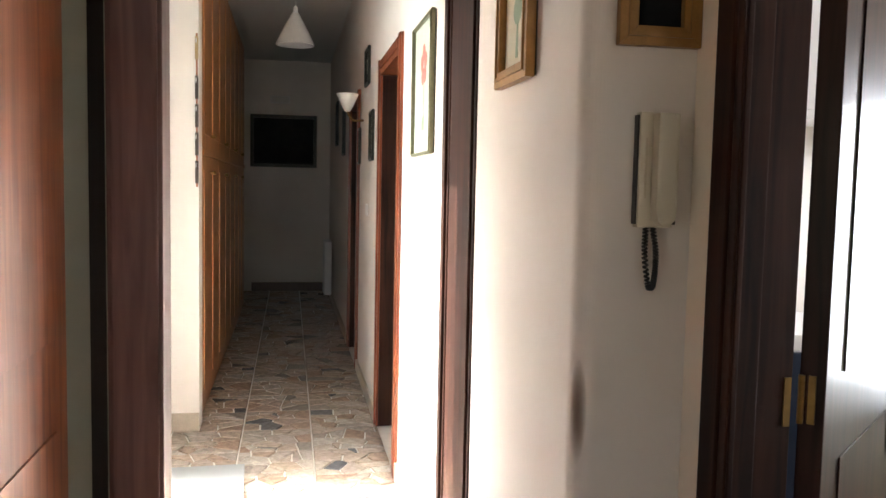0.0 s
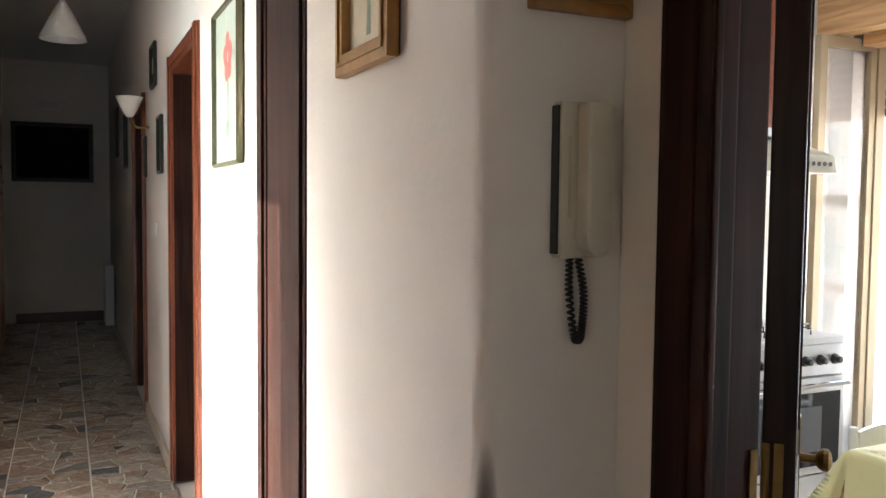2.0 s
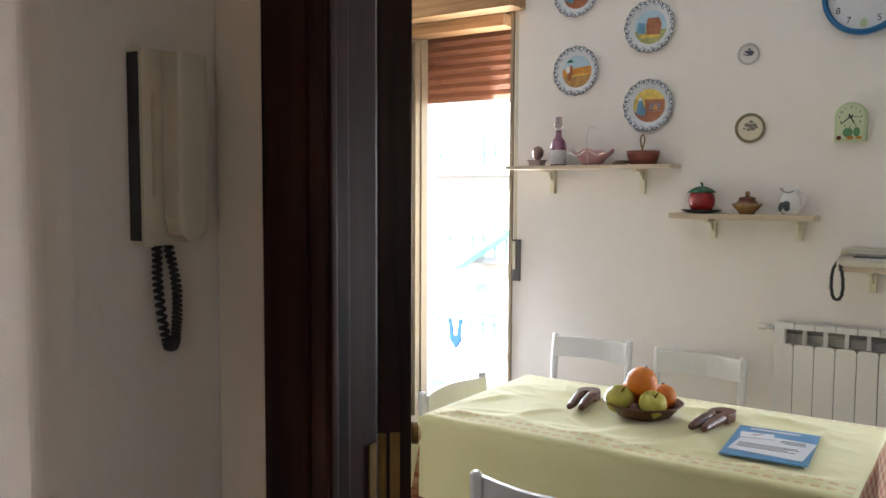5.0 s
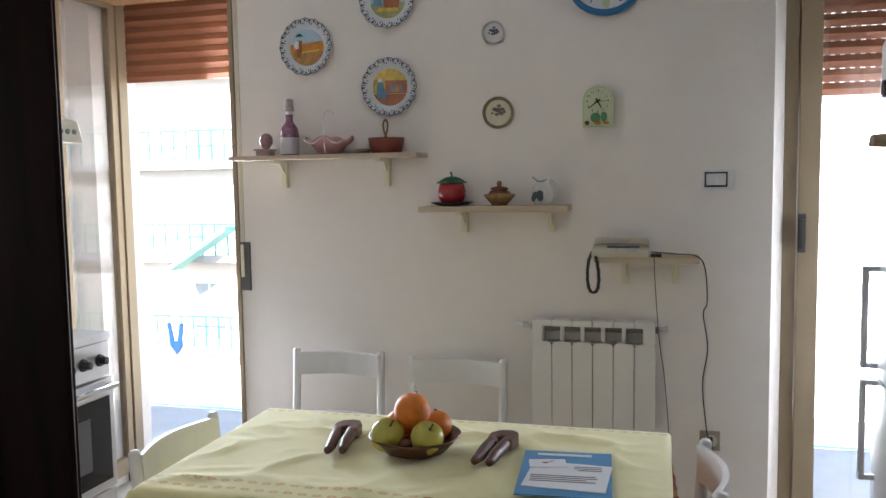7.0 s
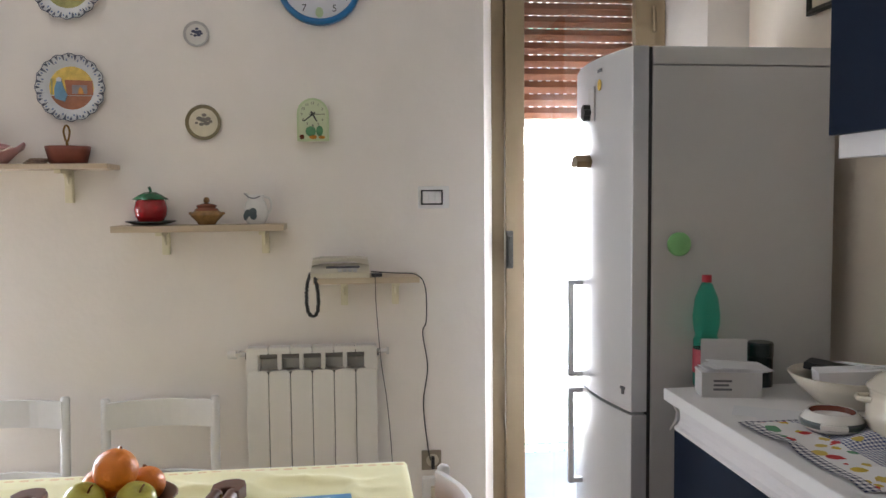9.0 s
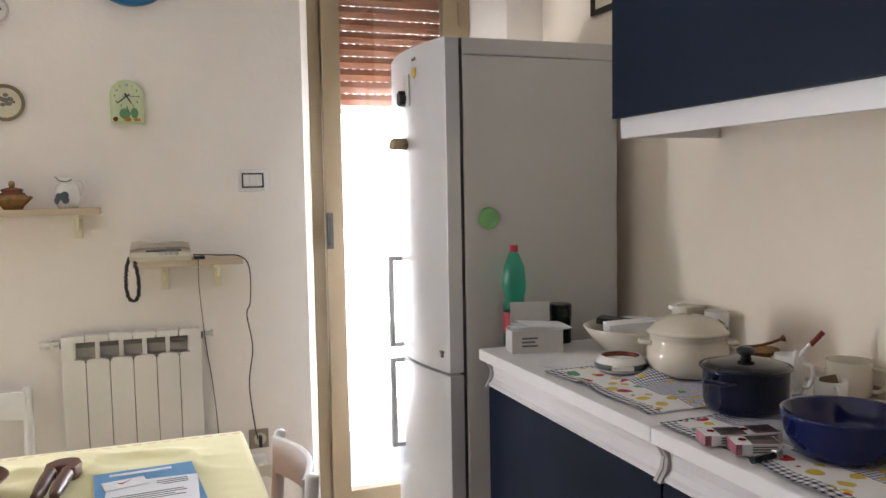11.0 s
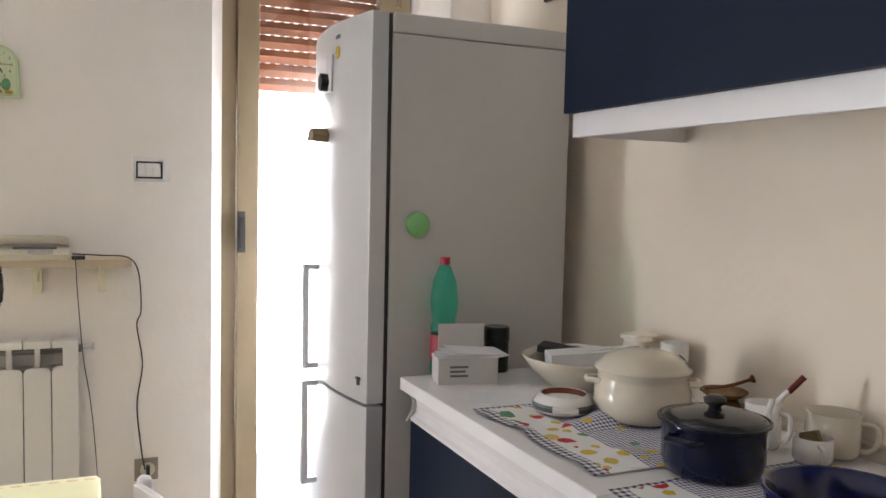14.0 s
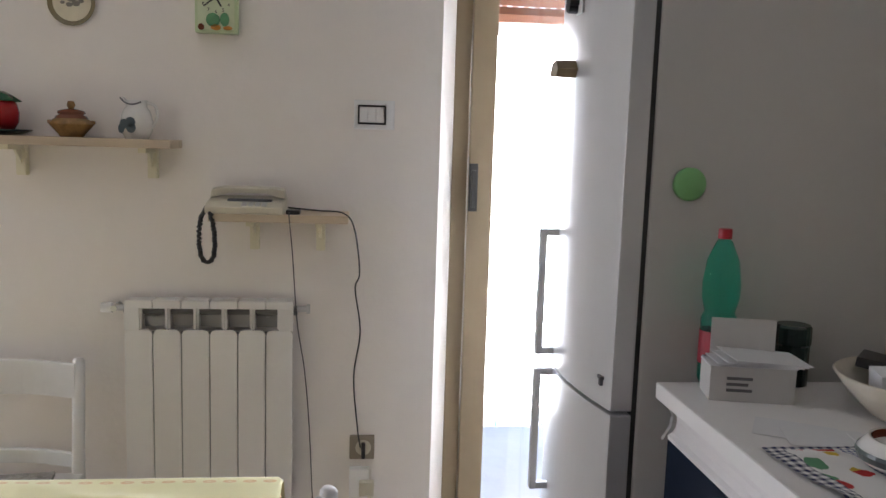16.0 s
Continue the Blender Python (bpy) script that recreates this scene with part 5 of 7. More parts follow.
def plaid_material():
    m = bpy.data.materials.new("plaid_cloth")
    m.use_nodes = True
    nt = m.node_tree
    b = nt.nodes["Principled BSDF"]
    b.inputs["Roughness"].default_value = 0.9
    co = nt.nodes.new("ShaderNodeTexCoord")
    cols = []
    for axis, c1, c2 in (("Z", (0.26, 0.06, 0.035, 1), (0.44, 0.24, 0.10, 1)), ("DIAGONAL", (0.30, 0.09, 0.04, 1), (0.50, 0.32, 0.14, 1))):
        w = nt.nodes.new("ShaderNodeTexWave")
        w.bands_direction = axis
        w.inputs["Scale"].default_value, w.inputs["Distortion"].default_value = 9.0, 0.3
        nt.links.new(co.outputs["Object"], w.inputs["Vector"])
        r = nt.nodes.new("ShaderNodeValToRGB")
        r.color_ramp.elements[0].position, r.color_ramp.elements[0].color = 0.45, c1
        r.color_ramp.elements[1].position, r.color_ramp.elements[1].color = 0.55, c2
        nt.links.new(w.outputs["Fac"], r.inputs["Fac"])
        cols.append(r)
    mix = nt.nodes.new("ShaderNodeMix")
    mix.data_type = "RGBA"
    mix.inputs["Factor"].default_value = 0.5
    nt.links.new(cols[0].outputs[0], mix.inputs[6])
    nt.links.new(cols[1].outputs[0], mix.inputs[7])
    nt.links.new(mix.outputs[2], b.inputs["Base Color"])
    return m


uc = part("under_cloth", draped(TX0 + 0.006, TX1 - 0.006, TY0, TY1 - 0.006, TZ - 0.003, 0.40, 0.0, 7.0, 0.03, None, 0.35), plaid_material(), smooth=True)
tagged(uc, "red and ochre plaid cloth hanging below the yellow one", "tablecloth")
tc = part("tablecloth", draped(TX0 - 0.004, TX1 + 0.002, TY0 - 0.004, TY1 + 0.004, TZ + 0.002, 0.26, 0.010, 2.0, 0.012, 0.012, flat=((2.62, 1.80, 0.10), (2.512, 1.395, 0.14), (2.61, 2.005, 0.06), (2.61, 1.59, 0.06))), cloth_material(), smooth=True)
tagged(tc, "pale yellow creased tablecloth with a dotted orange border", "tablecloth")
TT = TZ + 0.004

WOODBOWL = col("dark_wood_bowl", (0.11, 0.045, 0.022), 0.4, var=0.35, scale=25)
ORANGE = material("orange_peel", (0.72, 0.20, 0.012), 0.42, var=0.12, scale=12, bump=0.5, bump_scale=190)
APPLE = material("yellow_green_apple", (0.50, 0.45, 0.075), 0.32, var=0.25, scale=16)
bw = thing("fruit_bowl", pose(2.620, 1.800, TT + 0.003), "dark brown wooden fruit bowl on the tablecloth", "bowl")
part("dish", lathe([(0, 0), (0.075, 0), (0.085, 0.004), (0.112, 0.034), (0.122, 0.042), (0.117, 0.044), (0.080, 0.012), (0, 0.010)], 40), WOODBOWL, bw, smooth=True)
FC = Vector((2.620, 1.800, TT + 0.003))


def fruit(name, dx, dy, dz, r, mat, label, apple=False):
    t = thing(name, pose(FC.x + dx, FC.y + dy, FC.z + dz, 25 if apple else 10, 14, 40 * dx * 30), label, "fruit", "fruit in the bowl")
    if apple:
        prof = [(0, -0.80), (0.20, -0.90), (0.42, -0.92), (0.75, -0.66), (0.97, -0.05), (0.98, 0.28), (0.80, 0.68), (0.50, 0.88), (0.22, 0.82), (0, 0.62)]
    else:
        prof = [(0, -0.97)] + [(math.cos(radians(a)), 0.98 * math.sin(radians(a))) for a in range(-78, 80, 12)] + [(0.08, 0.965), (0, 0.94)]
    part("skin", lathe([(a * r, b * r) for a, b in prof], 24), mat, t, smooth=True)
    part("stalk", tube(spline([(0, 0, r * (0.6 if apple else 0.92)), (0.002, 0.001, r * 1.0), (0.005, 0.002, r * (1.14 if apple else 1.0))], 3), 0.0022 if apple else 0.004, 6), BROWN_GLAZE, t)


fruit("apple", -0.052, 0.060, 0.050, 0.044, APPLE, "yellow-green apple in the wooden bowl", True)
fruit("apple", -0.056, -0.048, 0.049, 0.043, APPLE, "yellow-green apple beside another in the bowl", True)
fruit("orange", 0.050, 0.056, 0.052, 0.040, ORANGE, "orange lying at the back of the bowl")
fruit("orange", 0.050, -0.046, 0.052, 0.040, ORANGE, "orange lying at the back of the bowl")
fruit("orange", -0.004, 0.006, 0.104, 0.048, ORANGE, "large orange on top of the fruit heap")
plum = thing("plum", pose(FC.x - 0.062, FC.y + 0.004, FC.z + 0.030), "small dark plum between the apples", "fruit", "fruit in the bowl")
part("skin", lathe([(0, -0.022)] + [(0.024 * math.cos(radians(a)), 0.022 * math.sin(radians(a))) for a in range(-70, 80, 20)] + [(0, 0.02)], 18), BROWN_GLAZE, plum, smooth=True)


def nutcracker(x, y, turn, label):
    t = thing("nutcracker", pose(x, y, TT + 0.006, 0, 0, turn), label, "nutcracker", "wooden nutcrackers")
    NUTW = col("walnut_wood", (0.135, 0.058, 0.038), 0.45, var=0.35, scale=30)
    part("head", join(prism([(0.030, -0.016), (0.045, -0.036), (0.085, -0.044), (0.118, -0.034), (0.128, -0.012), (0.120, 0.016), (0.09, 0.034), (0.05, 0.030), (0.034, 0.014), (0.062, 0.008), (0.070, -0.006), (0.060, -0.018)], 0.0, 0.030, bevel=0.006)), NUTW, t)
    for s_ in (1, -1):
        part("arm", tube(spline([(0.058, s_ * 0.018, 0.016), (0.015, s_ * 0.019, 0.017), (-0.045, s_ * 0.017, 0.015), (-0.095, s_ * 0.019, 0.013)], 5), [0.015] * 11 + [0.014, 0.013, 0.012, 0.011, 0.009], 10), NUTW, t, smooth=True)
    part("pin", tube([(0.03, 0, -0.001), (0.03, 0, 0.027)], 0.004), BRASS, t)


nutcracker(2.610, 2.005, 12, "dark carved wooden nutcracker beside the fruit bowl")
nutcracker(2.610, 1.590, -6, "dark carved wooden nutcracker near the brochure")
br = thing("brochure", pose(2.512, 1.395, TT + 0.008, 0, 0, -86), "blue printed brochure with a white letter on it", "brochure")
part("cover", box(-0.108, -0.148, 0, 0.108, 0.148, 0.003), col("light_blue_print", (0.10, 0.30, 0.55), 0.35, var=0.15, scale=8), br)
part("letter", moved(box(-0.095, -0.10, 0.0035, 0.095, 0.07, 0.0045), pose(0.008, -0.01, 0, 0, 0, -6)), PAPER, br)
part("card", moved(box(-0.055, -0.025, 0.005, 0.035, 0.03, 0.006), pose(-0.035, 0.05, 0, 0, 0, 8)), PAPER, br)
part("title_bar", box(-0.075, 0.115, 0.003, 0.06, 0.130, 0.0036), PAPER, br)
for x0, x1, y in ((0.02, 0.085, 0.035), (0.02, 0.085, 0.023), (0.03, 0.085, 0.011), (-0.08, 0.07, -0.030), (-0.08, 0.075, -0.042), (-0.08, 0.05, -0.054), (-0.08, 0.07, -0.066)):
    part("print_bar", box(x0, y, 0.0046, x1, y + 0.004, 0.005), GREY_INK, br)
part("mark", prism([(-0.06, 0.055), (-0.05, 0.048), (-0.03, 0.072), (-0.048, 0.056)], 0.006, 0.0066), RED, br)

# ---- chairs ----


CHAIR_PAINT = material("chair_lacquer", (0.68, 0.665, 0.65), 0.42, var=0.05, scale=6, bump=0.05)


def chair():
    t = thing("kitchen_chair", Matrix(), "white lacquered wooden kitchen chair with a curved back rail", "chair", "chairs round the table")
    for x, y in ((-0.187, 0.0), (0.187, 0.0)):
        part("back_post", tube([(x, 0.0, 0.0), (x, -0.005, 0.45), (x, -0.03, 0.757), (x, -0.031, 0.764)], [0.016, 0.017, 0.016, 0.011], 12), CHAIR_PAINT, t, smooth=True)
        part("leg", tube([(x, 0.36, 0.0), (x, 0.35, 0.43)], 0.016, 12), CHAIR_PAINT, t)
    for z0, z1 in ((0.655, 0.752), (0.455, 0.495)):
        out = [(-0.182 + 0.364 * i / 12, -0.022 - 0.045 * math.sin(math.pi * i / 12)) for i in range(13)]
        out += [(a, b + 0.016) for a, b in reversed(out)]
        part("back_rail", prism(out, z0, z1, bevel=0.003), CHAIR_PAINT, t)
    part("seat", box(-0.205, 0.0, 0.425, 0.205, 0.385, 0.447, 0.012), CHAIR_PAINT, t)
    for y in (0.0, 0.352):
        part("stretcher", tube([(-0.187, y, 0.2), (0.187, y, 0.2)], 0.009, 8), CHAIR_PAINT, t)
    return t


c0 = chair()
c0.matrix_basis = pose(3.70, 2.473, 0, 0, 0, 90)          # posts by the wall, seat towards the table
c1 = copy_thing(c0, pose(3.70, 1.964, -0.012, 0, 0, 90))
c2 = copy_thing(c0, pose(2.642, 2.500, -0.012, 0, 0, 178))
c3 = copy_thing(c0, pose(1.895, 1.755, 0, 0, 0, -88))
c4 = copy_thing(c0, pose(2.645, 1.085, 0, 0, 0, 2))
nw = thing("newspaper", pose(3.53, 1.95, 0.4355, 0, 0, 8), "folded grey newspaper on a chair seat", "newspaper")
part("sheets", box(-0.13, -0.14, 0, 0.13, 0.14, 0.012, 0.003), col("newsprint", (0.36, 0.34, 0.31), 0.9, var=0.5, scale=50), nw)

# ---- fridge ----
fr = thing("fridge_freezer", Matrix(), "tall silver fridge freezer with curved doors and magnets", "fridge")
part("body", box(3.15, -0.185, 0.03, 3.75, 0.392, 1.832, 0.006), FRIDGE_SIDE, fr)
part("top", box(3.148, -0.185, 1.8335, 3.752, 0.392, 1.888, 0.006), FRIDGE_SIDE, fr)


def fridge_door(z0, z1):
    n = 16
    pts = [(3.152, 0.404)] + [(3.152 + 0.596 * i / n, 0.440 + 0.052 * math.sin(math.pi * (0.08 + 0.84 * i / n))) for i in range(n + 1)] + [(3.748, 0.404)]
    return prism(pts, z0, z1, "z", 0.004)


up = part("door", fridge_door(0.790, 1.888), FRIDGE, fr)
lo = part("door", fridge_door(0.06, 0.781), FRIDGE, fr)
part("seal", box(3.157, 0.3915, 0.06, 3.742, 0.4045, 1.885), RUBBER, fr, "dark door seal")
for d, z0, z1 in ((up, 0.815, 1.155), (lo, 0.435, 0.775)):
    part("handle", join(box(3.550, 0.470, z1 - 0.018, 3.570, 0.535, z1, 0.004), box(3.550, 0.470, z0, 3.570, 0.535, z0 + 0.018, 0.004), box(3.547, 0.518, z0, 3.573, 0.537, z1, 0.005), box(3.540, 0.472, z0, 3.557, 0.486, z1, 0.004)), col("handle_grey", (0.66, 0.67, 0.70), 0.5), d, "grey bow handle")
part("foot", join(box(3.17, -0.15, 0, 3.21, -0.11, 0.03), box(3.69, -0.15, 0, 3.73, -0.11, 0.03), box(3.17, 0.33, 0, 3.21, 0.37, 0.03), box(3.69, 0.33, 0, 3.73, 0.37, 0.03)), BLACK, fr)
part("latch", join(box(3.19, 0.450, 0.838, 3.204, 0.468, 0.858, 0.002), box(3.186, 0.450, 0.853, 3.208, 0.470, 0.861, 0.002)), GREY_INK, up)


def magnet(name, m, bm, mat, label):
    t = thing(name, m, label, "magnet", "magnets on the fridge")
    part("face", bm, mat, t)
    return t


mg = thing("round_magnet", Matrix(((0, 0, -1, 3.1495), (-1, 0, 0, 0.310), (0, 1, 0, 1.300), (0, 0, 0, 1))), "round pale green magnet on the fridge side", "magnet", "magnets on the fridge")
part("face", lathe([(0, 0.016), (0.030, 0.016), (0.036, 0.010), (0.036, 0.0), (0, 0)], 28), col("mint_plastic", (0.22, 0.52, 0.20), 0.4), mg, smooth=True)


def front(x):
    return 0.440 + 0.052 * math.sin(math.pi * (0.08 + 0.84 * (x - 3.152) / 0.596)) + 0.001


def doorpose(x, z):
    return Matrix(((-1, 0, 0, x), (0, 0, 1, front(x)), (0, 1, 0, z), (0, 0, 0, 1)))


magnet("flower_magnet", doorpose(3.45, 1.72), join(*[disc(0.012, 0.0, 0.026, 0.012 * math.cos(a), 0.016 * math.sin(a), 8) for a in (0, 1.26, 2.5, 3.8, 5.0)]), BLACK, "dark flower-shaped fridge magnet")
magnet("picture_magnet", doorpose(3.43, 1.74), box(-0.03, -0.05, 0, 0.03, 0.06, 0.004), CARD, "small printed card held on the fridge door")
magnet("bird_magnet", doorpose(3.47, 1.56), prism([(-0.04, -0.015), (0.03, -0.02), (0.045, 0.0), (0.02, 0.022), (-0.02, 0.015)], 0, 0.05), col("tan_resin", (0.24, 0.17, 0.09), 0.6), "tan bird-shaped fridge magnet")
magnet("sticker_magnet", doorpose(3.36, 1.80), disc(0.018, 0, 0.003), YELLOW_PAINT, "round yellow sticker on the fridge door")
magnet("badge_magnet", doorpose(3.36, 1.845), box(-0.02, -0.005, 0, 0.02, 0.005, 0.002), GREY_INK, "small dark badge on the fridge door")

# ---- counter, cupboards ----
WT = 0.88
RAIL_GREY = col("rail_end_grey", (0.46, 0.44, 0.42), 0.5)
for x0, x1 in ((2.133, 3.082), (0.985, 2.130)):
    t = thing("worktop", Matrix(), "white laminate kitchen worktop section", "worktop", "worktop sections")
    part("slab", box(x0, -0.268, WT - 0.034, x1, 0.3755, WT, 0.0015), WHITE, t)
    part("edge_band", box(x0, 0.376, WT - 0.034, x1, 0.3785, WT - 0.0005, 0.001), WHITE_PAINT, t, "white front edge band")
    part("end_band", box(x1 + 0.0003, -0.26, WT - 0.033, x1 + 0.002, 0.374, WT - 0.001), RAIL_GREY, t, "grey end band")
us = thing("upstand", Matrix(), "beige upstand strip along the back of the worktop", "upstand")
part("strip", prism([(-0.2685, WT + 0.0005), (-0.246, WT + 0.0005), (-0.250, WT + 0.03), (-0.2685, WT + 0.034)], 0.985, 3.082, "x"), col("beige_strip", (0.62, 0.55, 0.46), 0.5), us)




def base_unit(x0, x1):
    t = thing("base_cabinet", Matrix(), "navy blue base cabinet with a white finger-pull rail", "cabinet", "base cabinets")
    part("body", box(x0, -0.26, 0.10, x1, 0.325, WT - 0.0345), WHITE, t)
    part("plinth", box(x0, -0.2, 0.0, x1, 0.28, 0.10), NAVY, t)
    cove = [(0.326, 0.760), (0.352, 0.760), (0.352, 0.768), (0.343, 0.774), (0.336, 0.785), (0.334, 0.80), (0.337, 0.82), (0.345, 0.836), (0.357, 0.8455), (0.326, 0.8455)]
    part("finger_rail", prism(cove, x0 + 0.012, x1 - 0.012, "x"), WHITE, t)
    for xx in (x0, x1 - 0.011):
        part("rail_end", prism([(0.326, 0.757), (0.362, 0.757), (0.345, 0.785), (0.342, 0.81), (0.362, 0.8455), (0.326, 0.8455)], xx, xx + 0.011, "x"), RAIL_GREY, t)
    part("door", box(x0 + 0.002, 0.326, 0.105, x1 - 0.002, 0.348, 0.756, 0.003), NAVY, t)
    return t


base_unit(2.135, 3.078)
base_unit(1.18, 2.131)


def upper_unit(x0, x1, ytop, mat, label):
    t = thing("wall_cabinet", Matrix(), label, "cabinet", "wall cabinets")
    part("body", box(x0, -0.268, 1.60, x1, ytop - 0.022, 2.45, 0.002), WHITE, t)
    part("door", box(x0 + 0.002, ytop - 0.0215, 1.592, x1 - 0.002, ytop, 2.45, 0.003), mat, t)
    part("light_rail", box(x0 + 0.002, ytop - 0.045, 1.535, x1 - 0.002, ytop - 0.028, 1.60, 0.003), WHITE, t)
    for xx in (x0, x1 - 0.018):
        part("end_panel", box(xx, -0.268, 1.538, xx + 0.018, ytop - 0.046, 1.5995), WHITE, t)
    return t


upper_unit(1.752, 2.728, 0.100, NAVY, "long navy blue wall cabinet above the counter")
fl = thing("wall_cabinet", Matrix(), "narrow navy corner cabinet with a white end panel", "cabinet", "wall cabinets")
part("body", box(1.03, -0.268, 1.60, 1.748, 0.09, 2.45, 0.002), WHITE, fl)
part("door", prism([(1.748, 0.094), (1.668, 0.152), (1.655, 0.140), (1.735, 0.082)], 1.588, 2.45, "z", 0.002), NAVY, fl)
part("end_panel", box(1.03, 0.095, 1.585, 1.652, 0.150, 2.45, 0.004), WHITE, fl, "white front panel")
part("light_rail", box(1.03, 0.085, 1.53, 1.70, 0.105, 1.584, 0.003), WHITE, fl)
part("track", box(1.03, -0.1, 1.515, 1.735, 0.10, 1.5295, 0.002), STEEL, fl, "grey hood track")
pt = picture("small_picture", facing(3.40, 2.05, -0.272 + 0.0) @ pose(0.12, 0, -0.004, 0, 0, 0), 0.2, 0.28, 0.02, 0.018, DARK_FRAME, "small gilt-edged picture on the cream wall above the fridge", (CREAM_PAPER, []))
pt.matrix_basis = Matrix(((-1, 0, 0, 3.44), (0, 0, 1, -0.269), (0, 1, 0, 2.045), (0, 0, 0, 1)))

# stove side of the kitchen
sv = thing("gas_stove", Matrix(), "steel gas cooker with a dark oven window", "stove")
part("body", box(2.70, 3.25, 0.08, 3.275, 3.84, 0.87, 0.004), STEEL, sv)
part("hob", box(2.695, 3.225, 0.872, 3.285, 3.84, 0.90, 0.005), STEEL, sv)
part("control_panel", box(2.70, 3.232, 0.735, 3.275, 3.249, 0.868, 0.003), STEEL, sv)
for k in range(6):
    kb = part("knob", moved(lathe([(0, 0), (0.024, 0), (0.022, 0.01), (0.016, 0.012), (0.014, 0.035), (0, 0.036)], 18), pose(2.76 + k * 0.091, 3.232, 0.80, 90)), BLACK, sv)
ov = part("oven_door", box(2.70, 3.222, 0.30, 3.275, 3.249, 0.725, 0.004), STEEL, sv)
part("glass", box(2.735, 3.219, 0.335, 3.245, 3.2215, 0.66), DARK_GLASS, ov)
part("inner_window", box(2.85, 3.2165, 0.40, 3.13, 3.2185, 0.60), col("oven_glass_grey", (0.12, 0.12, 0.13), 0.15), ov)
part("handle", join(tube([(2.72, 3.19, 0.70), (3.255, 3.19, 0.70)], 0.011), box(2.73, 3.19, 0.692, 2.745, 3.222, 0.708), box(3.23, 3.19, 0.692, 3.245, 3.222, 0.708)), CHROME, ov)
part("drawer", box(2.70, 3.230, 0.10, 3.275, 3.249, 0.29, 0.004), STEEL, sv)
part("plinth", box(2.71, 3.28, 0.0, 3.265, 3.83, 0.08), NAVY, sv)
for x in (2.85, 3.13):
    for y in (3.40, 3.68):
        bn = part("burner", moved(lathe([(0, 0), (0.045, 0), (0.045, 0.01), (0.03, 0.014), (0.03, 0.02), (0, 0.022)], 20), pose(x, y, 0.90)), BLACK, sv)
        part("pan_support", join(tube([(x - 0.11, y, 0.903), (x - 0.11, y, 0.93), (x + 0.11, y, 0.93), (x + 0.11, y, 0.903)], 0.004, 6), tube([(x, y - 0.11, 0.903), (x, y - 0.11, 0.93), (x, y + 0.11, 0.93), (x, y + 0.11, 0.903)], 0.004, 6)), BLACK, bn)
hd = thing("range_hood", Matrix(), "pale range hood with round vents above the cooker", "range hood")
part("body", prism([(3.30, 1.62), (3.84, 1.62), (3.84, 1.78), (3.55, 1.78), (3.32, 1.70)], 2.70, 3.275, "x", 0.004), CREAM_PLASTIC, hd)
for k in range(8):
    part("vent", moved(lathe([(0, 0), (0.010, 0), (0.010, 0.004), (0, 0.004)], 10), pose(2.98 + k * 0.035, 3.30, 1.66, 90)), GREY_INK, hd)
for x0, x1, mt, lab in ((2.70, 3.275, REDWOOD, "white wall cupboard with a brown wooden door over the hood"), (1.75, 2.69, WHITE, "white wall cupboard on the stove wall")):
    t = thing("wall_cupboard", Matrix(), lab, "cupboard")
    part("body", box(x0, 3.50, 1.79, x1, 3.845, 2.5, 0.003), WHITE, t)
    part("door", box(x0 + 0.04, 3.48, 1.83, x1 - 0.04, 3.4995, 2.46, 0.003), mt, t)
t = thing("base_cabinet", Matrix(), "navy blue base cabinet beside the cooker", "cabinet")
part("body", box(1.75, 3.28, 0.10, 2.69, 3.84, 0.845), WHITE, t)
part("door", box(1.752, 3.257, 0.105, 2.688, 3.279, 0.80, 0.003), NAVY, t)
part("plinth", box(1.75, 3.34, 0, 2.69, 3.84, 0.10), NAVY, t)
t = thing("worktop", Matrix(), "white laminate worktop beside the cooker", "worktop")
part("slab", box(1.75, 3.24, 0.8455, 2.69, 3.845, 0.88, 0.003), WHITE, t)

# ---- things on the counter ----
GRP = "things on the counter"


def on_counter(name, x, y, label, category, turn=0.0, z=WT):
    return thing(name, pose(x, y, z + 0.0005, 0, 0, turn), label, category)


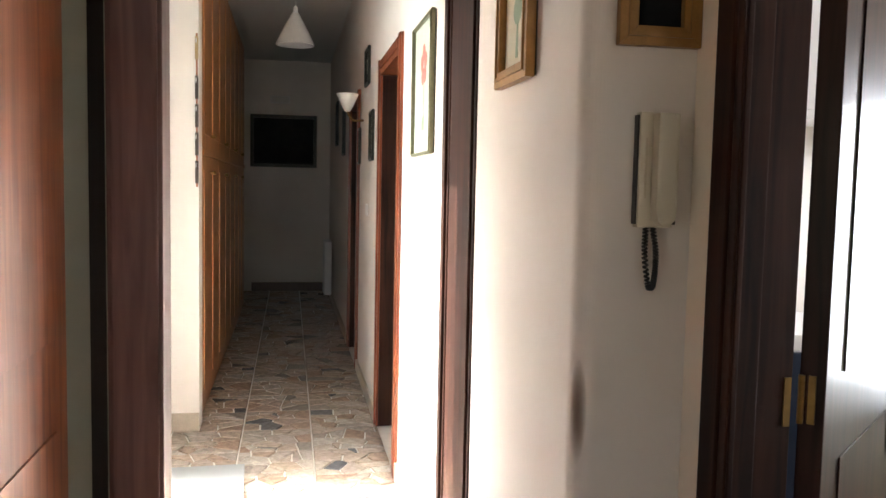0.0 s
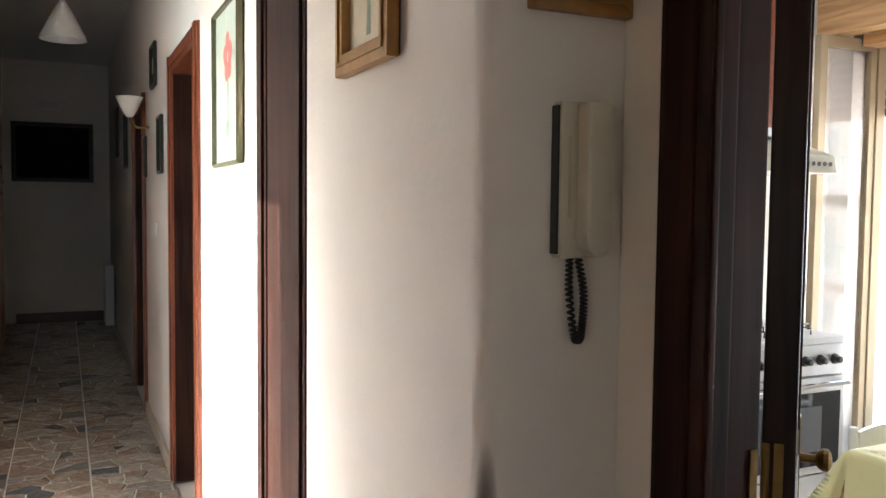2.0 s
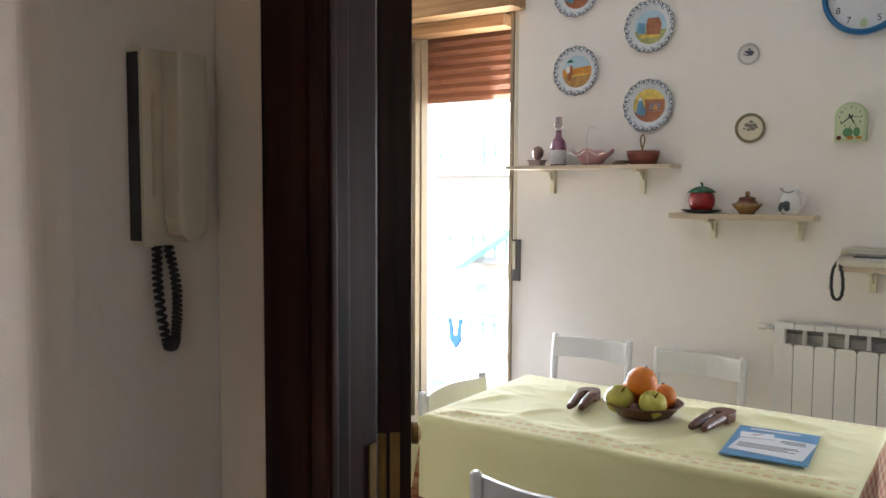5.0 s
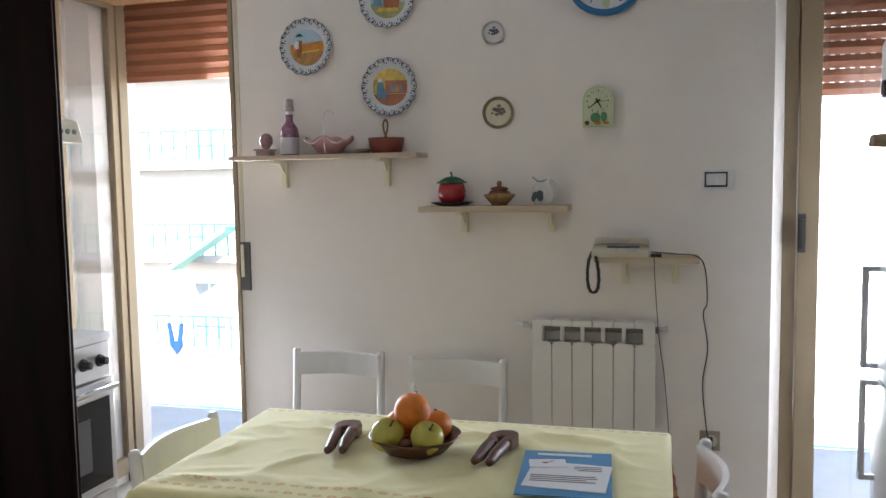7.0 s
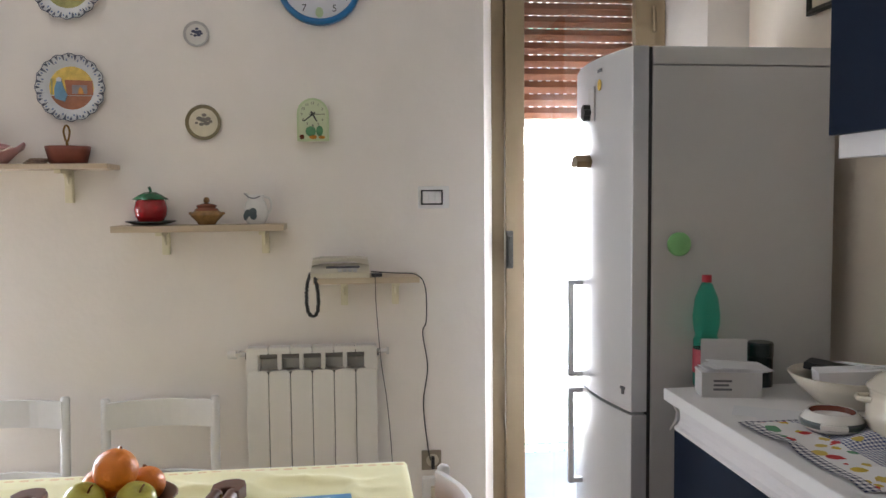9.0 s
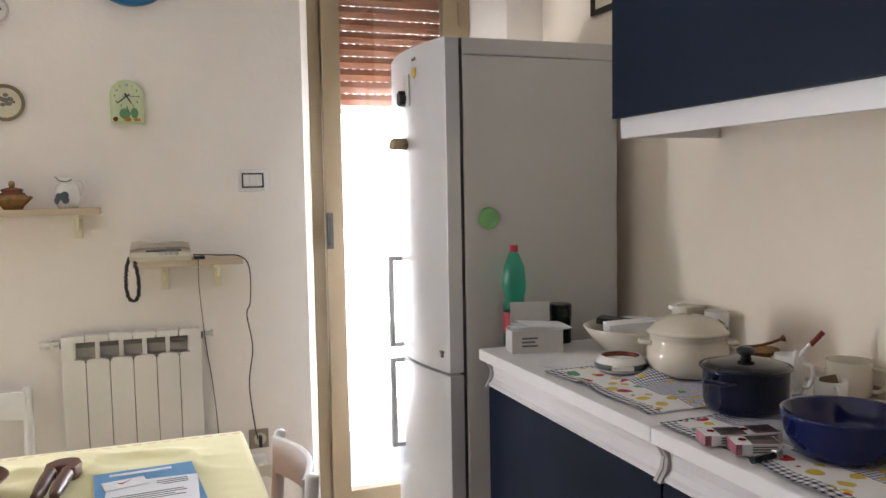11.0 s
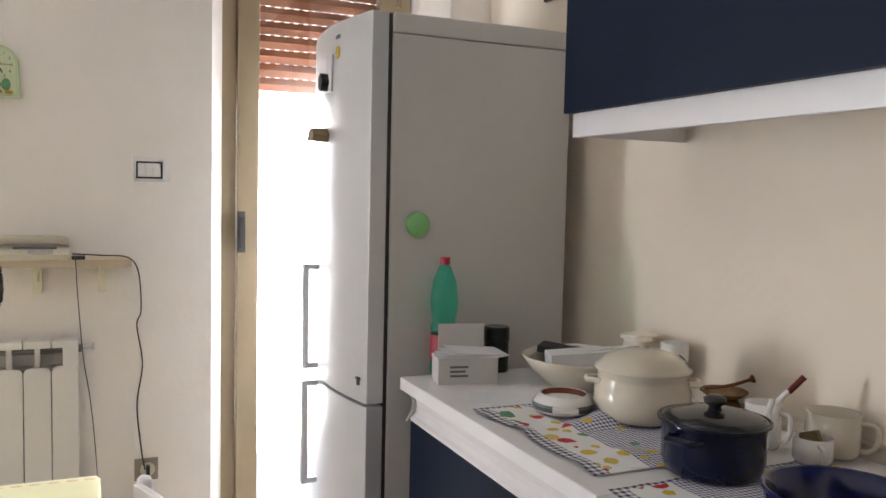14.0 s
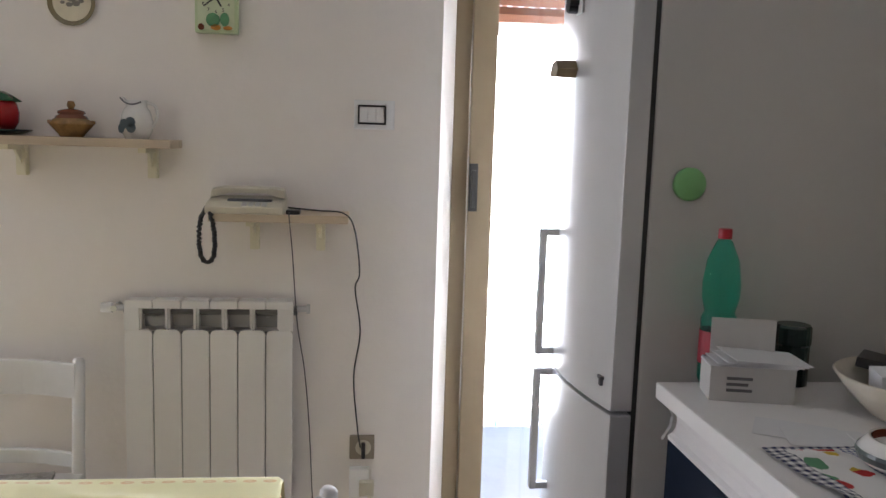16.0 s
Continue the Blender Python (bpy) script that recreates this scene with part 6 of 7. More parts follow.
def check_material():
    """Navy gingham and flower-sprigged panels of a kitchen cloth."""
    m = bpy.data.materials.new("gingham_cloth")
    m.use_nodes = True
    nt = m.node_tree
    b = nt.nodes["Principled BSDF"]
    b.inputs["Roughness"].default_value = 0.9
    co, sp = nt.nodes.new("ShaderNodeTexCoord"), nt.nodes.new("ShaderNodeSeparateXYZ")
    nt.links.new(co.outputs["UV"], sp.inputs[0])

    def op(kind, a, v=None):
        n = nt.nodes.new("ShaderNodeMath")
        n.operation = kind
        for i, q in enumerate((a, v)):
            if q is None:
                continue
            if isinstance(q, (int, float)):
                n.inputs[i].default_value = q
            else:
                nt.links.new(q, n.inputs[i])
        return n.outputs[0]
    u, v = sp.outputs["X"], sp.outputs["Y"]

    def gingham(size):
        a = op("LESS_THAN", op("FRACT", op("DIVIDE", u, size)), 0.5)
        c = op("LESS_THAN", op("FRACT", op("DIVIDE", v, size)), 0.5)
        return op("MULTIPLY", op("ADD", a, c), 0.5)

    def mixc(f, a, c):
        n = nt.nodes.new("ShaderNodeMix")
        n.data_type = "RGBA"
        nt.links.new(f, n.inputs["Factor"])
        for i, q in ((6, a), (7, c)):
            if isinstance(q, tuple):
                n.inputs[i].default_value = q
            else:
                nt.links.new(q, n.inputs[i])
        return n.outputs[2]
    white, navy = (0.80, 0.79, 0.78, 1), (0.018, 0.025, 0.09, 1)
    border = mixc(gingham(0.016), white, navy)
    centre = mixc(gingham(0.010), white, (0.06, 0.08, 0.22, 1))
    vo = nt.nodes.new("ShaderNodeTexVoronoi")
    vo.inputs["Scale"].default_value, vo.inputs["Randomness"].default_value = 22.0, 0.8
    nt.links.new(co.outputs["UV"], vo.inputs["Vector"])
    no = nt.nodes.new("ShaderNodeTexNoise")
    no.inputs["Scale"].default_value = 60
    nt.links.new(co.outputs["UV"], no.inputs["Vector"])
    blob = op("LESS_THAN", op("ADD", vo.outputs["Distance"], op("MULTIPLY", no.outputs["Fac"], 0.25)), 0.53)
    ramp = nt.nodes.new("ShaderNodeValToRGB")
    ramp.color_ramp.interpolation = "CONSTANT"
    cols = ((0.0, (0.62, 0.44, 0.05, 1)), (0.35, (0.50, 0.03, 0.03, 1)), (0.6, (0.62, 0.46, 0.10, 1)), (0.88, (0.12, 0.30, 0.16, 1)))
    ramp.color_ramp.elements[0].color = cols[0][1]
    ramp.color_ramp.elements[1].position, ramp.color_ramp.elements[1].color = cols[1]
    for p_, c_ in cols[2:]:
        ramp.color_ramp.elements.new(p_).color = c_
    sep = nt.nodes.new("ShaderNodeSeparateColor")
    nt.links.new(vo.outputs["Color"], sep.inputs[0])
    nt.links.new(sep.outputs[0], ramp.inputs["Fac"])
    plain = mixc(blob, white, ramp.outputs[0])
    cblob = mixc(op("LESS_THAN", op("ADD", vo.outputs["Distance"], op("MULTIPLY", no.outputs["Fac"], 0.2)), 0.40), centre, ramp.outputs[0])
    # bands across the width: border check, sprigged band, fine check
    inner = mixc(op("GREATER_THAN", v, 0.13), plain, cblob)
    full = mixc(op("MULTIPLY", op("GREATER_THAN", v, 0.035), op("GREATER_THAN", u, 0.012)), border, inner)
    nt.links.new(full, b.inputs["Base Color"])
    return m


CHECK = check_material()


def counter_cloth(x0, x1, y0, y1, seed, label, crumple=0.018, edge=1.0):
    """A thin crumpled cloth: v runs from its front edge, u along the counter."""
    t = thing("kitchen_cloth", pose(0, 0, WT), label, "cloth", "cloths on the counter")
    bm = bmesh.new()
    uv = bm.loops.layers.uv.new("uv")
    nx, ny = int((x1 - x0) / 0.012), int((y1 - y0) / 0.012)
    grid = []
    for i in range(nx + 1):
        row = []
        for j in range(ny + 1):
            x, y = x0 + (x1 - x0) * i / nx, y0 + (y1 - y0) * j / ny
            w = noise.noise(Vector((x * 9, y * 6, seed)))
            h = 0.0030 + crumple * max(0, w) ** 1.5 + 0.002 * max(0, noise.noise(Vector((x * 25, y * 25, seed))))
            y += edge * 0.02 * noise.noise(Vector((x * 5, 3.1, seed))) * (j / ny) + 0.008 * w
            row.append(bm.verts.new((x, y, h)))
        grid.append(row)
    for i in range(nx):
        for j in range(ny):
            q = ((i, j), (i + 1, j), (i + 1, j + 1), (i, j + 1))
            f = bm.faces.new([grid[a][b] for a, b in q])
            for l, (a, b) in zip(f.loops, q):
                l[uv].uv = ((x1 - x0) * (1 - a / nx), (y1 - y0) * (1 - b / ny))
    part("fabric", bm, CHECK, t, smooth=True)


counter_cloth(2.21, 2.70, -0.05, 0.335, 1.0, "crumpled navy gingham kitchen cloth with fruit prints", 0.045, 1.6)
counter_cloth(1.15, 2.145, -0.15, 0.345, 4.0, "long navy gingham kitchen cloth under the pans")
CZ = 0.006
GREEN_PET = glass("green_plastic", (0.10, 0.80, 0.58), 0.02)
GREEN_PET.node_tree.nodes["Principled BSDF"].inputs["Transmission Weight"].default_value = 0.96
GREEN_PET.node_tree.nodes["Principled BSDF"].inputs["IOR"].default_value = 1.10
GREEN_PET.node_tree.nodes["Principled BSDF"].inputs["Coat Weight"].default_value = 0.6
b = on_counter("water_bottle", 3.078, 0.252, "empty green plastic bottle with a red cap", "bottle")
part("bottle", lathe([(0, 0.004), (0.036, 0.0), (0.041, 0.012), (0.041, 0.06), (0.039, 0.10), (0.041, 0.14), (0.034, 0.155), (0.042, 0.185), (0.043, 0.215), (0.036, 0.265), (0.018, 0.305), (0.013, 0.310), (0.013, 0.314)], 28),
     GREEN_PET, b, smooth=True)
part("label", lathe([(0.0418, 0.045), (0.0418, 0.115)], 28), col("red_label", (0.35, 0.02, 0.04), 0.4, var=0.3, scale=50), b, "torn red label")
part("cap", lathe([(0, 0.332), (0.0145, 0.332), (0.0155, 0.328), (0.0155, 0.311), (0, 0.311)], 20), col("red_cap", (0.40, 0.015, 0.03), 0.4), b)
b.scale = (0.92, 0.92, 1)
b = on_counter("carton", 2.985, 0.228, "small open white carton with printed bars", "box", -102)
part("tray", join(box(-0.082, -0.045, 0, 0.082, -0.043, 0.07), box(-0.082, 0.043, 0, 0.082, 0.045, 0.07), box(-0.082, -0.043, 0, -0.080, 0.043, 0.07), box(0.080, -0.043, 0, 0.082, 0.043, 0.07), box(-0.08, -0.043, 0, 0.08, 0.043, 0.002)), CARD, b)
part("lid", moved(box(-0.056, 0, 0, 0.074, 0.0025, 0.080), pose(-0.01, 0.044, 0.07, -1)), CARD, b, "raised carton lid")
for k in range(4):
    part("sheet", moved(box(-0.085, -0.045, 0, 0.085, 0.04, 0.0015), pose(0.01 * k, 0, 0.068 + 0.005 * k, 3 * k - 3, 2 * k, 6 * k)), PAPER, b)
for k in range(3):
    part("print_bar", box(-0.05, -0.0458, 0.02 + 0.012 * k, 0.0 - 0.008 * (k % 2), -0.045, 0.026 + 0.012 * k), GREY_INK, b)
b = on_counter("dark_jar", 3.075, 0.085, "small dark ribbed jar behind the carton", "jar")
part("body", lathe([(0, 0), (0.036, 0), (0.036, 0.085), (0.038, 0.09), (0.038, 0.125), (0.034, 0.13), (0, 0.13)], 24), DARKGREEN, b, smooth=False)
b = on_counter("serving_bowl", 2.83, -0.045, "wide cream serving bowl heaped with papers and boxes", "bowl")
part("dish", lathe([(0, 0), (0.075, 0), (0.09, 0.006), (0.135, 0.050), (0.160, 0.082), (0.156, 0.085), (0.13, 0.056), (0.085, 0.012), (0, 0.010)], 40), CREAM_GLAZE, b, smooth=True)
bx = thing("medicine_box", pose(2.80, -0.01, WT + 0.068, 0, 4, 72), "flat white printed box resting in the serving bowl", "box")
part("box", box(-0.075, -0.04, 0, 0.075, 0.04, 0.036, 0.002), PAPER, bx)
part("print_bars", join(box(-0.07, -0.0408, 0.023, 0.02, -0.040, 0.028), box(-0.07, -0.0408, 0.012, -0.01, -0.040, 0.016)), GREY_INK, bx)
for k, (dx, dy, rz, tx) in enumerate(((0.0, -0.11, 30, 10), (0.02, -0.13, 50, -8), (0.06, -0.08, 5, 6), (-0.02, -0.09, 80, 12))):
    lf = thing("leaflet", pose(2.80 + dx, -0.0 + dy, WT + 0.088 + 0.006 * k, tx, 6, rz), "folded white leaflet lying in the serving bowl", "paper", "leaflets in the bowl")
    part("sheet", box(-0.06, -0.025, 0, 0.06, 0.025, 0.004, 0.001), PAPER, lf)
dp = thing("dark_packet", pose(2.90, -0.06, WT + 0.07, 4, -6, 50), "dark flat packet in the serving bowl", "packet")
part("wrap", box(-0.09, -0.06, 0, 0.09, 0.06, 0.02, 0.004), BLACK, dp)
for k, (x, y, rz) in enumerate(((2.78, 0.235, 60), (2.74, 0.20, 74), (2.70, 0.09, 80))):
    sh = thing("paper_sheet", pose(x, y, WT + 0.0012 + 0.0008 * k, 0, 0, rz), "loose white sheet lying on the worktop", "paper", "loose papers")
    part("sheet", box(-0.07, -0.05, 0, 0.07, 0.05, 0.0006), PAPER, sh)
b = on_counter("small_casserole", 2.605, 0.150, "small white dish glazed brown inside, with a dark band", "dish", 0, WT + CZ)
part("dish", lathe([(0, 0), (0.058, 0), (0.070, 0.008), (0.073, 0.022), (0.064, 0.034), (0.056, 0.044), (0.052, 0.044), (0.052, 0.03), (0, 0.026)], 36), WHITE_GLAZE, b, smooth=True)
part("glaze", lathe([(0.0515, 0.0435), (0.0510, 0.030), (0.044, 0.0268), (0, 0.0266)], 36), col("red_brown_glaze", (0.20, 0.045, 0.025), 0.15), b, smooth=True)
part("band", lathe([(0.0705, 0.010), (0.0738, 0.020), (0.0715, 0.026)], 36), col("slate_band", (0.09, 0.11, 0.11), 0.3), b)
part("grip", moved(box(-0.03, -0.012, 0.014, 0.03, 0.012, 0.026, 0.005), pose(-0.065, 0.035, 0, 0, 0, 60)), WHITE_GLAZE, b)
b = on_counter("tureen", 2.497, 0.008, "cream glazed lidded tureen", "tureen", 20, WT + CZ)
part("body", lathe([(0, 0), (0.080, 0), (0.092, 0.006), (0.103, 0.022), (0.1085, 0.045), (0.1085, 0.070), (0.106, 0.073), (0.1045, 0.084), (0.101, 0.092), (0.1005, 0.102), (0.105, 0.114), (0.1035, 0.117), (0.098, 0.112), (0.096, 0.09), (0, 0.08)], 48), CREAM_GLAZE, b, smooth=True)
ld_ = part("lid", lathe([(0.100, 0.112), (0.1085, 0.1135), (0.1090, 0.118), (0.102, 0.122), (0.098, 0.127), (0.086, 0.140), (0.066, 0.151), (0.040, 0.159), (0.014, 0.162), (0, 0.162)], 48), CREAM_GLAZE, b, smooth=True)
part("knob", lathe([(0, 0.160), (0.011, 0.162), (0.009, 0.170), (0.020, 0.177), (0.022, 0.182), (0.012, 0.186), (0, 0.186)], 20), CREAM_GLAZE, ld_, smooth=True)
part("notch", moved(disc(0.011, 0, 0.002, n=12), pose(-0.060, -0.066, 0.1395, 30, -30, 0)), BROWN_GLAZE, ld_)
for a in (40, 220):
    part("lug", tube([Vector((0.101 * math.cos(radians(a + s_)), 0.101 * math.sin(radians(a + s_)), 0.087)) + Vector((math.cos(radians(a)), math.sin(radians(a)), 0)) * (0.025 if abs(s_) < 10 else 0) for s_ in (-16, -8, 0, 8, 16)], 0.007), CREAM_GLAZE, b)
b = on_counter("cooking_pot", 2.155, 0.107, "dark navy enamel pot with a glass lid and black knob", "pot", 0, WT + CZ)
part("body", lathe([(0, 0), (0.082, 0), (0.088, 0.006), (0.094, 0.03), (0.095, 0.105), (0.098, 0.112), (0.094, 0.113), (0.09, 0.105), (0.088, 0.01), (0, 0.008)], 44), POT_ENAMEL, b, smooth=True)
ld_ = part("lid", lathe([(0.100, 0.112), (0.101, 0.116), (0.080, 0.126), (0.040, 0.134), (0, 0.136)], 44), DARK_GLASS, b, smooth=True)
part("rim", lathe([(0.099, 0.111), (0.103, 0.113), (0.103, 0.117), (0.099, 0.118)], 44, closed=True), POT_ENAMEL, ld_, smooth=True)
part("knob", lathe([(0, 0.134), (0.014, 0.135), (0.010, 0.142), (0.020, 0.150), (0.021, 0.160), (0.012, 0.167), (0, 0.168)], 20), BLACK, ld_, smooth=True)
for a in (-72, 108):
    c_, s_ = math.cos(radians(a)), math.sin(radians(a))
    part("lug", tube([(0.093 * c_ - 0.03 * s_, 0.093 * s_ + 0.03 * c_, 0.088), (0.118 * c_ - 0.022 * s_, 0.118 * s_ + 0.022 * c_, 0.090), (0.118 * c_ + 0.022 * s_, 0.118 * s_ - 0.022 * c_, 0.090), (0.093 * c_ + 0.03 * s_, 0.093 * s_ - 0.03 * c_, 0.088)], 0.008), POT_ENAMEL, b)
b.scale = (1, 1, 0.85)
b = on_counter("saucepan", 1.824, 0.163, "deep blue glazed pan with a stubby handle", "pan", 0, WT + CZ)
part("body", lathe([(0, 0), (0.080, 0), (0.094, 0.008), (0.112, 0.045), (0.117, 0.075), (0.121, 0.082), (0.119, 0.087), (0.113, 0.084), (0.104, 0.045), (0.085, 0.012), (0, 0.009)], 48), NAVY_GLAZE, b, smooth=True)
b.scale = (0.94, 0.94, 0.97)
hx, hy = -0.97, -0.24
part("handle", tube([(0.104 * hx, 0.104 * hy, 0.050), (0.135 * hx, 0.135 * hy, 0.052), (0.155 * hx, 0.155 * hy, 0.049), (0.176 * hx, 0.176 * hy, 0.046), (0.188 * hx, 0.188 * hy, 0.044)], [0.018, 0.016, 0.020, 0.021, 0.012], 14), NAVY_GLAZE, b, smooth=True)


def mug(x, y, r, h, mat, label, turn=200):
    t = on_counter("mug", x, y, label, "mug", turn, WT + CZ)
    part("cup", lathe([(0, 0), (r * 0.86, 0), (r, 0.008), (r, h), (r * 0.93, h), (r * 0.92, 0.01), (0, 0.008)], 32), mat, t, smooth=True)
    part("handle", tube(spline([(r * 0.98, 0, h * 0.82), (r * 1.5, 0, h * 0.78), (r * 1.6, 0, h * 0.45), (r * 1.3, 0, h * 0.2), (r * 0.98, 0, h * 0.18)], 6), 0.005), mat, t, smooth=True)
    return t


mug(2.235, -0.095, 0.036, 0.092, WHITE_GLAZE, "tall white mug with a spoon standing in it")
mug(2.150, -0.195, 0.052, 0.085, CREAM_GLAZE, "wide pale mug at the back of the counter", 210)
mug(2.125, -0.115, 0.037, 0.050, WHITE_GLAZE, "low white cup holding a tea bag", 150)
tg = thing("tea_bag", pose(2.125, -0.115, WT + CZ + 0.03, 10, 20, 30), "used tea bag in the low cup", "tea bag")
part("bag", box(-0.018, -0.012, 0, 0.018, 0.012, 0.03, 0.006), col("tea_paper", (0.16, 0.12, 0.06), 0.8), tg)
sp_ = thing("serving_spoon", pose(2.235, -0.095, WT + CZ), "white plastic spoon leaning in the tall mug", "spoon")
part("bowl", tube(spline([(0.0, 0.02, 0.012), (-0.012, -0.012, 0.08), (-0.02, -0.030, 0.105), (-0.026, -0.04, 0.118)], 5), 0.006, 8), WHITE_GLAZE, sp_)
part("handle", tube([(-0.026, -0.04, 0.116), (-0.044, -0.062, 0.150)], 0.0065, 8), col("dark_red_plastic", (0.16, 0.012, 0.01), 0.3), sp_, "dark red handle tip")
ss = thing("ceramic_spoon", pose(2.17, -0.03, WT + CZ), "white ladle leaning against the mug", "spoon")
part("stem", tube(spline([(0.0, 0.0, 0.006), (0.01, -0.022, 0.03), (0.018, -0.03, 0.08), (0.022, -0.045, 0.11)], 6), 0.006, 8), WHITE_GLAZE, ss)
b = on_counter("painted_vase", 1.748, -0.112, "majolica jar painted in yellow, blue and red", "jar")
part("jar", lathe([(0, 0), (0.038, 0), (0.042, 0.006), (0.048, 0.04), (0.049, 0.065), (0.040, 0.095), (0.039, 0.11), (0.050, 0.135), (0.048, 0.137), (0.036, 0.112), (0.036, 0.02), (0, 0.015)], 36), CREAM_GLAZE, b, smooth=True)
part("foot_band", lathe([(0.0425, 0.003), (0.0440, 0.010)], 36), ORANGE_PAINT, b)
part("belly_band", lathe([(0.0487, 0.048), (0.0502, 0.056), (0.0502, 0.066), (0.0458, 0.083)], 36), col("majolica_blue", (0.055, 0.065, 0.13), 0.2, var=0.5, scale=60), b)
for k in range(7):
    part("flower", moved(disc(0.0125, 0, 0.0015, n=10, sx=1.15), Matrix.Rotation(radians(k * 51 + 10), 4, "Z") @ Matrix.Translation((0.0497, 0, 0.066)) @ pose(0, 0, 0, 0, 84, 0)), YELLOW_PAINT, b)
    part("leaf", moved(disc(0.010, 0, 0.0012, n=9, sx=2.0, sy=0.7), Matrix.Rotation(radians(k * 51 + 35), 4, "Z") @ Matrix.Translation((0.0462, 0, 0.028)) @ pose(0, 0, 0, 0, 86, 0)), BROWN_PAINT, b)
    part("petal", moved(disc(0.006, 0, 0.0012, n=8, sx=1.8), Matrix.Rotation(radians(k * 51 + 35), 4, "Z") @ Matrix.Translation((0.0402, 0, 0.099)) @ pose(0, 0, 0, 0, 90, 0)), OLIVE_PAINT, b)
part("neck_line", lathe([(0.0405, 0.086), (0.0398, 0.090)], 36), BROWN_PAINT, b)
part("rim_band", lathe([(0.0462, 0.123), (0.0508, 0.1365)], 36), OLIVE_PAINT, b)


def packet(x, y, z, turn):
    t = thing("cigarette_packet", pose(x, y, z, 0, 0, turn), "printed red and white cigarette packet", "packet", "packets on the counter")
    part("box", box(-0.044, -0.027, 0, 0.044, 0.027, 0.022, 0.002), PAPER, t)
    part("front_print", box(-0.012, -0.025, 0.022, 0.041, 0.002, 0.0225), col("packet_print", (0.09, 0.035, 0.035), 0.3, var=0.9, scale=70), t)
    part("warning_panel", box(-0.012, 0.003, 0.022, 0.041, 0.025, 0.0224), BLACK, t)
    part("mark", disc(0.008, 0.022, 0.0226, -0.022, 0.004, 12), RED, t)
    part("end_print", box(-0.0445, -0.0275, 0.001, -0.032, 0.0275, 0.0215), col("packet_pink", (0.40, 0.13, 0.16), 0.4, var=0.4, scale=60), t)
    part("text_bars", join(*[box(-0.012 + 0.0, -0.0277, 0.005 + 0.005 * k, 0.034, -0.0270, 0.0075 + 0.005 * k) for k in range(3)]), GREY_INK, t)


packet(1.975, 0.318, WT + CZ, -108)
packet(1.905, 0.300, WT + CZ, -112)
packet(1.960, 0.250, WT + CZ, -104)
lg = thing("lighter", pose(1.855, 0.318, WT + CZ + 0.006, 0, 0, -82), "dark green plastic lighter", "lighter")
part("body", tube([(-0.035, 0, 0), (0.022, 0, 0)], 0.0075, 10), DARKGREEN, lg)
part("cap", box(0.022, -0.007, -0.007, 0.040, 0.007, 0.009, 0.002), STEEL, lg)
b = on_counter("square_jar", 2.78, -0.205, "square cream ceramic jar by the wall", "jar", 20)
part("body", join(box(-0.036, -0.036, 0, 0.036, 0.036, 0.13, 0.006), box(-0.042, -0.042, 0.13, 0.042, 0.042, 0.142, 0.003), box(-0.028, -0.028, 0.142, 0.028, 0.028, 0.1425)), CREAM_GLAZE, b)
b = on_counter("printed_mug", 2.655, -0.215, "white printed tumbler by the wall", "mug")
part("cup", lathe([(0, 0), (0.030, 0), (0.036, 0.14), (0.034, 0.14), (0.028, 0.01), (0, 0.008)], 28), WHITE_GLAZE, b, smooth=True)
part("band", lathe([(0.0333, 0.07), (0.0345, 0.095)], 28), col("green_print", (0.16, 0.34, 0.24), 0.4), b)
b = on_counter("spoon_rest", 2.46, -0.20, "shallow ochre dish holding spoons", "dish", 0, WT + 0.03)
part("dish", lathe([(0, 0.012), (0.03, 0.012), (0.055, 0.03), (0.053, 0.033), (0.03, 0.018), (0, 0.016)], 28), OCHRE, b, smooth=True)
part("foot", lathe([(0, -0.03), (0.045, -0.03), (0.04, 0.0), (0.03, 0.013), (0, 0.013)], 28), OCHRE, b)
part("spoon", tube(spline([(0.02, 0.04, 0.035), (-0.01, -0.01, 0.045), (-0.03, -0.06, 0.062)], 5), [0.004] * 10 + [0.011], 8), BROWN_GLAZE, b)
b = on_counter("wooden_trivet", 2.37, -0.19, "flat round wooden trivet", "trivet")
part("disc", lathe([(0, 0), (0.06, 0), (0.06, 0.012), (0, 0.012)], 28), OCHRE, b)

# ---- broken-marble floor ----


def clip_poly(poly, nx, ny, d):
    out = []
    for i, p in enumerate(poly):
        q = poly[(i + 1) % len(poly)]
        a, b2 = nx * p[0] + ny * p[1] - d, nx * q[0] + ny * q[1] - d
        if a <= 0:
            out.append(p)
        if (a < 0 < b2) or (b2 < 0 < a):
            k = a / (a - b2)
            out.append((p[0] + k * (q[0] - p[0]), p[1] + k * (q[1] - p[1])))
    return out


def shards(x0, y0, x1, y1, count, rng, gap=0.010):
    """Irregular stone pieces that fill one square tile."""
    seeds = [(rng.uniform(x0, x1), rng.uniform(y0, y1)) for _ in range(count)]
    for i, a in enumerate(seeds):
        poly = [(x0, y0), (x1, y0), (x1, y1), (x0, y1)]
        for j, c in enumerate(seeds):
            if i == j or not poly:
                continue
            nx, ny = c[0] - a[0], c[1] - a[1]
            ln = math.hypot(nx, ny) or 1e-6
            nx, ny = nx / ln, ny / ln
            poly = clip_poly(poly, nx, ny, nx * (a[0] + c[0]) / 2 + ny * (a[1] + c[1]) / 2 - gap / 2)
        if len(poly) > 2:
            yield poly


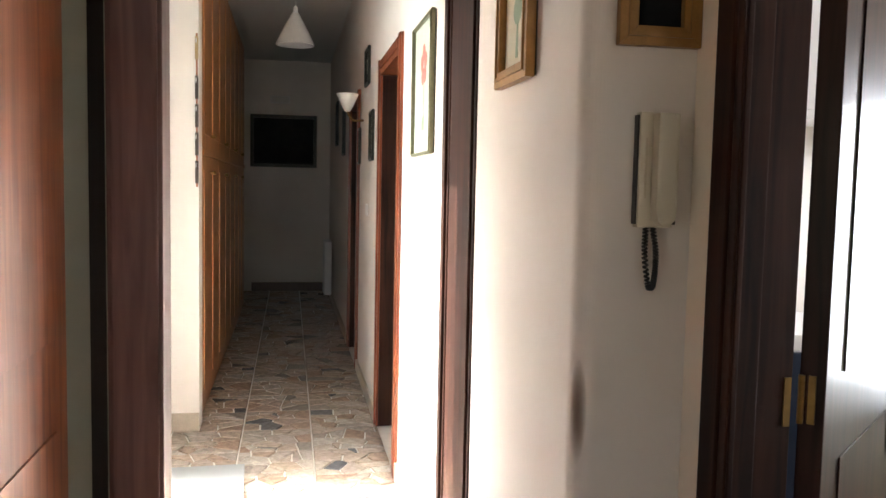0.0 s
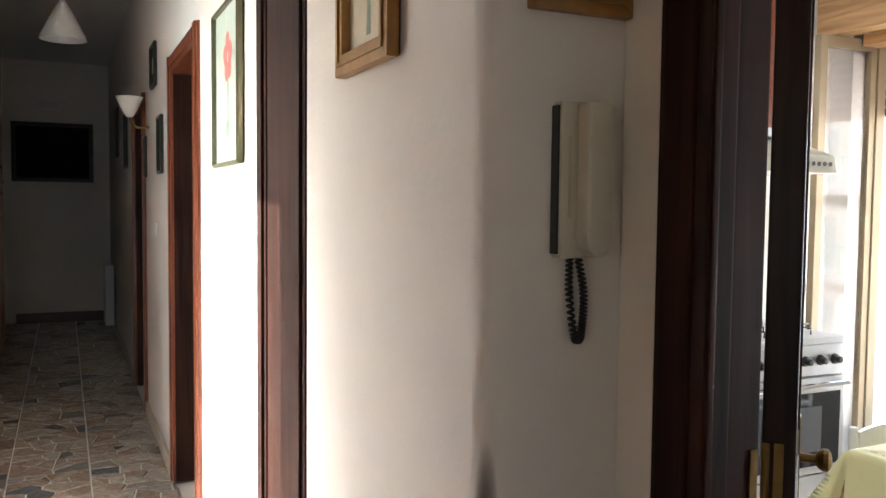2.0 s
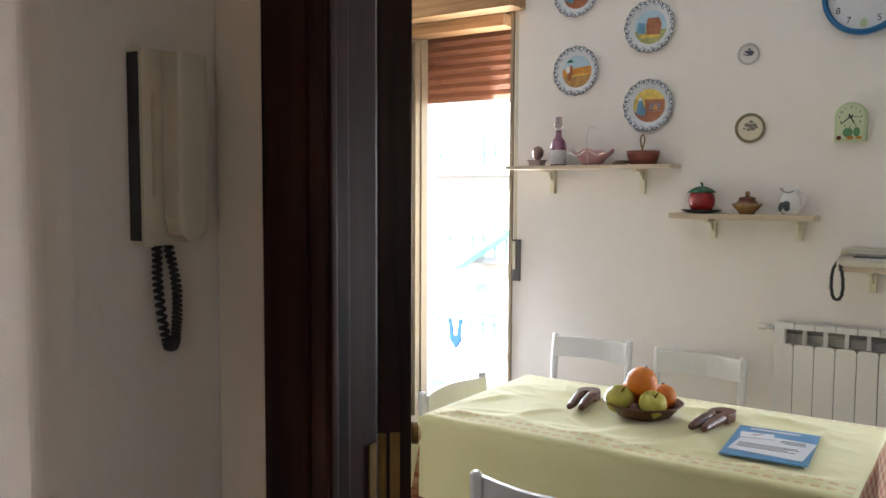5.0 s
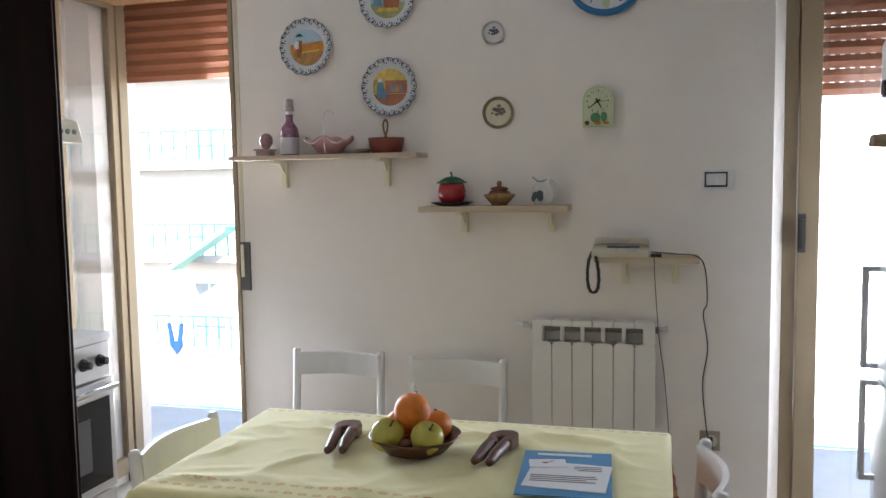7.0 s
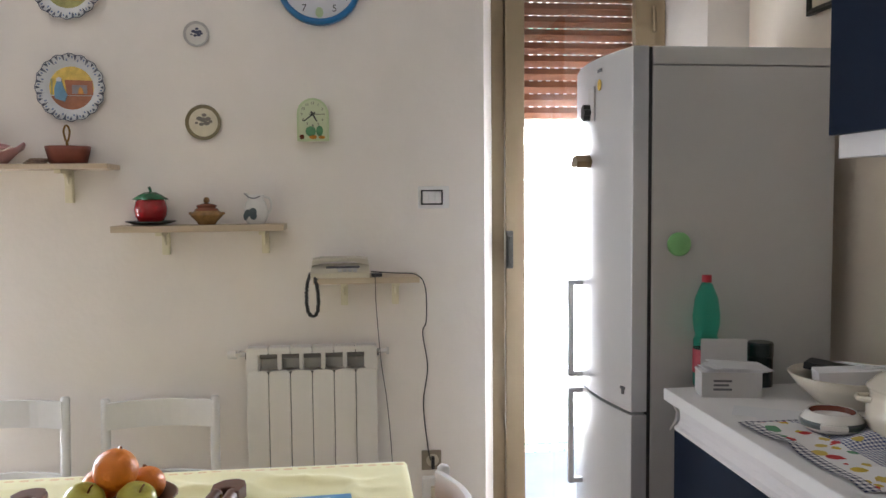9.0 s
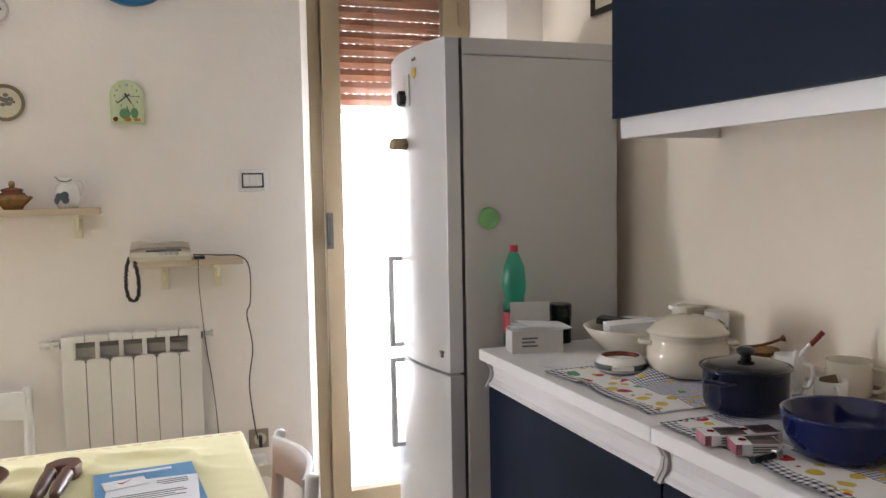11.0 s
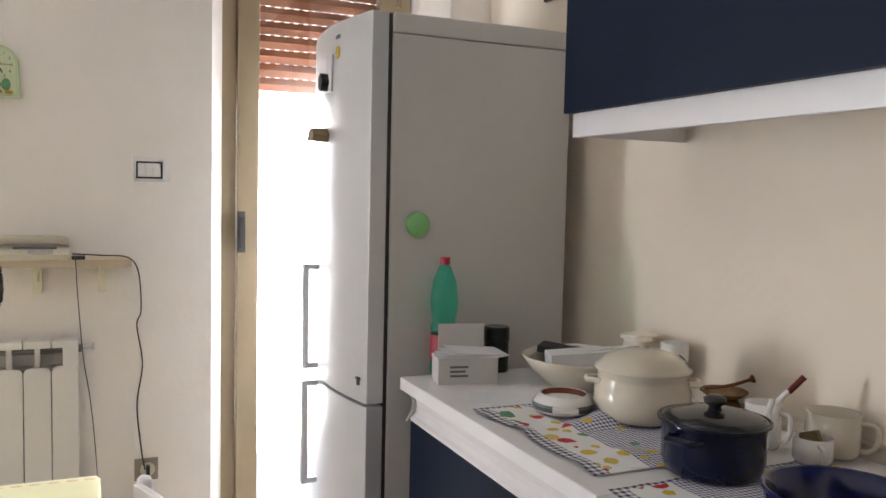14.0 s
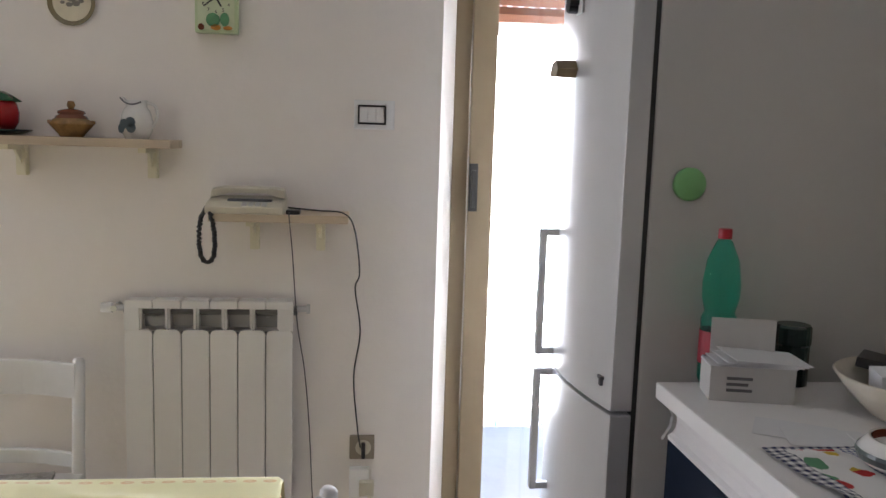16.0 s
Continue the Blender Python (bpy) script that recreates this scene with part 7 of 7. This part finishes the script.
def marble(name, by_object):
    m = bpy.data.materials.new(name)
    m.use_nodes = True
    nt = m.node_tree
    b = nt.nodes["Principled BSDF"]
    b.inputs["Roughness"].default_value = 0.22
    src = nt.nodes.new("ShaderNodeObjectInfo" if by_object else "ShaderNodeNewGeometry").outputs["Random" if by_object else "Random Per Island"]
    r = nt.nodes.new("ShaderNodeValToRGB")
    tones = ((0.0, (0.46, 0.36, 0.28, 1)), (0.3, (0.55, 0.46, 0.38, 1)), (0.5, (0.40, 0.27, 0.20, 1)), (0.7, (0.58, 0.51, 0.44, 1)), (0.90, (0.40, 0.33, 0.28, 1)), (0.985, (0.15, 0.15, 0.155, 1)))
    r.color_ramp.elements[0].color = tones[0][1]
    r.color_ramp.elements[1].position, r.color_ramp.elements[1].color = tones[1]
    for p_, c_ in tones[2:]:
        r.color_ramp.elements.new(p_).color = c_
    nt.links.new(src, r.inputs["Fac"])
    co, n = nt.nodes.new("ShaderNodeTexCoord"), nt.nodes.new("ShaderNodeTexNoise")
    n.inputs["Scale"].default_value, n.inputs["Detail"].default_value, n.inputs["Distortion"].default_value = 18, 8, 1.5
    nt.links.new(co.outputs["Object"], n.inputs["Vector"])
    mp = nt.nodes.new("ShaderNodeMapRange")
    mp.inputs["From Min"].default_value, mp.inputs["From Max"].default_value = 0.3, 0.7
    mp.inputs["To Min"].default_value, mp.inputs["To Max"].default_value = 0.65, 1.2
    nt.links.new(n.outputs["Fac"], mp.inputs["Value"])
    sc_ = nt.nodes.new("ShaderNodeVectorMath")
    sc_.operation = "SCALE"
    nt.links.new(r.outputs[0], sc_.inputs[0])
    nt.links.new(mp.outputs[0], sc_.inputs["Scale"])
    nt.links.new(sc_.outputs[0], b.inputs["Base Color"])
    return m


M_OBJ, M_ISL = marble("marble_piece", True), marble("marble_pieces", False)
floor_ob = bpy.data.objects["floor"]
rng = random.Random(5)
TILE = 0.40
verts, faces = [], []


def slab(poly, top):
    k = len(verts)
    n = len(poly)
    cx, cy = sum(p[0] for p in poly) / n, sum(p[1] for p in poly) / n
    vs = [(p[0], p[1], -0.012) for p in poly] + [(p[0] + (cx - p[0]) * 0.03, p[1] + (cy - p[1]) * 0.03, top) for p in poly]
    fs = [tuple(range(n, 2 * n))] + [(i, (i + 1) % n, n + (i + 1) % n, n + i) for i in range(n)]
    return vs, fs


made = 0
for iy in range(-3, 30):
    for ix in range(-4, 10):
        x0, y0 = -0.56 + ix * TILE, -0.10 + iy * TILE
        if x0 > 4.0 or (x0 > 0.6 and y0 > 4.0) or (x0 < -1.0 and y0 > 2.0):
            continue
        near = 3.6 < y0 < 7.2 and -0.6 < x0 < 0.6
        for poly in shards(x0 + 0.004, y0 + 0.004, x0 + TILE - 0.004, y0 + TILE - 0.004, 15 if near else 12, rng):
            vs, fs = slab(poly, -0.0035 + rng.uniform(0, 0.0008))
            if near and made < 300:
                me = bpy.data.meshes.new("stone_piece")
                cx, cy = vs[0][0], vs[0][1]
                me.from_pydata([(a - cx, b2 - cy, c) for a, b2, c in vs], [], fs)
                me.materials.append(M_OBJ)
                ob = new("stone_piece", me)
                ob.location, ob.parent = (cx, cy, 0), floor_ob
                made += 1
            else:
                k = len(verts)
                verts.extend(vs)
                faces.extend([tuple(i + k for i in f) for f in fs])
me = bpy.data.meshes.new("stone_pieces")
me.from_pydata(verts, [], faces)
me.materials.append(M_ISL)
ob = new("stone_pieces", me)
ob.parent = floor_ob
tagged(ob, "broken marble pieces of the rest of the floor", kind="stuff")
